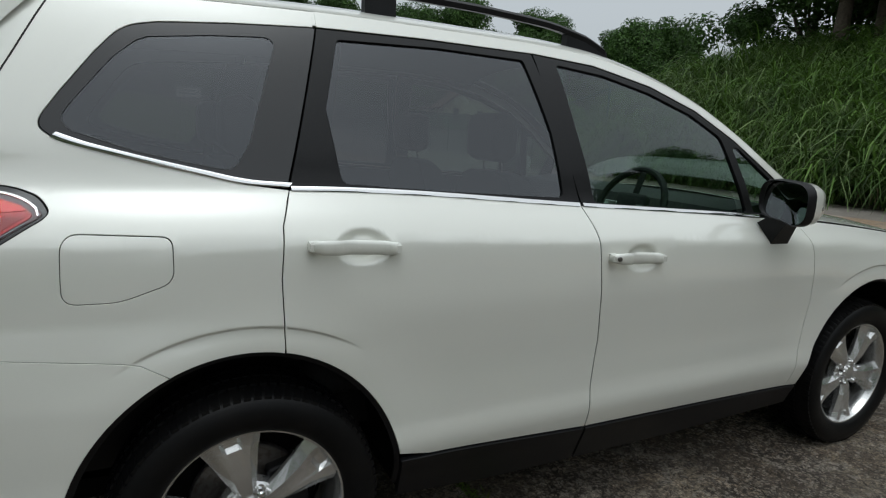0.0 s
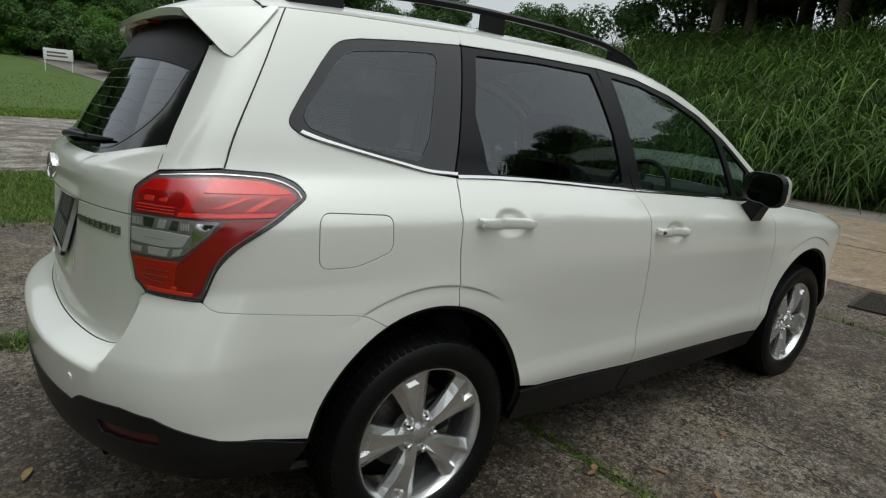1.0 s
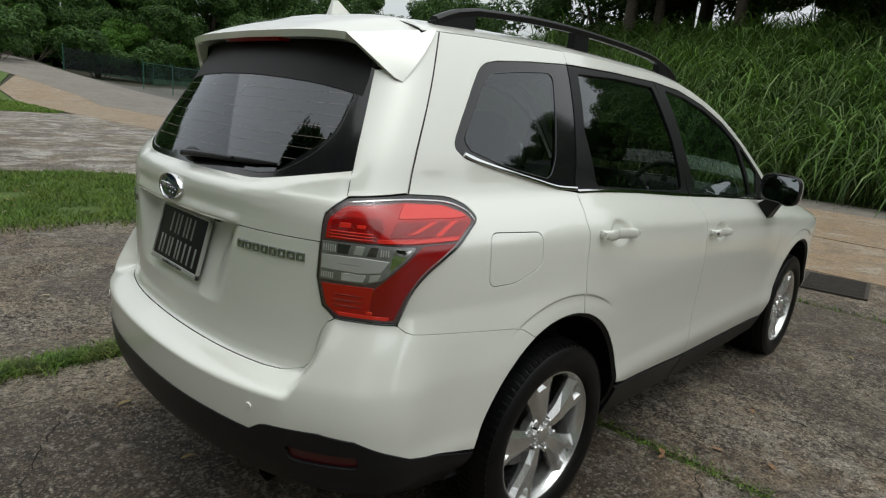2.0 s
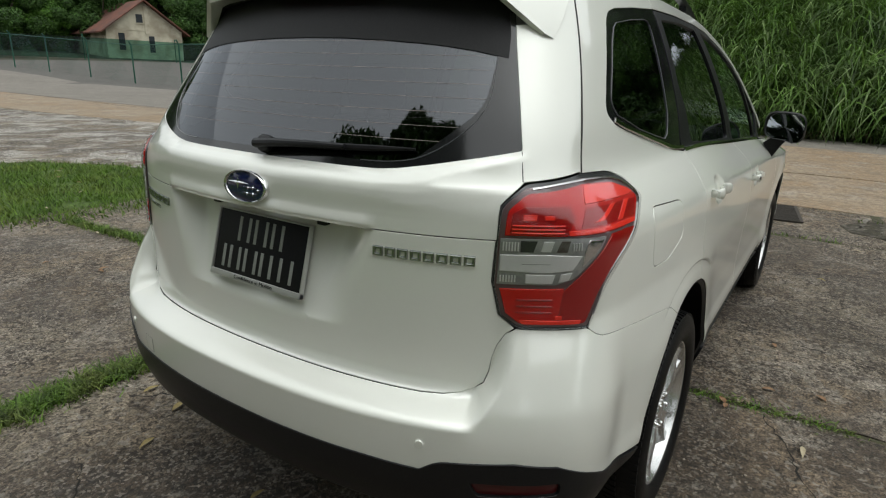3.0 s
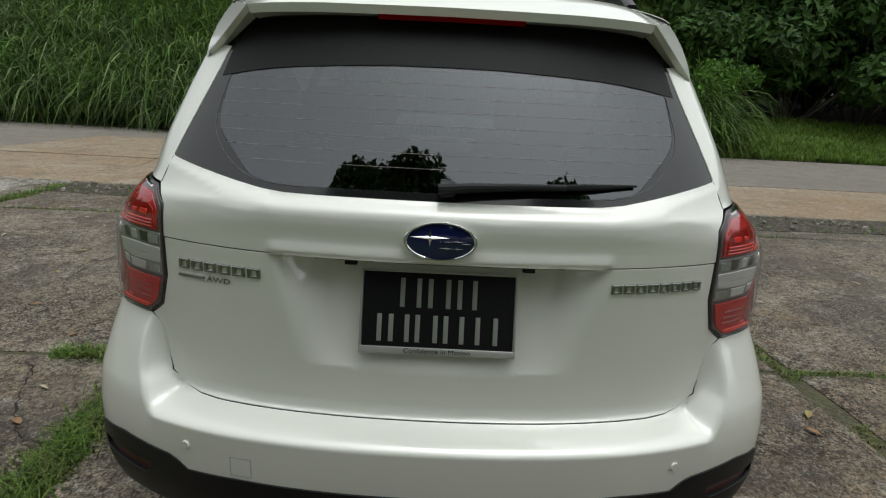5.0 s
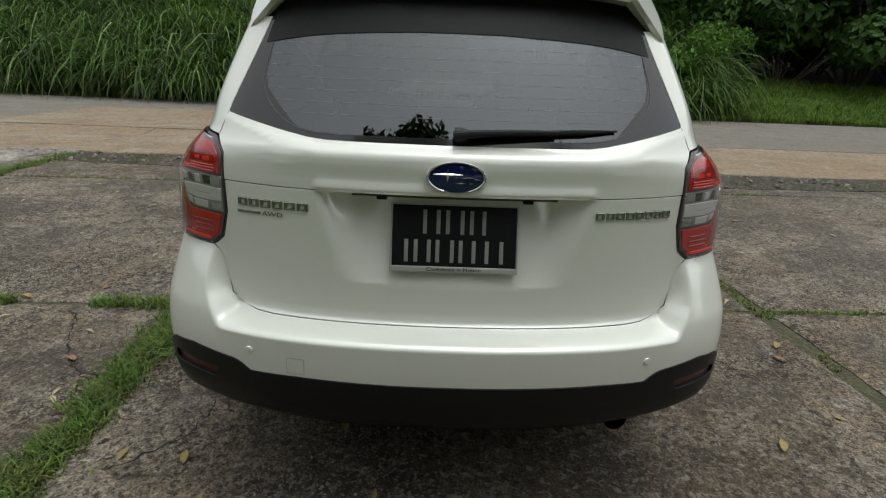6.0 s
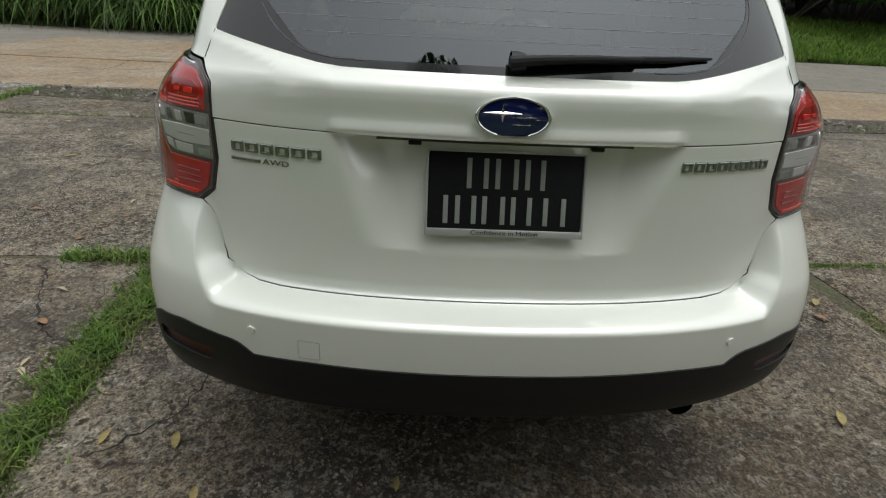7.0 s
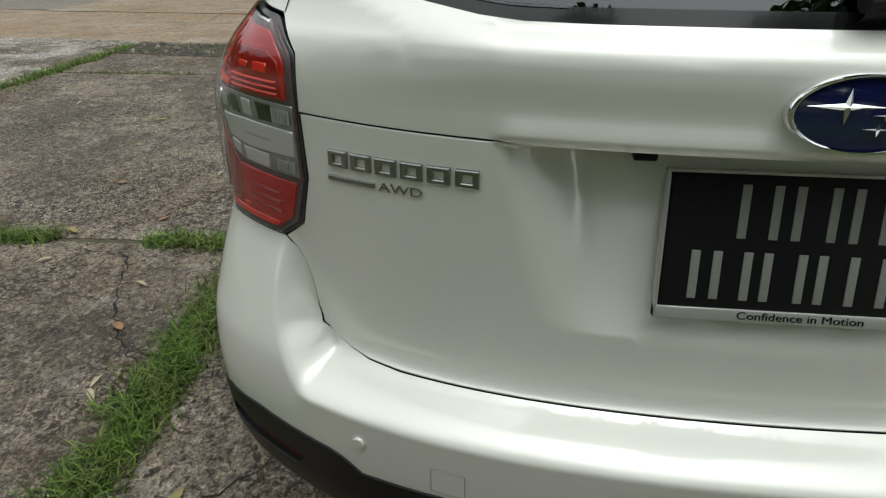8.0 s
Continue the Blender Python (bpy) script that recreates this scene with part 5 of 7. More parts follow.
# door mirrors
for s in (-1, 1):
    def mring(x, grow, cz=1.133):
        pts = []
        for k in range(24):
            a = k * math.tau / 24
            c, d = math.cos(a), math.sin(a)
            y = 0.925 + 0.098 * grow * (abs(c) ** 0.55) * (1 if c > 0 else -1)
            z = cz + 0.080 * grow * (abs(d) ** 0.6) * (1 if d > 0 else -1) - 0.10 * (y - 0.925) * 0.5
            if c < 0 and d < 0:
                z += 0.014 * grow
            pts.append((x + 0.10 * (y - 0.925) * -0.4, s * y, z))
        return pts
    bm = bmesh.new()
    loft(bm, [mring(1.884, 0.93), mring(1.866, 0.945), mring(1.862, 0.97), mring(1.868, 1.0), mring(1.905, 1.03)], closed=True)
    mirror = part("door_mirror", bm, TRIM, car, "black and white door mirror", sharp=40)
    bm = bmesh.new()
    loft(bm, [mring(1.905, 1.0), mring(1.95, 0.97), mring(1.99, 0.82), mring(2.01, 0.5), mring(2.015, 0.05)], closed=True)
    part("mirror_cap", bm, PAINT, mirror, "white mirror cap", sharp=60)
    bm = bmesh.new()
    loft(bm, [[(x + 0.16 * (z - 1.133) - s * 0.06 * (y - s * 0.925) + 0.006, y, z) for x, y, z in mring(1.874 - 0.0005 * k, g)] for k, g in enumerate((0.94, 0.4, 0.02))])
    part("mirror_glass", bm, MIRROR, mirror, "reflecting mirror glass", sharp=80)
    bm = bmesh.new()
    loft(bm, [[(1.87, s * 0.835, 1.045), (2.03, s * 0.83, 1.035), (1.995, s * 0.885, 0.965), (1.89, s * 0.888, 0.972)],
              [(1.88, s * 0.87, 1.075), (1.98, s * 0.87, 1.075), (1.97, s * 0.925, 1.04), (1.89, s * 0.925, 1.04)],
              [(1.885, s * 0.875, 1.10), (1.96, s * 0.875, 1.10), (1.955, s * 0.96, 1.085), (1.89, s * 0.96, 1.085)]], caps=True)
    part("mirror_foot", bm, TRIM, mirror, "black mirror foot", sharp=40)
    bm = bmesh.new()
    box(bm, 1.915, 1.965, s * 1.012 - 0.006, s * 1.012 + 0.006, 1.112, 1.128, None, 0.004)
    part("indicator", bm, LENSGREY, mirror, "small clear indicator lamp")


# wheels
def wheel(cx, s, turn):
    m = Matrix.Translation((cx + 0.012, s * 0.775, 0.332)) @ Matrix.Rotation(radians(0 if s > 0 else 180), 4, "Z") @ Matrix.Rotation(radians(turn), 4, "Y")
    hub = new("wheel")
    hub.parent, hub.matrix_local = car, m
    hub["label"] = "black tyre on a silver five-spoke alloy wheel"
    bm = bmesh.new()
    lathe(bm, [(0.225, -0.09), (0.24, -0.104), (0.29, -0.116), (0.318, -0.110), (0.330, -0.098), (0.337, -0.075), (0.340, 0.0), (0.337, 0.075), (0.330, 0.098), (0.318, 0.110), (0.29, 0.116), (0.262, 0.1135), (0.248, 0.107), (0.238, 0.099), (0.234, 0.086)], 96)
    tyre = part("tyre", bm, RUBBER, hub, "black tyre with worn tread", sharp=60)
    bm = bmesh.new()
    for k in range(84):
        a = k * math.tau / 84
        rot = Matrix.Rotation(a, 4, "Y")
        for y0, y1, sh in ((0.060, 0.104, 0.02), (-0.104, -0.060, -0.02), (0.008, 0.048, 0.03), (-0.048, -0.008, -0.03)):
            r0 = 0.3355 if abs(y0 + y1) > 0.13 else 0.3390
            q = [(-0.0095, y0), (0.0085, y0), (0.0085 + sh * 0.3, y1), (-0.0095 + sh * 0.3, y1)]
            lo = [bm.verts.new(rot @ Vector((x, y, r0 - 0.004 - (0.008 if abs(y) > 0.09 else 0)))) for x, y in q]
            hi = [bm.verts.new(rot @ Vector((x * 0.94, y, r0 + 0.0045 - (0.008 if abs(y) > 0.09 else 0)))) for x, y in q]
            bm.faces.new(hi)
            for i in range(4):
                bm.faces.new((lo[i], lo[(i + 1) % 4], hi[(i + 1) % 4], hi[i]))
    part("tread", bm, RUBBER, tyre, smooth=False)["kind"] = "stuff"
    bm = bmesh.new()
    lathe(bm, [(0.228, -0.08), (0.219, -0.04), (0.216, 0.020), (0.219, 0.060), (0.224, 0.080), (0.2325, 0.097), (0.2375, 0.0985), (0.239, 0.094), (0.238, 0.085)], 96)
    rim = part("rim", bm, ALLOY, hub, "silver alloy rim", sharp=24)
    for k in range(5):
        rot = Matrix.Rotation(math.tau * k / 5, 4, "Y")
        bm = bmesh.new()
        rings = []
        # a faceted spoke that widens into a fishtail with a notch in its end
        for r, w, y, t, v, lip in ((0.026, 0.020, 0.070, 0.03, 0.0, 0.62), (0.058, 0.027, 0.080, 0.034, 0.0, 0.60), (0.105, 0.040, 0.086, 0.034, 0.001, 0.58), (0.160, 0.057, 0.085, 0.030, 0.002, 0.60), (0.188, 0.068, 0.084, 0.028, 0.003, 0.66), (0.200, 0.073, 0.085, 0.026, 0.014, 0.70), (0.228, 0.080, 0.090, 0.024, 0.020, 0.74)):
            rings.append([tuple(rot @ Vector(p)) for p in ((-w, y - t, r), (-w, y - 0.014, r), (-w * lip, y, r), (-w * 0.34, y - v * 0.2, r), (-w * 0.22, y - v, r), (w * 0.22, y - v, r), (w * 0.34, y - v * 0.2, r), (w * lip * 0.8, y, r), (w, y - 0.017, r), (w, y - t, r))])
        loft(bm, rings, closed=True, caps=True)
        part("spoke", bm, ALLOY, rim, smooth=False)
        bm = bmesh.new()
        c = Matrix.Rotation(math.tau * (k + 0.5) / 5, 4, "Y") @ Vector((0, 0.066, 0.055))
        lathe(bm, [(0.0, 0.026), (0.006, 0.025), (0.0095, 0.021), (0.010, 0.0), (0.0155, -0.001), (0.0165, -0.012)], 14, Matrix.Translation(c))
        part("wheel_nut", bm, CHROME, rim, "chrome wheel nut")
    bm = bmesh.new()
    lathe(bm, [(0.0, 0.086), (0.024, 0.0855), (0.030, 0.083), (0.032, 0.076), (0.034, 0.066), (0.066, 0.066), (0.076, 0.058), (0.080, 0.03)], 40)
    part("hub_cap", bm, ALLOY, rim, "silver hub cap", sharp=35)
    bm = bmesh.new()
    lathe(bm, [(0.0, 0.0), (0.145, 0.0), (0.148, -0.004), (0.148, -0.02), (0.0, -0.02)], 48)
    part("brake_disc", bm, STEEL, hub, "grey steel brake disc", sharp=30)
    bm = bmesh.new()
    box(bm, -0.15, -0.06, -0.03, 0.035, -0.07, 0.07, None, 0.012)
    part("brake_caliper", bm, TRIM, hub)
    bm = bmesh.new()
    lathe(bm, [(0.0, -0.06), (0.20, -0.06), (0.205, -0.05)], 40)
    part("dust_shield", bm, LINER, hub)
    return hub


for cx, s, turn in ((0.0, -1, 14), (2.64, -1, 40), (0.0, 1, 0), (2.64, 1, 25)):
    wheel(cx, s, turn)


# interior
def seat(x, y, width, back=True):
    top = new("seat")
    top.parent, top.location = car, (x, y, 0)
    top["label"] = "black upholstered seat with a headrest"
    bm = bmesh.new()
    box(bm, -0.02, 0.50, -width / 2, width / 2, 0.50, 0.66, None, 0.05)
    part("cushion", bm, SEAT, top, sharp=50)
    bm = bmesh.new()
    rings = []
    for z, w, f in ((0.60, 0.95, 0.0), (0.75, 1.0, 0.02), (0.95, 1.0, 0.06), (1.10, 0.92, 0.10), (1.17, 0.70, 0.125), (1.19, 0.4, 0.13)):
        t = 0.07 if z < 1.15 else 0.045
        xx = -f - 0.02
        h = width / 2 * w
        rings.append([(xx - t, -h * 0.9, z), (xx + t * 0.7, -h, z), (xx + t, -h * 0.6, z), (xx + t * 0.7, 0, z), (xx + t, h * 0.6, z), (xx + t * 0.7, h, z), (xx - t, h * 0.9, z), (xx - t * 1.15, 0, z)])
    loft(bm, rings, caps=True)
    part("backrest", bm, SEAT, top, sharp=50)
    for yy in ((0,) if width < 0.8 else (-0.38, 0.38)):
        bm = bmesh.new()
        box(bm, -0.215, -0.115, yy - 0.13, yy + 0.13, 1.225, 1.40, None, 0.045)
        head = part("headrest", bm, SEAT, top, "black padded headrest", sharp=50)
        bm = bmesh.new()
        for d in (-0.06, 0.06):
            tube(bm, [(-0.15, yy + d, 1.16), (-0.16, yy + d, 1.25)], 0.006, 8)
        part("headrest_rods", bm, CHROME, head)


for y in (-0.37, 0.37):
    seat(1.12, y, 0.52)
seat(0.22, 0.0, 1.26)
bm = bmesh.new()
loft(bm, [[(2.30, y, 1.06), (2.05, y, 1.10), (1.86, y, 1.075), (1.80, y, 0.98), (1.85, y, 0.78), (2.2, y, 0.6)] for y in (-0.72, -0.4, 0.0, 0.4, 0.72)], caps=True)
part("dashboard", bm, DASH, car, "dark grey dashboard", sharp=40)
wheel_m = Matrix.Translation((1.66, -0.37, 1.035)) @ Matrix.Rotation(radians(-65), 4, "Y")
bm = bmesh.new()
ring_pts = [wheel_m @ Vector((0.185 * math.cos(k * math.tau / 40), 0.185 * math.sin(k * math.tau / 40), 0)) for k in range(41)]
tube(bm, ring_pts, 0.015, 8, close=False)
for a in (0, 180, 270):
    tube(bm, [wheel_m @ Vector((0.05 * math.cos(radians(a)), 0.05 * math.sin(radians(a)), -0.01)), wheel_m @ Vector((0.185 * math.cos(radians(a)), 0.185 * math.sin(radians(a)), 0))], 0.018, 8, 0.5)
box(bm, -0.075, 0.075, -0.085, 0.085, -0.03, 0.02, wheel_m, 0.02)
part("steering_wheel", bm, DASH, car, "dark steering wheel", sharp=40)
bm = bmesh.new()
for a in (0, 180):
    box(bm, 0.055, 0.13, -0.022, 0.022, 0.014, 0.022, wheel_m @ Matrix.Rotation(radians(a + 90), 4, "Z"), 0.004)
part("steering_wheel_trim", bm, ALLOY, car, "silver steering wheel trim", sharp=40)


# ---- ground ----
def rough_ground(name, tones, speck=55.0, speck_amount=0.55, stain=0.9, bump=0.004, rough=0.85, moss=None, pale=None):
    """Weathered concrete or tarmac: stone specks, large stains, moss and relief."""
    m = bpy.data.materials.new(name)
    m.use_nodes = True
    n, l = m.node_tree.nodes, m.node_tree.links
    b = n["Principled BSDF"]
    b.inputs["Roughness"].default_value = rough
    b.inputs["Specular IOR Level"].default_value = 0.35
    pos = n.new("ShaderNodeNewGeometry").outputs["Position"]

    def noise_tex(s, detail=5.0, distort=0.0):
        t = n.new("ShaderNodeTexNoise")
        t.inputs["Scale"].default_value, t.inputs["Detail"].default_value, t.inputs["Distortion"].default_value = s, detail, distort
        l.new(pos, t.inputs["Vector"])
        return t.outputs["Fac"]

    def ramp(fac, lo, hi, top=1.0):
        r = n.new("ShaderNodeMapRange")
        r.inputs["From Min"].default_value, r.inputs["From Max"].default_value, r.inputs["To Max"].default_value = lo, hi, top
        l.new(fac, r.inputs["Value"])
        return r.outputs["Result"]

    def mixed(a, fac, c):
        x = n.new("ShaderNodeMix")
        x.data_type = "RGBA"
        l.new(fac, x.inputs[0])
        l.new(a, x.inputs[6]) if not isinstance(a, tuple) else setattr(x.inputs[6], "default_value", (*a, 1))
        x.inputs[7].default_value = (*c, 1)
        return x.outputs[2]

    col = mixed(tones[0], ramp(noise_tex(0.55, 7, 0.6), 0.40, 0.62, stain), tones[1])
    col = mixed(col, ramp(noise_tex(2.7, 6, 0.3), 0.50, 0.68, 0.8), tones[2])
    if pale:
        col = mixed(col, ramp(noise_tex(1.3, 8, 0.8), 0.56, 0.70, 0.75), pale)
    if moss:
        col = mixed(col, ramp(noise_tex(0.9, 8, 0.5), 0.60, 0.74, 0.6), moss)
    v = n.new("ShaderNodeTexVoronoi")
    v.inputs["Scale"].default_value = speck
    l.new(pos, v.inputs["Vector"])
    g = n.new("ShaderNodeSeparateColor")
    l.new(v.outputs["Color"], g.inputs[0])
    col = mixed(col, ramp(g.outputs[0], 0.62, 0.95, speck_amount), tones[3])
    col = mixed(col, ramp(g.outputs[1], 0.60, 0.95, speck_amount), tones[4])
    col = mixed(col, ramp(noise_tex(12, 7, 0.4), 0.50, 0.64, 0.6), tones[2])
    col = mixed(col, ramp(noise_tex(90, 4), 0.50, 0.66, 0.7), tones[4])
    l.new(col, b.inputs["Base Color"])
    h = n.new("ShaderNodeMath")
    h.operation = "MULTIPLY_ADD"
    h.inputs[1].default_value = 0.5
    l.new(v.outputs["Distance"], h.inputs[0])
    l.new(noise_tex(38, 8), h.inputs[2])
    x = n.new("ShaderNodeBump")
    x.inputs["Strength"].default_value, x.inputs["Distance"].default_value = 1.0, bump
    l.new(h.outputs[0], x.inputs["Height"])
    l.new(x.outputs[0], b.inputs["Normal"])
    return m


def yard_concrete(name, pale=0.0):
    """Old exposed-aggregate concrete: brown and grey stains, pits, grit and pale stones."""
    m = bpy.data.materials.new(name)
    m.use_nodes = True
    n, l = m.node_tree.nodes, m.node_tree.links
    b = n["Principled BSDF"]
    b.inputs["Specular IOR Level"].default_value = 0.4
    pos = n.new("ShaderNodeNewGeometry").outputs["Position"]

    def noise_tex(s, detail=5.0, rough=0.55, distort=0.0):
        t = n.new("ShaderNodeTexNoise")
        t.inputs["Scale"].default_value, t.inputs["Detail"].default_value = s, detail
        t.inputs["Roughness"].default_value, t.inputs["Distortion"].default_value = rough, distort
        l.new(pos, t.inputs["Vector"])
        return t.outputs["Fac"]

    def ramp(fac, lo, hi, top=1.0, low=0.0):
        r = n.new("ShaderNodeMapRange")
        r.inputs["From Min"].default_value, r.inputs["From Max"].default_value = lo, hi
        r.inputs["To Min"].default_value, r.inputs["To Max"].default_value = low, top
        l.new(fac, r.inputs["Value"])
        return r.outputs["Result"]

    def times(a, c):
        r = n.new("ShaderNodeMath")
        r.operation = "MULTIPLY"
        l.new(a, r.inputs[0])
        l.new(c, r.inputs[1])
        return r.outputs[0]

    def mixed(a, fac, c):
        x = n.new("ShaderNodeMix")
        x.data_type = "RGBA"
        l.new(fac, x.inputs[0])
        if isinstance(a, tuple):
            x.inputs[6].default_value = (*a, 1)
        else:
            l.new(a, x.inputs[6])
        x.inputs[7].default_value = (*c, 1)
        return x.outputs[2]

    def scaled(a, fac):
        x = n.new("ShaderNodeMix")
        x.data_type, x.blend_type = "RGBA", "MULTIPLY"
        x.inputs[0].default_value = 1.0
        l.new(a, x.inputs[6])
        l.new(fac, x.inputs[7])
        return x.outputs[2]

    # a damp, oily patch behind the parked car, with the car's shadow painted in
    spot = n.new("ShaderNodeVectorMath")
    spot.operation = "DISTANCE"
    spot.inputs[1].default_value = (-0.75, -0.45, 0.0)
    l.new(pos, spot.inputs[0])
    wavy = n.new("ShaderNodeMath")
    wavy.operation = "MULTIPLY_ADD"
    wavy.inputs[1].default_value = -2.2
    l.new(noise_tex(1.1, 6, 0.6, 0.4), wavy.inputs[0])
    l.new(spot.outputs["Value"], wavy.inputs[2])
    oil_and_shade = ramp(wavy.outputs[0], 0.50, -0.15, 0.5)
    damp = ramp(noise_tex(0.75, 6, 0.6, 0.5), 0.47, 0.57)
    col = mixed((0.228, 0.192, 0.144), ramp(noise_tex(0.45, 6, 0.6, 0.8), 0.44, 0.56, 0.9), (0.185, 0.137, 0.090))
    col = mixed(col, ramp(noise_tex(1.7, 8, 0.65, 0.7), 0.52, 0.61, 0.8), (0.245, 0.212, 0.174))
    col = mixed(col, ramp(damp, 0.0, 1.0, 0.75), (0.066, 0.048, 0.033))
    col = mixed(col, ramp(noise_tex(4.5, 8, 0.75, 0.9), 0.50, 0.58, 0.75), (0.058, 0.044, 0.031))
    col = mixed(col, ramp(noise_tex(3.1, 9, 0.75, 0.9), 0.53, 0.61, 0.75), (0.255, 0.226, 0.190))
    col = mixed(col, oil_and_shade, (0.066, 0.046, 0.026))
    if pale:
        # worn pale streaks
        col = mixed(col, ramp(noise_tex(1.0, 8, 0.7, 1.2), 0.48, 0.54, pale), (0.40, 0.375, 0.335))
    # grain: gritty aggregate at two sizes, stronger where the skin has worn off
    bare = ramp(noise_tex(1.25, 5, 0.6, 0.3), 0.45, 0.58, 1.0, 0.12)
    col = scaled(col, ramp(noise_tex(42, 5, 0.7, 0.3), 0.36, 0.64, 1.50, 0.55))
    col = scaled(col, ramp(noise_tex(105, 3, 0.6, 0.2), 0.38, 0.62, 1.5, 0.52))
    col = mixed(col, ramp(noise_tex(34, 4, 0.55, 0.9), 0.56, 0.60, 0.80), (0.024, 0.018, 0.013))
    col = mixed(col, ramp(noise_tex(27, 4, 0.55, 0.8), 0.57, 0.62, 0.55), (0.31, 0.28, 0.24))
    col = scaled(col, ramp(noise_tex(14, 6, 0.75, 0.9), 0.38, 0.62, 1.30, 0.72))
    # pits and broken skin, sparse and in clusters
    col = mixed(col, times(bare, ramp(noise_tex(20, 5, 0.6, 1.4), 0.51, 0.56, 0.9)), (0.022, 0.016, 0.012))
    v = n.new("ShaderNodeTexVoronoi")
    v.inputs["Scale"].default_value = 105
    l.new(pos, v.inputs["Vector"])
    g = n.new("ShaderNodeSeparateColor")
    l.new(v.outputs["Color"], g.inputs[0])
    col = mixed(col, times(bare, ramp(g.outputs[0], 0.50, 0.8, 0.75)), (0.036, 0.027, 0.019))
    col = mixed(col, times(bare, ramp(g.outputs[1], 0.86, 0.94, 0.6)), (0.33, 0.29, 0.24))
    # exposed pebbles in the worn places
    w = n.new("ShaderNodeTexVoronoi")
    w.inputs["Scale"].default_value = 58
    l.new(pos, w.inputs["Vector"])
    k = n.new("ShaderNodeSeparateColor")
    l.new(w.outputs["Color"], k.inputs[0])
    col = mixed(col, times(times(bare, ramp(k.outputs[2], 0.90, 0.93, 0.4)), ramp(w.outputs["Distance"], 0.42, 0.30)), (0.26, 0.225, 0.18))
    l.new(col, b.inputs["Base Color"])
    l.new(ramp(damp, 0, 1, 0.62, 0.86), b.inputs["Roughness"])
    h = n.new("ShaderNodeMath")
    h.operation = "MULTIPLY_ADD"
    h.inputs[1].default_value = 0.9
    l.new(noise_tex(75, 4, 0.7, 0.2), h.inputs[0])
    l.new(noise_tex(42, 5, 0.7, 0.3), h.inputs[2])
    x = n.new("ShaderNodeBump")
    x.inputs["Strength"].default_value, x.inputs["Distance"].default_value = 1.0, 0.012
    l.new(h.outputs[0], x.inputs["Height"])
    l.new(x.outputs[0], b.inputs["Normal"])
    return m


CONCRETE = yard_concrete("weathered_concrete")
OLDCONC = yard_concrete("old_concrete", 0.9)
APRON = rough_ground("earth_stained_concrete", ((0.310, 0.240, 0.165), (0.275, 0.185, 0.105), (0.160, 0.124, 0.090), (0.37, 0.31, 0.235), (0.115, 0.090, 0.066)), 30, 0.5, pale=(0.37, 0.335, 0.285), bump=0.006)
ASPHALT = rough_ground("grey_asphalt", ((0.222, 0.200, 0.172), (0.180, 0.160, 0.136), (0.128, 0.114, 0.098), (0.270, 0.246, 0.212), (0.098, 0.088, 0.078)), 60, 0.4, bump=0.002)
SOIL = rough_ground("dark_soil", ((0.044, 0.036, 0.024), (0.032, 0.040, 0.014), (0.024, 0.022, 0.012), (0.064, 0.056, 0.040), (0.016, 0.016, 0.010)), 30, 0.4, bump=0.01)
TURF = rough_ground("turf", ((0.088, 0.150, 0.022), (0.062, 0.108, 0.016), (0.050, 0.085, 0.014), (0.115, 0.170, 0.030), (0.025, 0.043, 0.011)), 30, 0.5, bump=0.02)
CRACK = material("crack", (0.018, 0.016, 0.013), 0.95)
JOINTBLADE = material("joint_grass_blade", (0.115, 0.205, 0.030), 0.55, specular=0.3, dark=(0.050, 0.090, 0.016), grain=0.7, scale=14, blotch=(0.165, 0.165, 0.055), blotch_scale=6, blotch_mix=0.6, per_island=0.6)
BLADE = material("grass_blade", (0.110, 0.190, 0.028), 0.6, specular=0.25, dark=(0.055, 0.110, 0.017), grain=0.7, scale=4, blotch=(0.155, 0.180, 0.040), blotch_scale=1.5, blotch_mix=0.6, per_island=0.5)
LAWNBLADE = material("lawn_blade", (0.120, 0.205, 0.028), 0.6, specular=0.25, dark=(0.065, 0.125, 0.017), grain=0.6, scale=1.5, blotch=(0.16, 0.205, 0.036), blotch_scale=0.4, blotch_mix=0.6, per_island=0.45)
CANE = material("cane_leaf", (0.080, 0.155, 0.024), 0.55, specular=0.3, dark=(0.026, 0.064, 0.011), grain=0.75, scale=1.0, blotch=(0.102, 0.166, 0.042), blotch_scale=0.7, blotch_mix=0.6, per_island=0.6)
DRYCANE = material("dry_cane_leaf", (0.140, 0.119, 0.056), 0.7, dark=(0.084, 0.070, 0.035), grain=0.6, scale=3, per_island=0.3)
FOLIAGE = material("foliage", (0.050, 0.108, 0.021), 0.6, specular=0.25, dark=(0.026, 0.060, 0.013), grain=0.7, scale=0.6, per_island=0.5)
LIGHTFOLIAGE = material("light_foliage", (0.085, 0.185, 0.026), 0.6, specular=0.25, dark=(0.048, 0.115, 0.018), grain=0.6, scale=1.0, per_island=0.4)
MOSSBLADE = material("moss_blade", (0.150, 0.135, 0.045), 0.7, dark=(0.080, 0.080, 0.025), grain=0.6, scale=12, per_island=0.5)
PALECANE = material("pale_cane_leaf", (0.185, 0.262, 0.100), 0.5, specular=0.35, dark=(0.10, 0.17, 0.045), grain=0.5, scale=1.5, per_island=0.4)
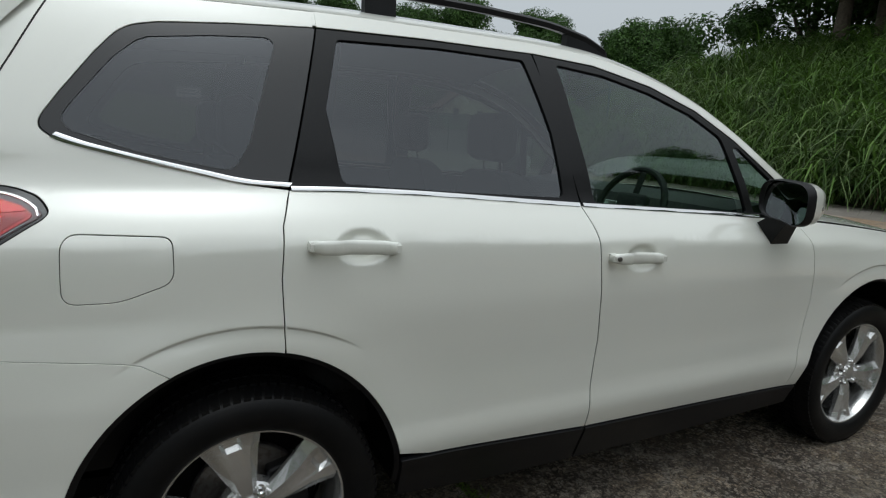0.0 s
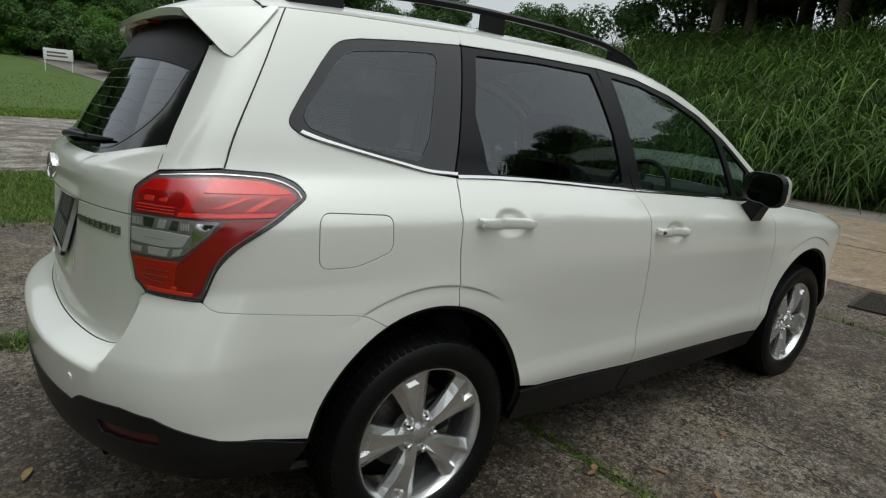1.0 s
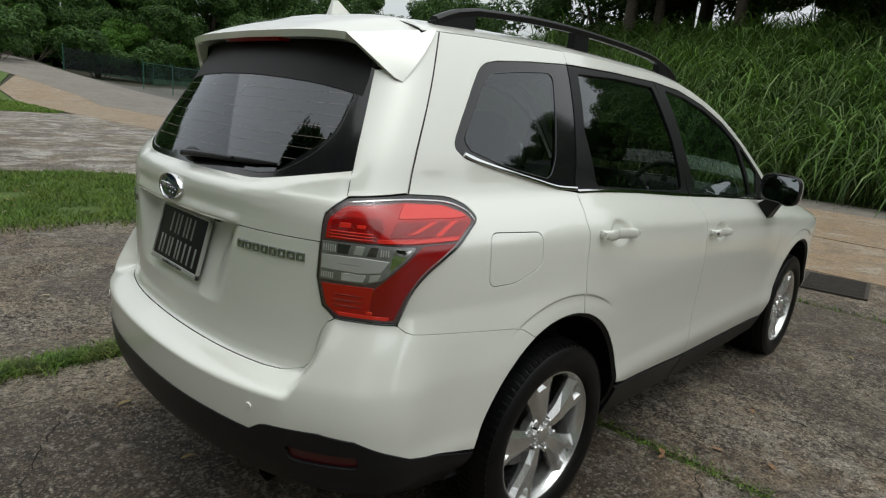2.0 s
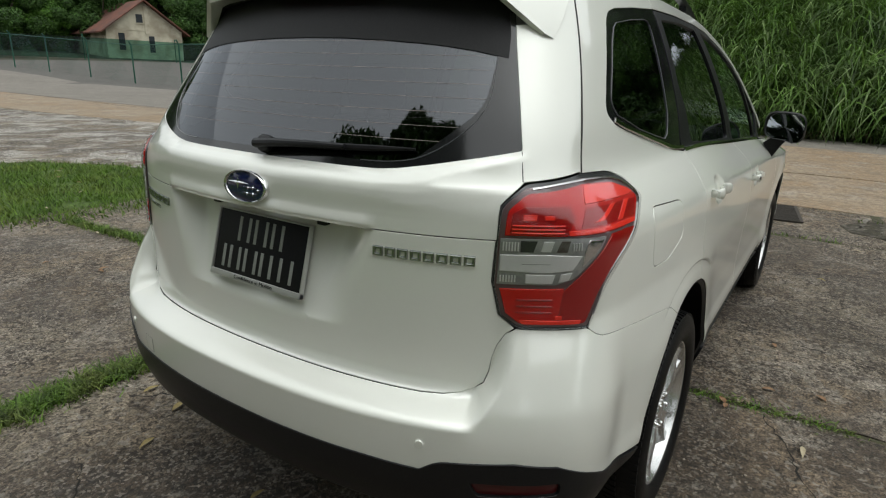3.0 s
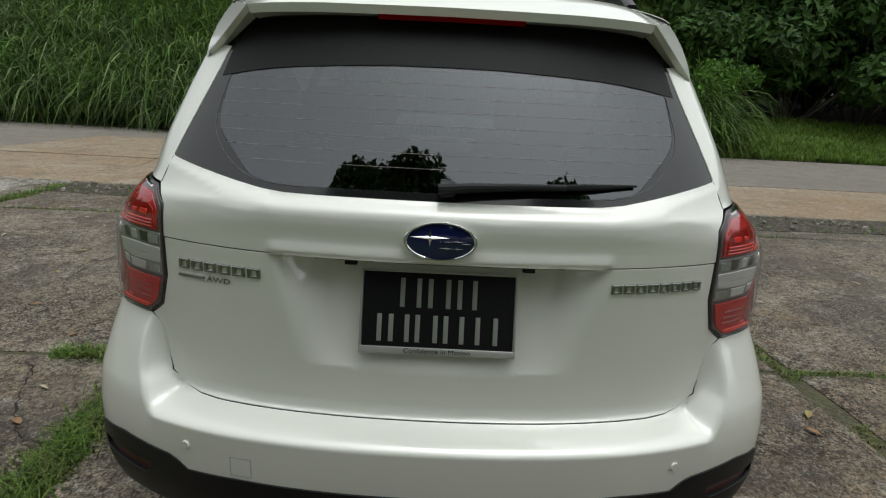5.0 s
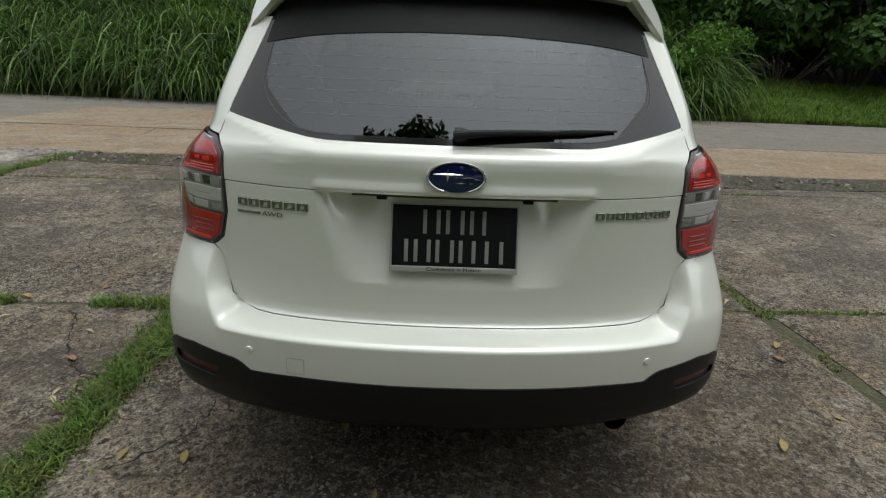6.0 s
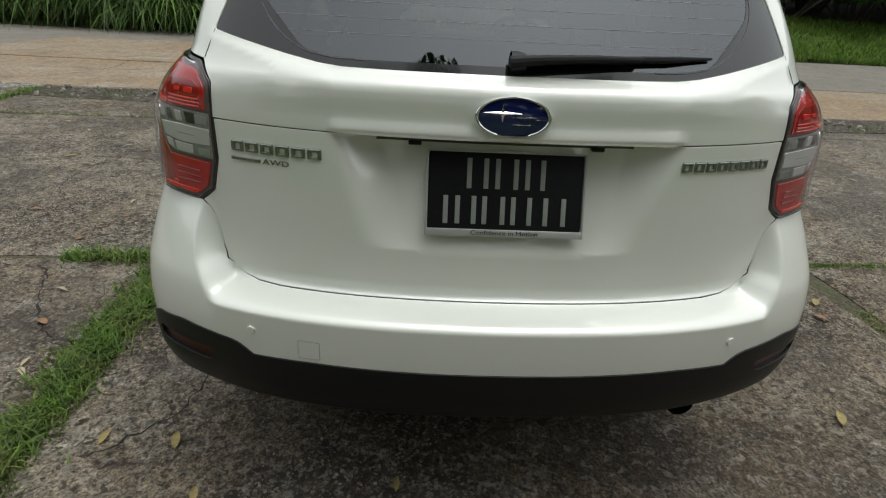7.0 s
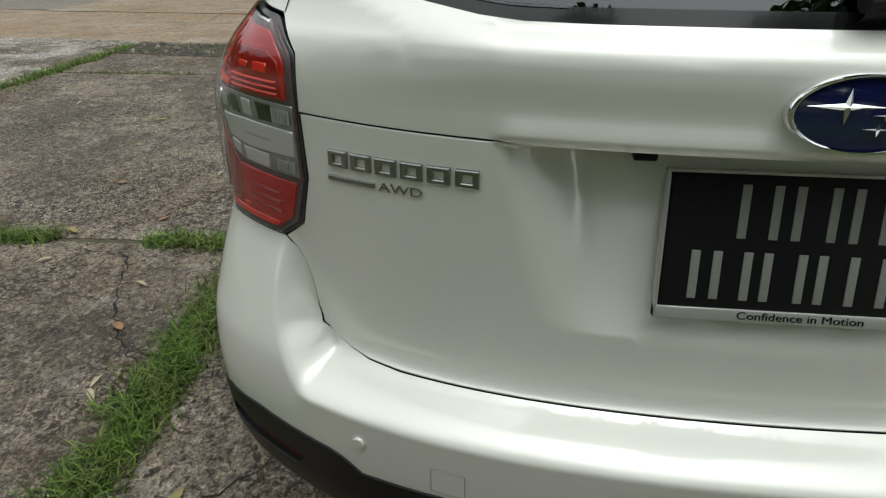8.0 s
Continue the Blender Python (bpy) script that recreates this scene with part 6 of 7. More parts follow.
for leafy, share in ((PALECANE, 0.35), (JOINTBLADE, 0.3), (BLADE, 0.35), (LAWNBLADE, 0.35), (CANE, 0.32), (DRYCANE, 0.3), (FOLIAGE, 0.25), (LIGHTFOLIAGE, 0.35)):
    # thin leaves let part of the light through
    nodes, links = leafy.node_tree.nodes, leafy.node_tree.links
    shader = nodes["Principled BSDF"]
    glow, both_ways = nodes.new("ShaderNodeBsdfTranslucent"), nodes.new("ShaderNodeMixShader")
    links.new(shader.inputs["Base Color"].links[0].from_socket, glow.inputs["Color"])
    both_ways.inputs[0].default_value = share
    links.new(shader.outputs[0], both_ways.inputs[1])
    links.new(glow.outputs[0], both_ways.inputs[2])
    links.new(both_ways.outputs[0], nodes["Material Output"].inputs["Surface"])
BARK = material("bark", (0.10, 0.08, 0.06), 0.9, dark=(0.05, 0.04, 0.03), grain=0.7, scale=12, bump=0.02, bump_scale=14)


def terrain(x, y):
    """Height of the land: level yard and road, a bank beyond the road, rising ground far off."""
    x, y = np.asarray(x, float), np.asarray(y, float)
    b = np.clip(x - 15.3 - 0.25 * np.sin(y * 0.7), 0, 30)
    bank = (0.75 * b * np.exp(-b / 22)) * step(20.5, 16.5, y) * (0.38 + 0.62 * step(-11.0, -7.5, y))
    far = (0.05 + 0.04 * step(18, 11, x)) * np.clip(y - 36, 0, 80) + 0.03 * np.clip(-60 - y, 0, 80)
    return -0.035 + bank + far


xs = np.concatenate([np.arange(-90, -12, 6.0), np.arange(-12, 30, 0.75), np.arange(30, 150, 6.0)])
ys = np.concatenate([np.arange(-110, -30, 5.0), np.arange(-30, 30, 1.0), np.arange(30, 70, 2.0), np.arange(70, 180, 5.0)])
GX, GY = np.meshgrid(xs, ys)
GZ = terrain(GX, GY) - 0.04
cols = len(xs)
faces = [(j * cols + i, j * cols + i + 1, (j + 1) * cols + i + 1, (j + 1) * cols + i) for j in range(len(ys) - 1) for i in range(cols - 1)]
tagged(finish("ground", np.stack([GX.ravel(), GY.ravel(), GZ.ravel()], 1), faces, SOIL), "dark soil and low green growth", "ground", kind="structure")


def sheet(name, outline, z, mat, label, category, lift=0.004, gap=0.6):
    """A flat piece of ground with an uneven outline, following the land."""
    where = lambda a, b, out=0.0: np.stack([a, b, np.maximum(terrain(a, b) + 0.035, 0) + z + out], -1)
    pts = smooth_outline(outline, gap)
    rough = [(p.x + 0.06 * noise.noise(Vector((p.x * 1.3, p.y * 1.3, 3.0))), p.y + 0.06 * noise.noise(Vector((p.x * 1.3, p.y * 1.3, 8.0)))) for p in pts]
    return tagged(panel(name, rough, where, mat, None, gap=gap, shut=0.0, depth=0.03), label, category, kind="structure")


sheet("old_yard", [(-14, 8.9), (-2, 8.95), (1.0, 8.6), (1.9, 8.0), (2.45, 7.2), (2.75, 5.3), (2.2, 4.75), (3.2, 4.9), (5.95, 4.95), (6.2, 12), (5.5, 18), (5.2, 25.4), (0, 25.6), (-14, 25.2)], -0.004, OLDCONC, "broken pale old concrete yard", "yard")
sheet("apron", [(5.93, -40), (5.93, -6), (5.95, 5), (6.2, 12), (5.6, 18), (5.2, 25.5), (5.1, 33), (5.25, 41.2), (7.6, 49.4), (8.2, 49), (9.1, 40), (9.0, 20), (8.9, 6), (9.0, -10), (9.1, -40)], -0.008, APRON, "orange earth-stained concrete apron beside the road", "apron")
sheet("road", [(9.0, -60), (8.95, -10), (8.85, 6), (8.95, 20), (9.1, 40), (7.6, 50), (5.2, 62), (3.0, 75), (-2, 90), (-10, 105), (-6, 112), (3, 95), (9.5, 75), (12.5, 60), (15, 49), (16.5, 41), (16.2, 25), (15.3, 18), (15.1, 6), (15.0, -10), (15.1, -60)], 0.0, ASPHALT, "worn grey asphalt road", "road", gap=0.9)
LOT = rough_ground("worn_lot", ((0.115, 0.108, 0.098), (0.090, 0.084, 0.076), (0.065, 0.060, 0.054), (0.15, 0.14, 0.125), (0.05, 0.046, 0.042)), 30, 0.4, bump=0.003)
sheet("car_park", [(14.2, 21.2), (14.6, 26), (15.0, 40), (13.8, 50), (12.4, 56), (27, 60), (60, 64), (60, 24), (30, 21)], -0.006, LOT, "grey asphalt lot behind the fence", "car park", gap=1.5)
sheet("concrete_patch", [(8.7, -2.05), (9.57, -2.15), (11.0, -2.2), (12.57, -2.31), (12.9, 0), (12.7, 4), (12.3, 8.2), (8.7, 8.4)], 0.004, APRON, "tan concrete patch in the road", "road", gap=0.6)
lawn_far = sheet("lawn", [(-30, 25.2), (0, 25.1), (4.5, 25.5), (4.95, 33), (5.15, 41.2), (7.4, 50.2), (5.0, 62), (2.8, 75), (-2.2, 90), (-12, 105), (-40, 100)], 0.0, TURF, "green mown lawn rising from the yard", "lawn", gap=1.5)
lawn_near = sheet("verge", [(-14, 4.45), (-2, 4.35), (0.1, 4.55), (1.1, 4.35), (1.8, 4.6), (2.4, 4.6), (3.0, 5.3), (2.8, 7.3), (2.2, 8.3), (1.2, 8.9), (-2, 9.2), (-14, 9.2)], -0.012, TURF, "green grass verge between slabs", "grass verge", gap=0.35)

sheet("mound_turf", [(15.35, -30), (15.35, -9.2), (16.4, -8.6), (19.0, -9.0), (19.6, -14), (19.8, -30)], 0.012, TURF, "green turf on the roadside mound", "lawn", gap=0.7)
sheet("back_lawn", [(-34, -30), (-2.1, -30), (-2.35, -16), (-2.5, -6), (-2.75, 0), (-2.85, 4.36), (-14, 4.42), (-34, 4.5)], -0.014, TURF, "green lawn behind the concrete slabs", "lawn", gap=1.2)


def blades(name, base_pts, height, width, lean, mat, label, category, seed, segs=2, droop=0.3, parent=None):
    """Many grass blades as one piece of stuff: points, heights and widths in metres."""
    rng = np.random.default_rng(seed)
    n = len(base_pts)
    h = height[0] + (height[1] - height[0]) * rng.random(n)
    w = width * (0.6 + 0.8 * rng.random(n))
    a = rng.random(n) * math.tau
    ln = lean * (0.3 + rng.random(n))
    tw = a + math.pi / 2 + rng.normal(0, 0.4, n)
    side = np.stack([np.cos(tw), np.sin(tw), np.zeros(n)], 1)
    out = np.stack([np.cos(a), np.sin(a), np.zeros(n)], 1)
    verts = np.zeros((n, 2 * segs + 1, 3))
    for k in range(segs + 1):
        t = k / segs
        p = base_pts + out * (ln * h * t ** 1.6)[:, None]
        p[:, 2] += h * (t - droop * t ** 2.4)
        half = (w * (1 - 0.85 * t) / 2)[:, None]
        if k < segs:
            verts[:, 2 * k], verts[:, 2 * k + 1] = p - side * half, p + side * half
        else:
            verts[:, 2 * k] = p
    m = 2 * segs + 1
    faces = []
    for i in range(n):
        o = i * m
        for k in range(segs - 1):
            faces.append((o + 2 * k, o + 2 * k + 1, o + 2 * k + 3, o + 2 * k + 2))
        faces.append((o + 2 * segs - 2, o + 2 * segs - 1, o + 2 * segs))
    me = bpy.data.meshes.new(name)
    me.from_pydata(verts.reshape(-1, 3).tolist(), [], faces)
    me.materials.append(mat)
    me.polygons.foreach_set("use_smooth", [True] * len(me.polygons))
    ob = new(name, me)
    return tagged(ob, label, category, kind="stuff")


rng = np.random.default_rng(4)


def patchy(pts, scale, cut, seed):
    """Keeps the points where a slow noise is high, so that growth is uneven."""
    k = np.array([noise.noise(Vector((p[0] * scale, p[1] * scale, seed))) for p in pts])
    return pts[k > cut]


# joints between the slabs: lines of constant x (across) and of constant y (along)
ACROSS = lambda i: (lambda y: 0.82 - 0.045 * y + 3.47 * i)
ALONG = lambda j: (lambda x: {0: 1.40, -1: -1.99 + 0.045 * x, 1: 4.80 + 0.02 * x}.get(j, 1.4 + 3.42 * j))
HALF_JOINT = {("y", 0): 0.05, ("x", 0): 0.015, ("y", -1): 0.045, ("x", 1): 0.02, ("y", 1): 0.05}


def corner(i, j):
    """Where two joints cross."""
    x, y = 0.8 + 3.47 * i, 1.4 + 3.42 * j
    for _ in range(6):
        x, y = ACROSS(i)(y), ALONG(j)(x)
    return x, y


JOINTSOIL = rough_ground("mossy_joint_soil", ((0.095, 0.082, 0.048), (0.070, 0.085, 0.030), (0.050, 0.045, 0.026), (0.13, 0.115, 0.08), (0.035, 0.030, 0.020)), 60, 0.5, bump=0.01)
pave = tagged(finish("pavement", [(-3.4, -16, -0.011), (5.93, -16, -0.011), (5.93, 4.9, -0.011), (-3.4, 4.9, -0.011)], [(0, 1, 2, 3)], JOINTSOIL), "cracked weathered concrete slabs with grassy joints", "pavement", kind="structure")


def slab(i, j, seed):
    """One concrete slab between joints i, i+1 across and j, j+1 along."""
    r = random.Random(seed)
    gx0, gx1 = HALF_JOINT.get(("x", i), 0.014), HALF_JOINT.get(("x", i + 1), 0.014)
    gy0, gy1 = HALF_JOINT.get(("y", j), 0.016), HALF_JOINT.get(("y", j + 1), 0.016)
    c = [corner(i, j), corner(i + 1, j), corner(i + 1, j + 1), corner(i, j + 1)]
    if i == 1:
        c[1], c[2] = (5.93, c[1][1]), (5.93, c[2][1])
    n = 34
    tilt = (r.uniform(-0.0015, 0.0015), r.uniform(-0.0015, 0.0015), r.uniform(-0.003, 0.002))
    V, F = [], []
    for b in range(n + 1):
        for a in range(n + 1):
            u, v = a / n, b / n
            p0, p1 = Vector(c[0]).lerp(Vector(c[1]), u), Vector(c[3]).lerp(Vector(c[2]), u)
            p = p0.lerp(p1, v)
            edge = min(a, n - a, b, n - b)
            if edge == 0:
                j1 = 0.022 * noise.noise(Vector((p.x * 2.5, p.y * 2.5, seed * 1.7))) + 0.012 * noise.noise(Vector((p.x * 9, p.y * 9, 5.0)))
                if a == 0:
                    p.x += gx0 + abs(j1)
                if a == n:
                    p.x -= gx1 + abs(j1)
                if b == 0:
                    p.y += gy0 + abs(j1)
                if b == n:
                    p.y -= gy1 + abs(j1)
            z = tilt[0] * (p.x - c[0][0]) + tilt[1] * (p.y - c[0][1]) + tilt[2] + 0.003 * noise.noise(Vector((p.x * 0.9, p.y * 0.9, 1.0))) + 0.0012 * noise.noise(Vector((p.x * 5, p.y * 5, 2.0)))
            if edge == 0:
                z -= 0.007
            V.append((p.x, p.y, min(z, 0.0)))
    for b in range(n):
        for a in range(n):
            o = b * (n + 1) + a
            F.append((o, o + 1, o + n + 2, o + n + 1))
    ring = [a for a in range(n + 1)] + [b * (n + 1) + n for b in range(1, n + 1)] + [n * (n + 1) + a for a in range(n - 1, -1, -1)] + [b * (n + 1) for b in range(n - 1, 0, -1)]
    low = {}
    for k in ring:
        low[k] = len(V)
        V.append((V[k][0], V[k][1], -0.05))
    for k, q in zip(ring, ring[1:] + ring[:1]):
        F.append((q, k, low[k], low[q]))
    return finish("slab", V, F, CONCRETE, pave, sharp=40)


for i in range(-1, 2):
    for j in range(-5, 1):
        slab(i, j, 10 * i + j)


RUBBLE = rough_ground("crumbled_concrete", ((0.075, 0.060, 0.045), (0.050, 0.045, 0.026), (0.030, 0.025, 0.018), (0.20, 0.18, 0.15), (0.025, 0.020, 0.016)), 24, 0.7, bump=0.02)
sheet("crumbled_edge", [(4.95, -14), (5.0, -6), (4.75, -3.2), (4.62, -2.0), (4.85, -1.45), (5.15, -1.35), (5.5, -1.6), (5.75, -3.0), (5.8, -6), (5.85, -14)], 0.004, RUBBLE, "crumbled concrete edge with soil and small stones", "ground", gap=0.25)
sheet("crumbled_edge", [(5.05, 4.9), (5.0, 3.2), (5.1, 1.6), (5.25, 0.4), (5.6, 0.3), (5.75, 2.0), (5.8, 4.9)], 0.004, RUBBLE, "crumbled concrete edge with soil and small stones", "ground", gap=0.25)


# cracks that run over the slabs
def crack(pts, width, seed):
    r = random.Random(seed)
    line = smooth_line(pts, 0.03)
    V, F = [], []
    for k, p in enumerate(line):
        t = line[min(k + 1, len(line) - 1)] - line[max(k - 1, 0)]
        t = t / (np.hypot(*t) + 1e-9)
        w = width * (0.30 + r.random() ** 2) * 0.34
        jx, jy = r.uniform(-0.013, 0.013), r.uniform(-0.013, 0.013)
        V += [(p[0] + jx - t[1] * w, p[1] + jy + t[0] * w, 0.0022), (p[0] + jx + t[1] * w, p[1] + jy - t[0] * w, 0.0022)]
        if k:
            F.append((2 * k - 2, 2 * k - 1, 2 * k + 1, 2 * k))
    return finish("crack", V, F, CRACK, pave, "dark hairline crack", smooth=False)


for n_, (pts, w) in enumerate([([(1.55, -0.9), (1.70, -1.25), (1.62, -1.6), (1.85, -2.0)], 0.014), ([(1.9, -0.9), (1.95, -1.4), (2.1, -2.2)], 0.012), ([(0.80, -1.12), (0.62, -1.22), (0.45, -1.28), (0.1, -1.5)], 0.012),
                             
                              ([(3.0, -1.0), (3.3, -1.5), (3.1, -1.9)], 0.012), ([(-1.0, 0.9), (-1.3, 0.3), (-1.2, -0.6)], 0.010), ([(2.3, 1.6), (2.6, 2.6), (2.3, 3.4), (2.6, 4.6)], 0.015), ([(1.3, 2.2), (1.9, 2.6), (2.6, 2.6)], 0.012),
                              ([(13.2, -2.4), (12.57, -2.31), (11.0, -2.2), (9.57, -2.15), (8.9, -2.28), (8.0, -2.21), (7.4, -2.4), (6.94, -2.32), (6.44, -2.4), (5.9, -2.9)], 0.05), ([(5.9, -1.05), (5.72, -1.19), (5.69, -1.49), (5.43, -1.77), (5.3, -2.2)], 0.035),
                              ([(8.95, 26), (8.7, 20), (8.55, 18.2), (8.66, 16.5), (8.62, 15.25), (8.4, 13), (8.25, 11.44), (8.4, 8.5)], 0.07), ([(6.1, 6.2), (6.6, 5.4), (7.6, 5.0), (8.8, 5.2)], 0.03),
                              ([(-0.23, 0.92), (-0.41, 0.94), (-0.58, 1.05), (-0.68, 1.16)], 0.014), ([(-0.19, 1.09), (-0.05, 1.15), (0.1, 1.08)], 0.008), ([(0.62, 2.2), (0.58, 1.99), (0.3, 1.84), (0.03, 1.67), (-0.16, 1.46)], 0.016)]):
    crack(pts, w, n_)

# grass in the joints, on the verge and on the lawn
pts = []
for (kind, k, lo, hi, count, wide) in (("y", 0, -2.2, 0.76, 12000, 0.055), ("x", 0, 1.45, 4.4, 5600, 0.042), ("y", 1, 2.9, 5.6, 3000, 0.07),
                                       ("x", 1, -4.5, 5.0, 900, 0.02), ("y", 0, 0.9, 4.2, 200, 0.02), ("y", 0, -2.9, -2.2, 1500, 0.07)):
    t = lo + (hi - lo) * rng.random(count)
    off = rng.normal(0, wide, count)
    p = np.stack([ACROSS(k)(t) + off, t, np.full(count, -0.012)], 1) if kind == "x" else np.stack([t, np.array([ALONG(k)(v) for v in t]) + off, np.full(count, -0.012)], 1)
    pts.append(patchy(p, 1.6, -0.45 if (kind, k) == ("y", 0) else -0.22, 2.0 + k))
blades("joint_grass", np.concatenate(pts), (0.02, 0.085), 0.0085, 1.0, JOINTBLADE, "short green grass growing in the slab joints", "grass", 1, segs=3, droop=0.35)
t = -2.5 + 6.8 * rng.random(4200)
p = patchy(np.stack([t, -1.99 + 0.045 * t + rng.normal(0, 0.038, 4200), np.full(4200, -0.012)], 1), 1.8, -0.05, 1.0)
blades("joint_grass", p[:len(p) // 2], (0.012, 0.045), 0.008, 1.1, MOSSBLADE, "low brownish moss and grass in a worn joint", "grass", 6, segs=3, droop=0.5)
blades("joint_grass", p[len(p) // 2:], (0.012, 0.05), 0.0075, 1.1, JOINTBLADE, "short green grass in a worn joint", "grass", 7, segs=3, droop=0.5)
t = -4.2 + 3.8 * rng.random(2600)
p = patchy(np.stack([ACROSS(0)(t) + rng.normal(0, 0.03, 2600), t, np.full(2600, -0.012)], 1), 1.6, -0.3, 2.0)
blades("joint_grass", p, (0.012, 0.042), 0.0075, 1.1, JOINTBLADE, "thin worn grass in the narrow slab joint", "grass", 4, segs=3, droop=0.5)
c = 62000
p = np.stack([-9 + 11.7 * rng.random(c), 4.3 + 4.6 * rng.random(c), np.full(c, -0.012)], 1)
edge = [Vector(q) for q in ((-14, 4.42), (0.1, 4.5), (1.1, 4.3), (1.8, 4.55), (2.3, 4.7), (2.62, 5.3), (2.45, 7.1), (1.8, 7.95), (0.9, 8.55), (-14, 8.9))]
p = p[within(p[:, 0], p[:, 1], edge)]
p[:, :2] += rng.normal(0, 0.09, (len(p), 2))
p = patchy(p, 1.9, -0.42, 6.0)
blades("verge_grass", p, (0.035, 0.11), 0.013, 1.1, BLADE, "uneven green verge grass", "grass", 2, segs=2, droop=0.3)
c = 22000
p = np.stack([-2.9 - 8 * rng.random(c) ** 1.4, -9 + 13.2 * rng.random(c), np.full(c, -0.012)], 1)
blades("back_lawn_grass", p, (0.04, 0.13), 0.016, 1.0, BLADE, "uneven green lawn grass", "grass", 12, segs=2)
c = 14000
p = np.stack([-14 + 19 * rng.random(c), 26.2 + 30 * rng.random(c) ** 1.6, np.zeros(c)], 1)
p[:, 2] = terrain(p[:, 0], p[:, 1]) + 0.03
q = np.stack([-3 + 8 * rng.random(9000), 25.2 + 9 * rng.random(9000) ** 1.5, np.zeros(9000)], 1)
q = q[q[:, 0] < 4.6 + 0.04 * (q[:, 1] - 25)]
p = np.concatenate([p, q])
p[:, 2] = terrain(p[:, 0], p[:, 1]) + 0.03
blades("lawn_grass", p, (0.05, 0.14), 0.05, 0.9, LAWNBLADE, "short green lawn grass", "grass", 3, segs=2)

# ---- tall cane grass on the bank ----
def cane(name, count, x0, x1, y0, y1, length, seed, mat, label, per=26, wide=0.034):
    r = np.random.default_rng(seed)
    c = count // per
    cy = y0 + (y1 - y0) * r.random(c)
    cx = x0 + (x1 - x0) * r.random(c) ** 1.4 + 0.3 * np.sin(cy * 0.7)
    n = c * per
    bx, by = np.repeat(cx, per) + r.normal(0, 0.16, n), np.repeat(cy, per) + r.normal(0, 0.16, n)
    L = np.repeat(length[0] + (length[1] - length[0]) * r.random(c), per) * (0.55 + 0.6 * r.random(n))
    a = r.random(n) * math.tau
    a = np.repeat(r.random(c) * math.tau, per) + r.normal(0, 1.1, n)
    rise = np.repeat(r.random(c) * 0.6, per) * r.random(n)
    spread = 0.25 + 0.55 * r.random(n)
    segs = 5
    w = wide * (0.5 + 0.8 * r.random(n))
    z0 = terrain(bx, by) + rise
    verts = np.zeros((n, 2 * segs + 1, 3))
    tw = a + math.pi / 2 + r.normal(0, 0.5, n)
    side = np.stack([np.cos(tw), np.sin(tw), 0.2 * r.normal(0, 1, n)], 1)
    out = np.stack([np.cos(a), np.sin(a), np.zeros(n)], 1)
    droop = 0.45 + 0.6 * r.random(n)
    for k in range(segs + 1):
        t = k / segs
        p = np.stack([bx, by, z0], 1) + out * (L * spread * (t + 0.25 * t * t))[:, None]
        p[:, 2] += L * (t * (1.05 - 0.45 * spread) - droop * t ** 3)
        half = (w * (0.6 + 1.2 * t - 1.7 * t * t) / 2)[:, None]
        if k < segs:
            verts[:, 2 * k], verts[:, 2 * k + 1] = p - side * half, p + side * half
        else:
            verts[:, 2 * k] = p
    m = 2 * segs + 1
    faces = []
    for i in range(n):
        o = i * m
        for k in range(segs - 1):
            faces.append((o + 2 * k, o + 2 * k + 1, o + 2 * k + 3, o + 2 * k + 2))
        faces.append((o + 2 * segs - 2, o + 2 * segs - 1, o + 2 * segs))
    me = bpy.data.meshes.new(name)
    me.from_pydata(verts.reshape(-1, 3).tolist(), [], faces)
    me.materials.append(mat)
    me.polygons.foreach_set("use_smooth", [True] * len(me.polygons))
    return tagged(new(name, me), label, "tall grass", kind="stuff")


cane("cane_grass", 46000, 15.4, 26.0, -8.2, 18.2, (1.8, 3.3), 21, CANE, "tall arching green cane grass on the bank", wide=0.052)
cane("cane_grass", 9000, 15.5, 24.0, -8.0, 18.2, (1.6, 3.0), 25, PALECANE, "tall pale arching cane leaves on the bank", per=9, wide=0.058)
cane("cane_grass", 12000, 15.3, 17.6, -8.0, 18.4, (1.0, 1.9), 24, CANE, "tall arching green cane grass on the bank", per=34, wide=0.036)
cane("cane_grass", 5200, 15.25, 16.6, -8.4, 19.0, (0.7, 1.4), 23, DRYCANE, "dry straw-coloured cane leaves at the foot of the bank", wide=0.034)
c = 26000
p = np.stack([15.2 + 4.6 * rng.random(c) ** 1.3, -30 + 22.5 * rng.random(c), np.zeros(c)], 1)
p[:, 2] = terrain(p[:, 0], p[:, 1])
blades("low_bank_grass", patchy(p, 0.9, -0.5, 3.0), (0.14, 0.38), 0.032, 0.8, LAWNBLADE, "soft low green grass on the roadside mound", "grass", 15, segs=3, droop=0.35)
c = 9000
p = np.stack([15.2 + 1.2 * rng.random(c) ** 1.5, -34 + 53 * rng.random(c), np.zeros(c)], 1)
p[:, 2] = terrain(p[:, 0], p[:, 1])
blades("roadside_grass", p, (0.08, 0.3), 0.02, 0.9, BLADE, "low green roadside grass", "grass", 5, segs=3)


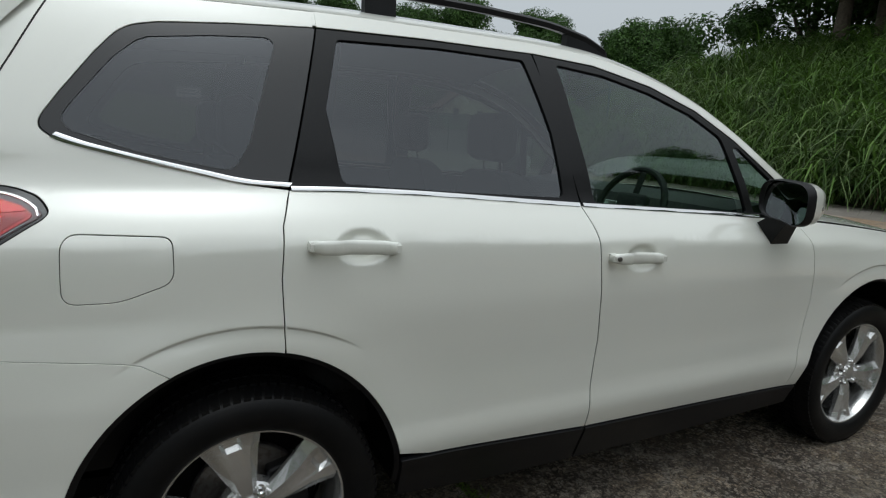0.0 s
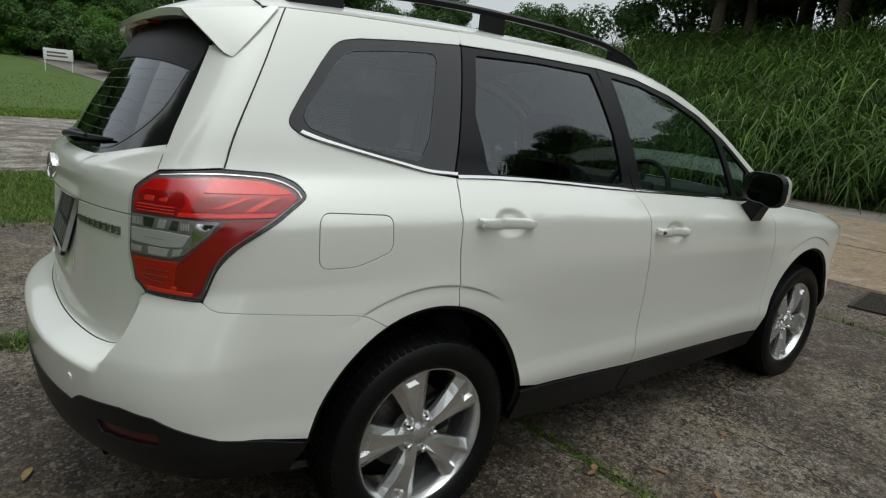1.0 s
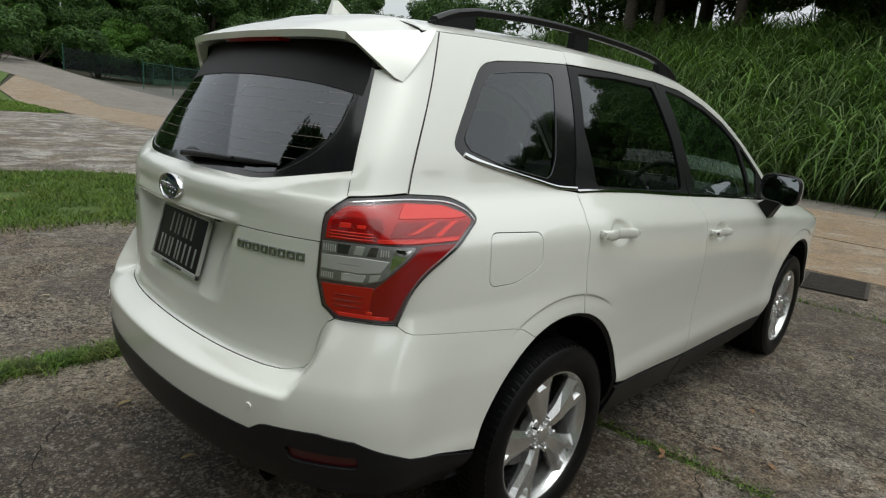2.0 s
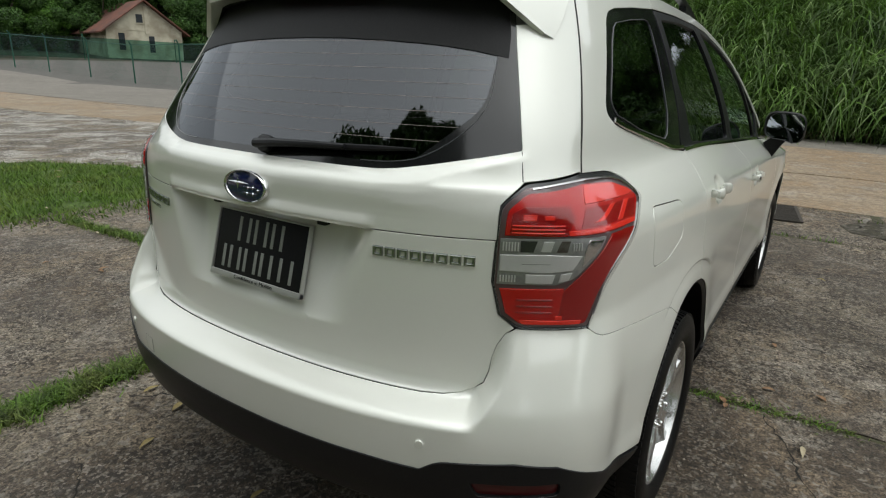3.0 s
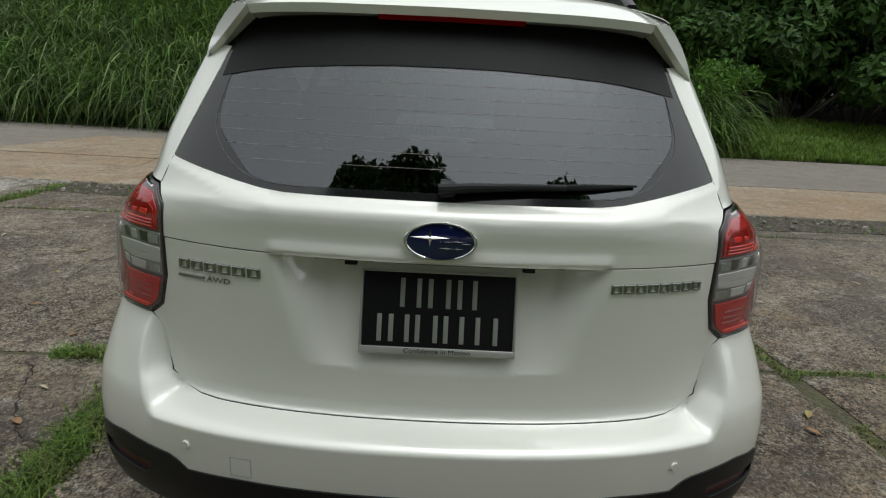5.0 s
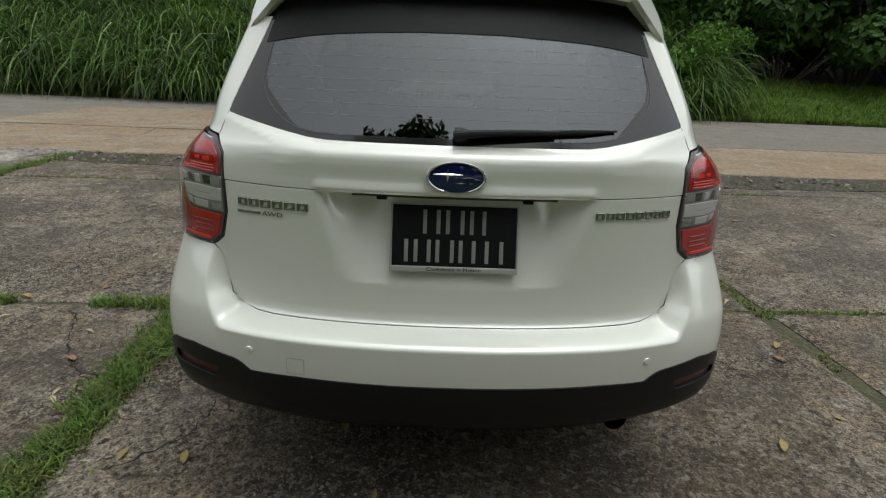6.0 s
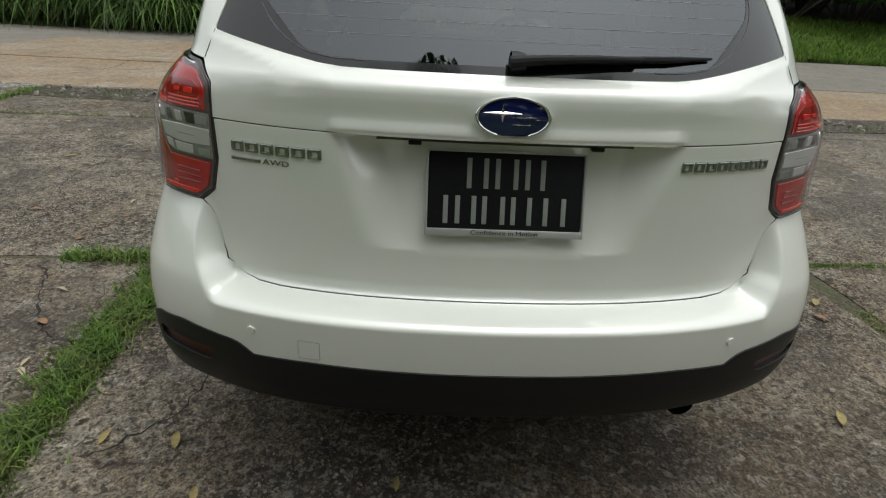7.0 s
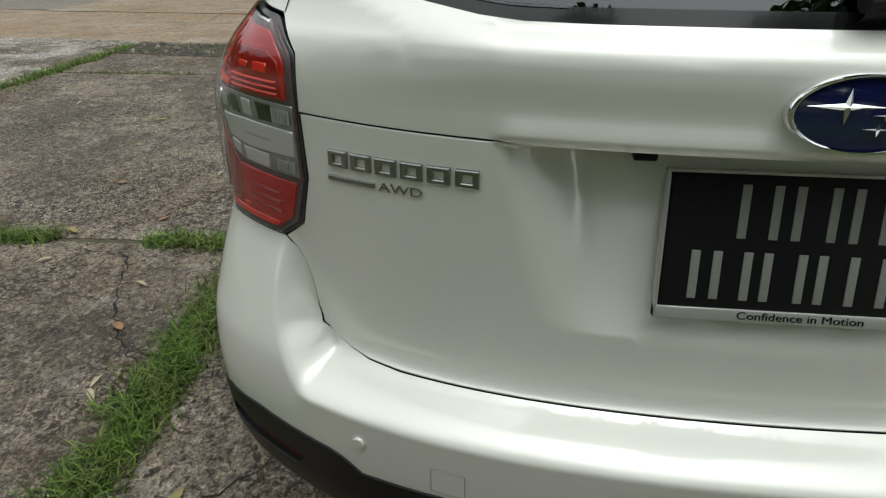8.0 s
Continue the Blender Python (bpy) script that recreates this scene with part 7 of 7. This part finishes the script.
# ---- trees and shrubs ----
def leaf_cloud(centres, radii, count, size, seed, flat=0.75):
    """Leaves as small bent quads spread over the shells of many clumps."""
    r = np.random.default_rng(seed)
    k = r.integers(0, len(centres), count)
    d = r.normal(0, 1, (count, 3))
    d /= np.linalg.norm(d, axis=1)[:, None]
    rad = np.array(radii)[k] * (0.45 + 0.6 * r.random(count) ** 0.6)
    p = np.array(centres)[k] + d * rad[:, None] * np.array((1, 1, flat))
    nrm = d + r.normal(0, 0.55, (count, 3)) + np.array((0, 0, 0.5))
    nrm /= np.linalg.norm(nrm, axis=1)[:, None]
    u = np.cross(nrm, r.normal(0, 1, (count, 3)))
    u /= np.linalg.norm(u, axis=1)[:, None] + 1e-9
    v = np.cross(nrm, u)
    s = (size * (0.6 + 0.8 * r.random(count)))[:, None]
    V = np.stack([p - u * s, p - v * s * 0.45 + nrm * s * 0.12, p + u * s, p + v * s * 0.45 + nrm * s * 0.12], 1).reshape(-1, 3)
    F = [(4 * i, 4 * i + 1, 4 * i + 2, 4 * i + 3) for i in range(count)]
    return V, F


def tree(seed, height, spread, leaves, size, mat, clumps=46):
    r = random.Random(seed)
    ob = thing("tree", "tall leafy green tree", "tree", group="trees round the yard")
    bm = bmesh.new()
    lean = (r.uniform(-0.3, 0.3), r.uniform(-0.3, 0.3))
    trunk = [(lean[0] * t * t, lean[1] * t * t, height * 0.62 * t - 0.2) for t in (0, 0.15, 0.4, 0.7, 1.0)]
    tube(bm, trunk, [height * 0.032, height * 0.024, height * 0.02, height * 0.015, height * 0.009], 9)
    part("trunk", bm, BARK, ob, "rough brown trunk", sharp=80)
    bm = bmesh.new()
    centres, radii = [], []
    for k in range(9):
        a, t = k * 2.4 + r.random(), 0.42 + 0.5 * r.random()
        s = Vector(trunk[3]).lerp(Vector(trunk[1]), 1 - t)
        e = Vector((math.cos(a) * spread * r.uniform(0.45, 0.85), math.sin(a) * spread * r.uniform(0.45, 0.85), height * r.uniform(0.5, 0.86)))
        tube(bm, [s, s.lerp(e, 0.5) + Vector((0, 0, height * 0.03)), e], [height * 0.011, height * 0.007, height * 0.003], 6)
    part("limb", bm, BARK, ob, "bare brown limbs", sharp=80)
    for k in range(clumps):
        a, q = r.random() * math.tau, r.random() ** 0.5
        z = r.uniform(0.32, 1.0)
        w = spread * q * math.sqrt(max(0.05, 1 - ((z - 0.62) / 0.44) ** 2))
        w *= r.uniform(0.75, 1.25) if spread > 4 else 1.0
        centres.append((math.cos(a) * w, math.sin(a) * w, height * z * 0.95))
        radii.append(height * (r.uniform(0.05, 0.14) if spread > 4 else r.uniform(0.065, 0.11)))
    V, F = leaf_cloud(centres, radii, leaves, size, seed)
    finish("crown", V, F, mat, ob, "dense green crown", smooth=False)
    return ob


def shrub(seed, height, spread, leaves, size, mat, label):
    r = random.Random(seed)
    ob = thing("shrub", label, "shrub", group="shrubs on the bank")
    centres, radii = [], []
    bm = bmesh.new()
    for k in range(14):
        a, q = r.random() * math.tau, r.random() ** 0.5
        c = (math.cos(a) * spread * q, math.sin(a) * spread * q, height * r.uniform(0.25, 0.85))
        centres.append(c)
        radii.append(height * r.uniform(0.16, 0.28))
        tube(bm, [(c[0] * 0.15, c[1] * 0.15, -0.1), (c[0] * 0.6, c[1] * 0.6, c[2] * 0.6), c], [0.03, 0.02, 0.008], 5)
    part("stem", bm, BARK, ob, sharp=80)
    V, F = leaf_cloud(centres, radii, leaves, size, seed)
    finish("crown", V, F, mat, ob, "broad green leaves", smooth=False)
    return ob


kinds = [tree(1, 11, 4.6, 46000, 0.13, FOLIAGE, 70), tree(2, 13, 5.0, 52000, 0.14, FOLIAGE, 70), tree(3, 9, 4.4, 40000, 0.12, LIGHTFOLIAGE, 70), tree(4, 15, 4.4, 52000, 0.14, FOLIAGE, 70)]
first = [(26, 12), (30, 4), (33, -6), (28, -18)]
for ob, (x, y) in zip(kinds, first):
    ob.location = (x, y, float(terrain(x, y)) - 0.2)
r = random.Random(7)
spots = []
for x, y in [(25, 13), (31, 12), (25, 8), (29, 9), (24, 0), (28, -2), (25, -7), (29, -10), (24, -13), (28, -16), (25, -20), (31, -24), (26, -27), (34, 3), (34, 11), (34, -6), (33, 19), (38, 16), (40, 6), (22, -36), (30, -34), (38, -16)]:
    spots.append((x, y, 1.0 if y > -35 else 0.75, 1.0) if y <= 0 else (x, y, 1.2, 0.6))
# far wood beyond the lawn and the road
for k in range(15):
    spots.append((-46 + 4.6 * k + r.uniform(-1.5, 1.5), 84 + r.uniform(-4, 4) + 0.12 * (k - 8) ** 2, 1.15, 3.6))
    spots.append((-44 + 5.2 * k + r.uniform(-2, 2), 97 + r.uniform(-4, 4), 1.5, 4.0))
for k in range(12):
    spots.append((22 + 4.5 * k + r.uniform(-1, 1), 84 - 2.8 * k + r.uniform(-3, 3) + 4, 1.1, 3.4))
    spots.append((24 + 5.0 * k + r.uniform(-1, 1), 99 - 2.6 * k + r.uniform(-3, 3), 1.4, 3.4))
# tall trees behind the camera, seen in the rear window
spots += [(-18.5, -3.0, 0.8, 0.0), (-20, 9, 0.75, 0.0), (-23, -10, 0.8, 0.0), (-27, 1, 0.9, 0.0), (-24, 17, 0.75, 0.0), (-30, -18, 0.9, 0.0), (-34, 8, 1.0, 0), (-22, 28, 0.75, 0), (-33, 26, 0.9, 0)]
# trees beside the yard on the car's right, seen in the side windows
spots += [(-7, -23, 0.95, 0.5), (1, -27, 0.9, 0.5), (7, -22, 0.6, 0.5), (13, -26, 0.9, 0.5), (19, -22, 0.8, 0.5), (4, -34, 1.1, 0.5), (-13, -27, 1.0, 0.5), (24, -26, 0.9, 0.5), (-19, -24, 1.1, 0.5)]
for ob, x, y in ((tree(5, 20.0, 3.8, 110000, 0.26, FOLIAGE, 130), -15.5, 5.6), (tree(7, 20.1, 3.6, 105000, 0.26, FOLIAGE, 130), -15.6, 2.2), (tree(6, 19.2, 2.6, 70000, 0.25, FOLIAGE, 90), -15.8, 11.3), (tree(8, 17.7, 3.2, 75000, 0.25, FOLIAGE, 100), -13.8, -7.9)):
    ob.location = (x, y, float(terrain(x, y)) - 0.2)
for x, y, which, k, tall in ((-20, 44, 0, 1.0, 1.0),):
    t = copy_thing(kinds[which], Matrix.Identity(4))
    t.matrix_basis = Matrix.LocRotScale((x, y, float(terrain(x, y)) - 0.2), Euler((0, 0, x)), (k, k, tall))
for n_, (x, y, k, sink) in enumerate(spots):
    k *= r.uniform(0.9, 1.1)
    t = copy_thing(kinds[n_ % 4], Matrix.Identity(4))
    t.matrix_basis = Matrix.LocRotScale((x, y, float(terrain(x, y)) - 0.2 - sink), Euler((0, 0, r.random() * math.tau)), (k, k, k * r.uniform(0.9, 1.1)))
sh = [shrub(31, 2.2, 1.5, 3600, 0.085, LIGHTFOLIAGE, "leafy bright green shrub at the foot of the bank"), shrub(32, 3.2, 2.2, 6500, 0.13, FOLIAGE, "dark leafy shrub on the bank")]
sh[0].location = (16.4, -6.6, float(terrain(16.4, -6.6)) - 0.1)
sh[1].location = (19.4, -8.6, float(terrain(19.4, -8.6)) - 0.1)
for n_, (x, y, which, k) in enumerate([(16.9, -8.0, 0, 0.8), (20.4, -12.6, 1, 1.3), (20.8, -15.6, 1, 1.5), (20.2, -10.2, 1, 1.2), (20.6, -19, 1, 1.5), (21.5, -24, 1, 1.6), (22.5, -11.5, 1, 1.9), (23, -15, 1, 2.0), (23, -19, 1, 2.0), (16.6, 13.2, 0, 0.7), (16.2, -7.7, 0, 0.65), (16.0, 1.2, 0, 0.5), (16.1, 4.0, 0, 0.45), (16.2, 5.6, 0, 0.5),
                                       (8.6, 62, 1, 1.2), (10.5, 70, 1, 1.5), (6, 78, 1, 1.6), (14, 76, 1, 1.6), (2, 80, 1, 1.6), (-6, 80, 1, 1.6), (-14, 80, 1, 1.7), (18, 68, 1, 1.5), (22, 66, 1, 1.4)]):
    t = copy_thing(sh[which], Matrix.Identity(4))
    t.matrix_basis = Matrix.LocRotScale((x, y, float(terrain(x, y)) - 0.1), Euler((0, 0, n_ * 1.7)), (k, k, k))

# ---- fence, house, sign ----
SCREEN = glass("green_screen_cloth", (0.22, 0.44, 0.36), gloss=0.6, ior=1.35)
GREENPAINT = material("green_painted_steel", (0.02, 0.10, 0.065), 0.5, 0.2, dark=(0.02, 0.10, 0.07), grain=0.5, scale=30)
WALLPAINT = material("stained_cream_wall", (0.58, 0.53, 0.41), 0.85, dark=(0.40, 0.35, 0.26), grain=0.5, scale=1.2, blotch=(0.25, 0.19, 0.13), blotch_scale=0.7, blotch_mix=0.7)
ROOFTILE = material("rust_red_roof", (0.165, 0.058, 0.036), 0.8, dark=(0.085, 0.038, 0.028), grain=0.7, scale=3, blotch=(0.060, 0.038, 0.032), blotch_scale=0.5, blotch_mix=0.8)
WHITEPAINT = material("white_sign_paint", (0.72, 0.72, 0.70), 0.5, dark=(0.6, 0.6, 0.58), grain=0.4, scale=20)
DARKPANE = material("dark_window_pane", (0.03, 0.035, 0.04), 0.2)
fence = thing("fence", "green wire fence with tall steel posts", "fence")
fline = [(16.6, 16.6), (17.3, 22.6), (18.3, 29.4), (19.2, 35.6), (19.1, 40.6), (18.6, 45.0), (18.2, 49.2), (17.6, 54.0)]
for k, (x, y) in enumerate(fline):
    z = float(terrain(x, y))
    bm = bmesh.new()
    tube(bm, [(x, y, z - 0.1), (x, y, z + 2.3), (x - 0.16, y - 0.05, z + 2.5)], 0.045, 8)
    part("post", bm, GREENPAINT, fence)
for (x, y), (x1, y1) in zip(fline, fline[1:]):
    z, z1 = float(terrain(x, y)), float(terrain(x1, y1))
    bm = bmesh.new()
    tube(bm, [(x, y, z + 2.28), (x1, y1, z1 + 2.28)], 0.025, 6)
    part("top_rail", bm, GREENPAINT, fence)
    bm = bmesh.new()
    n = 40
    for k in range(n):
        t0 = k / n
        for d in (1, -1):
            run = 2.2 / math.hypot(x1 - x, y1 - y)
            t1 = t0 + d * run
            if 0 <= t1 <= 1:
                a, b = Vector((x + (x1 - x) * t0, y + (y1 - y) * t0, z + (z1 - z) * t0 + 0.05)), Vector((x + (x1 - x) * t1, y + (y1 - y) * t1, z + (z1 - z) * t1 + 2.25))
                tube(bm, [a, b], 0.0028, 3, close=False)
    part("wire_mesh", bm, GREENPAINT, fence, "green wire mesh")["kind"] = "stuff"
# green screen fence far behind the lot
screen = thing("screen_fence", "green netted screen fence behind the lot", "fence")
sline = [(14.5, 66), (22, 64), (30, 63), (38, 60), (46, 56), (55, 52)]
for (x, y), (x1, y1) in zip(sline, sline[1:]):
    z, z1 = float(terrain(x, y)), float(terrain(x1, y1))
    bm = bmesh.new()
    V = [[(x + (x1 - x) * t, y + (y1 - y) * t + 0.05 * math.sin(t * 30), z + (z1 - z) * t + h) for t in np.linspace(0, 1, 24)] for h in (0.1, 2.1)]
    loft(bm, V, closed=False)
    part("screen", bm, SCREEN, screen, "green screen cloth")
    bm = bmesh.new()
    tube(bm, [(x, y, z - 0.1), (x, y, z + 2.4)], 0.05, 6)
    part("post", bm, GREENPAINT, screen)


def house(m):
    ob = thing("house", "cream-walled house with a rust-red gabled roof", "house")
    ob.matrix_basis = m
    W, L, H, R = 4.15, 14.0, 3.3, 3.1
    bm = bmesh.new()
    prof = [(-W, 0.0), (W, 0.0), (W, H), (0, H + R), (-W, H)]
    loft(bm, [[(x, y, z) for x, z in prof] for y in (0.0, L)], caps=True)
    wall = part("wall", bm, WALLPAINT, ob, "stained cream plaster wall", smooth=False)
    for s in (-1, 1):
        bm = bmesh.new()
        k = R / W
        loft(bm, [[(s * (W + 0.7), y, H - 0.7 * k + 0.05), (0, y, H + R + 0.05), (0, y, H + R + 0.2), (s * (W + 0.7), y, H - 0.7 * k + 0.2)] for y in (-0.7, L + 0.7)], caps=True)
        part("roof", bm, ROOFTILE, ob, "rust-red roof slope", smooth=False)
    for x0, x1, z0, z1 in ((-0.85, -0.15, 4.1, 5.0), (-2.9, -2.25, 1.1, 2.9), (0.35, 0.95, 0.9, 2.7)):
        bm = bmesh.new()
        box(bm, x0, x1, -0.04, 0.06, z0, z1)
        win = part("window", bm, DARKPANE, ob, "dark window opening", smooth=False)
        bm = bmesh.new()
        box(bm, x0 - 0.08, x1 + 0.08, -0.1, 0.0, z0 - 0.12, z0 - 0.02)
        part("sill", bm, WALLPAINT, win, smooth=False)
    bm = bmesh.new()
    box(bm, 0.0, 0.5, -0.12, 0.05, 2.9, 5.9)
    part("vent_shaft", bm, WALLPAINT, ob, smooth=False)
    bm = bmesh.new()
    box(bm, -W, W, -0.05, 0.02, 3.25, 3.33)
    part("string_course", bm, WALLPAINT, ob, smooth=False)


hx, hy = 39.3, 67.5
house(Matrix.LocRotScale((hx, hy, float(terrain(hx, hy)) - 0.2), Euler((0, 0, radians(-12))), None))
sx, sy = 4.1, 61.0
sz = float(terrain(sx, sy))
sign = thing("road_sign", "white blank-faced road sign on two posts", "sign", (sx, sy, sz))
bm = bmesh.new()
box(bm, -1.1, 1.1, -0.03, 0.03, 1.0, 1.95, None, 0.02)
board = part("board", bm, WHITEPAINT, sign, "white sign board")
for k, (x0, x1, zz) in enumerate(((-0.85, 0.55, 1.62), (-0.85, 0.7, 1.33))):
    bm = bmesh.new()
    box(bm, x0, x1, -0.04, -0.032, zz - 0.07, zz + 0.07)
    part("writing_bar", bm, STEEL, board, "plain grey bar")
for x in (-1.0, 1.0):
    bm = bmesh.new()
    tube(bm, [(x, 0.06, -0.2), (x, 0.06, 2.0)], 0.04, 8)
    part("post", bm, WHITEPAINT, sign)
# lamp post beside the far road
bm = bmesh.new()
tube(bm, [(19.1, 85.2, 1.5), (19.1, 85.2, 14.0)], [0.10, 0.06], 8)
tagged(part("lamp_post", bm, FRAMEGREY), "thin grey post behind the far trees", "post")

# iron drain grating let into the concrete
IRON = material("rusty_iron", (0.060, 0.052, 0.044), 0.7, 0.5, dark=(0.030, 0.025, 0.021), grain=0.6, scale=60, per_object=0.2)
grating = thing("drain_grating", "dark iron drain grating set in the concrete", "drain", (5.33, -0.69, 0.006), "", "")
grating.rotation_euler = (0, 0, radians(8))
# a thin black plate paints the darkness below the bars; no pit is cut
bm = bmesh.new()
box(bm, -0.40, 0.40, -0.26, 0.26, -0.002, 0.003)
part("drain_pit", bm, LINER, grating, "flat black plate for the shade under the bars", smooth=False)
for x0, x1, y0, y1 in ((-0.42, 0.42, -0.285, -0.255), (-0.42, 0.42, 0.255, 0.285), (-0.42, -0.39, -0.255, 0.255), (0.39, 0.42, -0.255, 0.255)):
    bm = bmesh.new()
    box(bm, x0, x1, y0, y1, -0.004, 0.014)
    part("frame_bar", bm, IRON, grating, smooth=False)
bar_mesh = None
for k in range(19):
    if bar_mesh is None:
        bm = bmesh.new()
        box(bm, -0.011, 0.011, -0.255, 0.255, 0.004, 0.013)
        ob = part("grating_bar", bm, IRON, grating, smooth=False)
        bar_mesh = ob.data
    else:
        ob = new("grating_bar", bar_mesh)
        ob.parent = grating
    ob.location = (-0.36 + 0.04 * k, 0, 0)

# loose stones on the crumbled edge
r = np.random.default_rng(31)
bm = bmesh.new()
for k in range(150):
    x, y = (r.uniform(4.8, 5.7), r.uniform(-5.5, -1.5)) if k % 2 else (r.uniform(5.1, 5.75), r.uniform(0.4, 4.8))
    size = r.uniform(0.012, 0.045)
    m = Matrix.LocRotScale((x, y, 0.004 + size * 0.3), Euler((r.random() * 6, r.random() * 6, r.random() * 6)), (size, size * 0.8, size * 0.55))
    v = bmesh.ops.create_icosphere(bm, subdivisions=1, radius=1.0, matrix=m)["verts"]
    for q in v:
        q.co += Vector(r.normal(0, size * 0.15, 3))
        q.co.z = max(q.co.z, 0.002)
tagged(part("loose_stones", bm, material("pale_broken_stone", (0.23, 0.21, 0.18), 0.9, dark=(0.10, 0.09, 0.075), grain=0.6, scale=40, per_island=0.4), smooth=False), "loose pale broken concrete stones", "stones", kind="stuff")
t = rng.random(2600)
p = np.stack([np.where(t < 0.6, rng.normal(5.15, 0.22, 2600), rng.normal(5.4, 0.2, 2600)), np.where(t < 0.6, -1.4 - 7 * rng.random(2600), 0.5 + 4.3 * rng.random(2600)), np.full(2600, 0.0)], 1)
blades("edge_grass", patchy(p, 2.2, 0.05, 5.0), (0.02, 0.06), 0.010, 0.9, JOINTBLADE, "sparse low grass on the crumbled edge", "grass", 9, segs=2)

# bare aggregate: small stones standing proud of the worn slabs
r = np.random.default_rng(77)
n = 80000
p = np.stack([r.uniform(-2.4, 4.5, n), r.uniform(-3.2, 4.0, n), np.zeros(n)], 1)
p = patchy(p, 0.9, 0.02, 11.0)
p = patchy(p, 3.1, -0.15, 4.0)
n = len(p)
size = 0.0035 + 0.009 * r.random(n) ** 2.2
turn = r.random(n) * math.tau
V = np.zeros((n, 5, 3))
for k in range(4):
    a = turn + k * math.pi / 2 + r.normal(0, 0.25, n)
    q = size * (0.75 + 0.5 * r.random(n))
    V[:, k] = p + np.stack([np.cos(a) * q, np.sin(a) * q, np.full(n, -0.004)], 1)
V[:, 4] = p + np.stack([r.normal(0, 0.25, n) * size, r.normal(0, 0.25, n) * size, size * 0.55], 1)
F = [(5 * i + a, 5 * i + b, 5 * i + 4) for i in range(n) for a, b in ((0, 1), (1, 2), (2, 3), (3, 0))]
GRIT = material("bare_aggregate", (0.22, 0.190, 0.155), 0.9, dark=(0.05, 0.040, 0.030), grain=0.7, scale=30, per_island=0.75)
tagged(finish("aggregate", V.reshape(-1, 3), F, GRIT, smooth=False), "small stones standing proud of the worn concrete", "stones", kind="stuff")

# fallen leaves
LEAFY = [material("yellow_fallen_leaf", (0.31, 0.24, 0.085), 0.7, dark=(0.19, 0.14, 0.055), grain=0.6, scale=60), material("brown_fallen_leaf", (0.27, 0.15, 0.07), 0.75, dark=(0.16, 0.09, 0.05), grain=0.6, scale=60),
         material("pale_fallen_leaf", (0.42, 0.36, 0.24), 0.75, dark=(0.3, 0.25, 0.16), grain=0.6, scale=60)]


def leaf_mesh(mat, long, wide):
    V, F = [], []
    n = 8
    for k in range(n + 1):
        t = k / n
        w = wide * math.sin(math.pi * t ** 0.8) * 0.5 + 0.001
        z = 0.010 + 0.014 * math.sin(t * 3.3) * long / 0.1
        for u, dz in ((-1, 0.006), (0, 0.0), (1, 0.006)):
            V.append(((t - 0.5) * long, u * w, z * 0.6 + dz))
    for k in range(n):
        for u in (0, 1):
            o = 3 * k + u
            F.append((o, o + 1, o + 4, o + 3))
    return V, F


protos = []
for mat, long, wide, lab in ((LEAFY[0], 0.095, 0.030, "fallen yellow leaf on the concrete"), (LEAFY[1], 0.075, 0.03, "curled brown fallen leaf on the concrete"), (LEAFY[2], 0.10, 0.022, "pale dry fallen leaf on the concrete")):
    V, F = leaf_mesh(mat, long, wide)
    protos.append(tagged(finish("fallen_leaf", V, F, mat), lab, "leaf", "fallen leaves"))
for ob, (x, y) in zip(protos, ((-0.766, 0.221), (0.792, -0.979), (-0.2, 1.60))):
    ob.location, ob.scale = (x, y, 0.0), (0.62, 0.62, 0.62)
known = [(0.44, -1.79, 0), (0.28, -1.72, 1), (-0.24, -1.69, 0), (-0.44, -1.33, 0), (-0.27, 1.57, 2), (0.08, 1.70, 1), (-0.59, 1.13, 0), (-0.60, 0.91, 0), (-0.82, 0.78, 0), (-0.40, 0.37, 0), (0.78, 2.36, 0), (0.83, -0.96, 1), (1.06, -1.12, 1),
         (1.61, -1.09, 1), (-1.02, 0.045, 0), (1.117, -1.327, 1), (0.367, 1.78, 2), (1.37, 2.48, 1), (2.28, 2.69, 0), (0.5, 2.3, 2), (0.95, 2.0, 1)]
r = random.Random(12)
for k in range(34):
    known.append((r.uniform(-2.2, 5.5), r.choice((-1, 1)) * r.uniform(1.2, 4.2), r.choice((0, 1, 1, 2))))
for k in range(30):
    known.append((r.uniform(-0.8, 4.6), r.uniform(1.3, 4.6), r.choice((0, 1, 2, 2))))
for k in range(46):
    known.append((r.uniform(-2.0, 2.4), r.uniform(4.5, 8.6), r.choice((0, 0, 1, 2))))
for x, y, which in known:
    t = copy_thing(protos[which], Matrix.Identity(4))
    k = r.uniform(0.6, 1.0)
    t.matrix_basis = Matrix.LocRotScale((x, y, 0.0), Euler((0, 0, r.random() * 6.28)), (k, k, k))
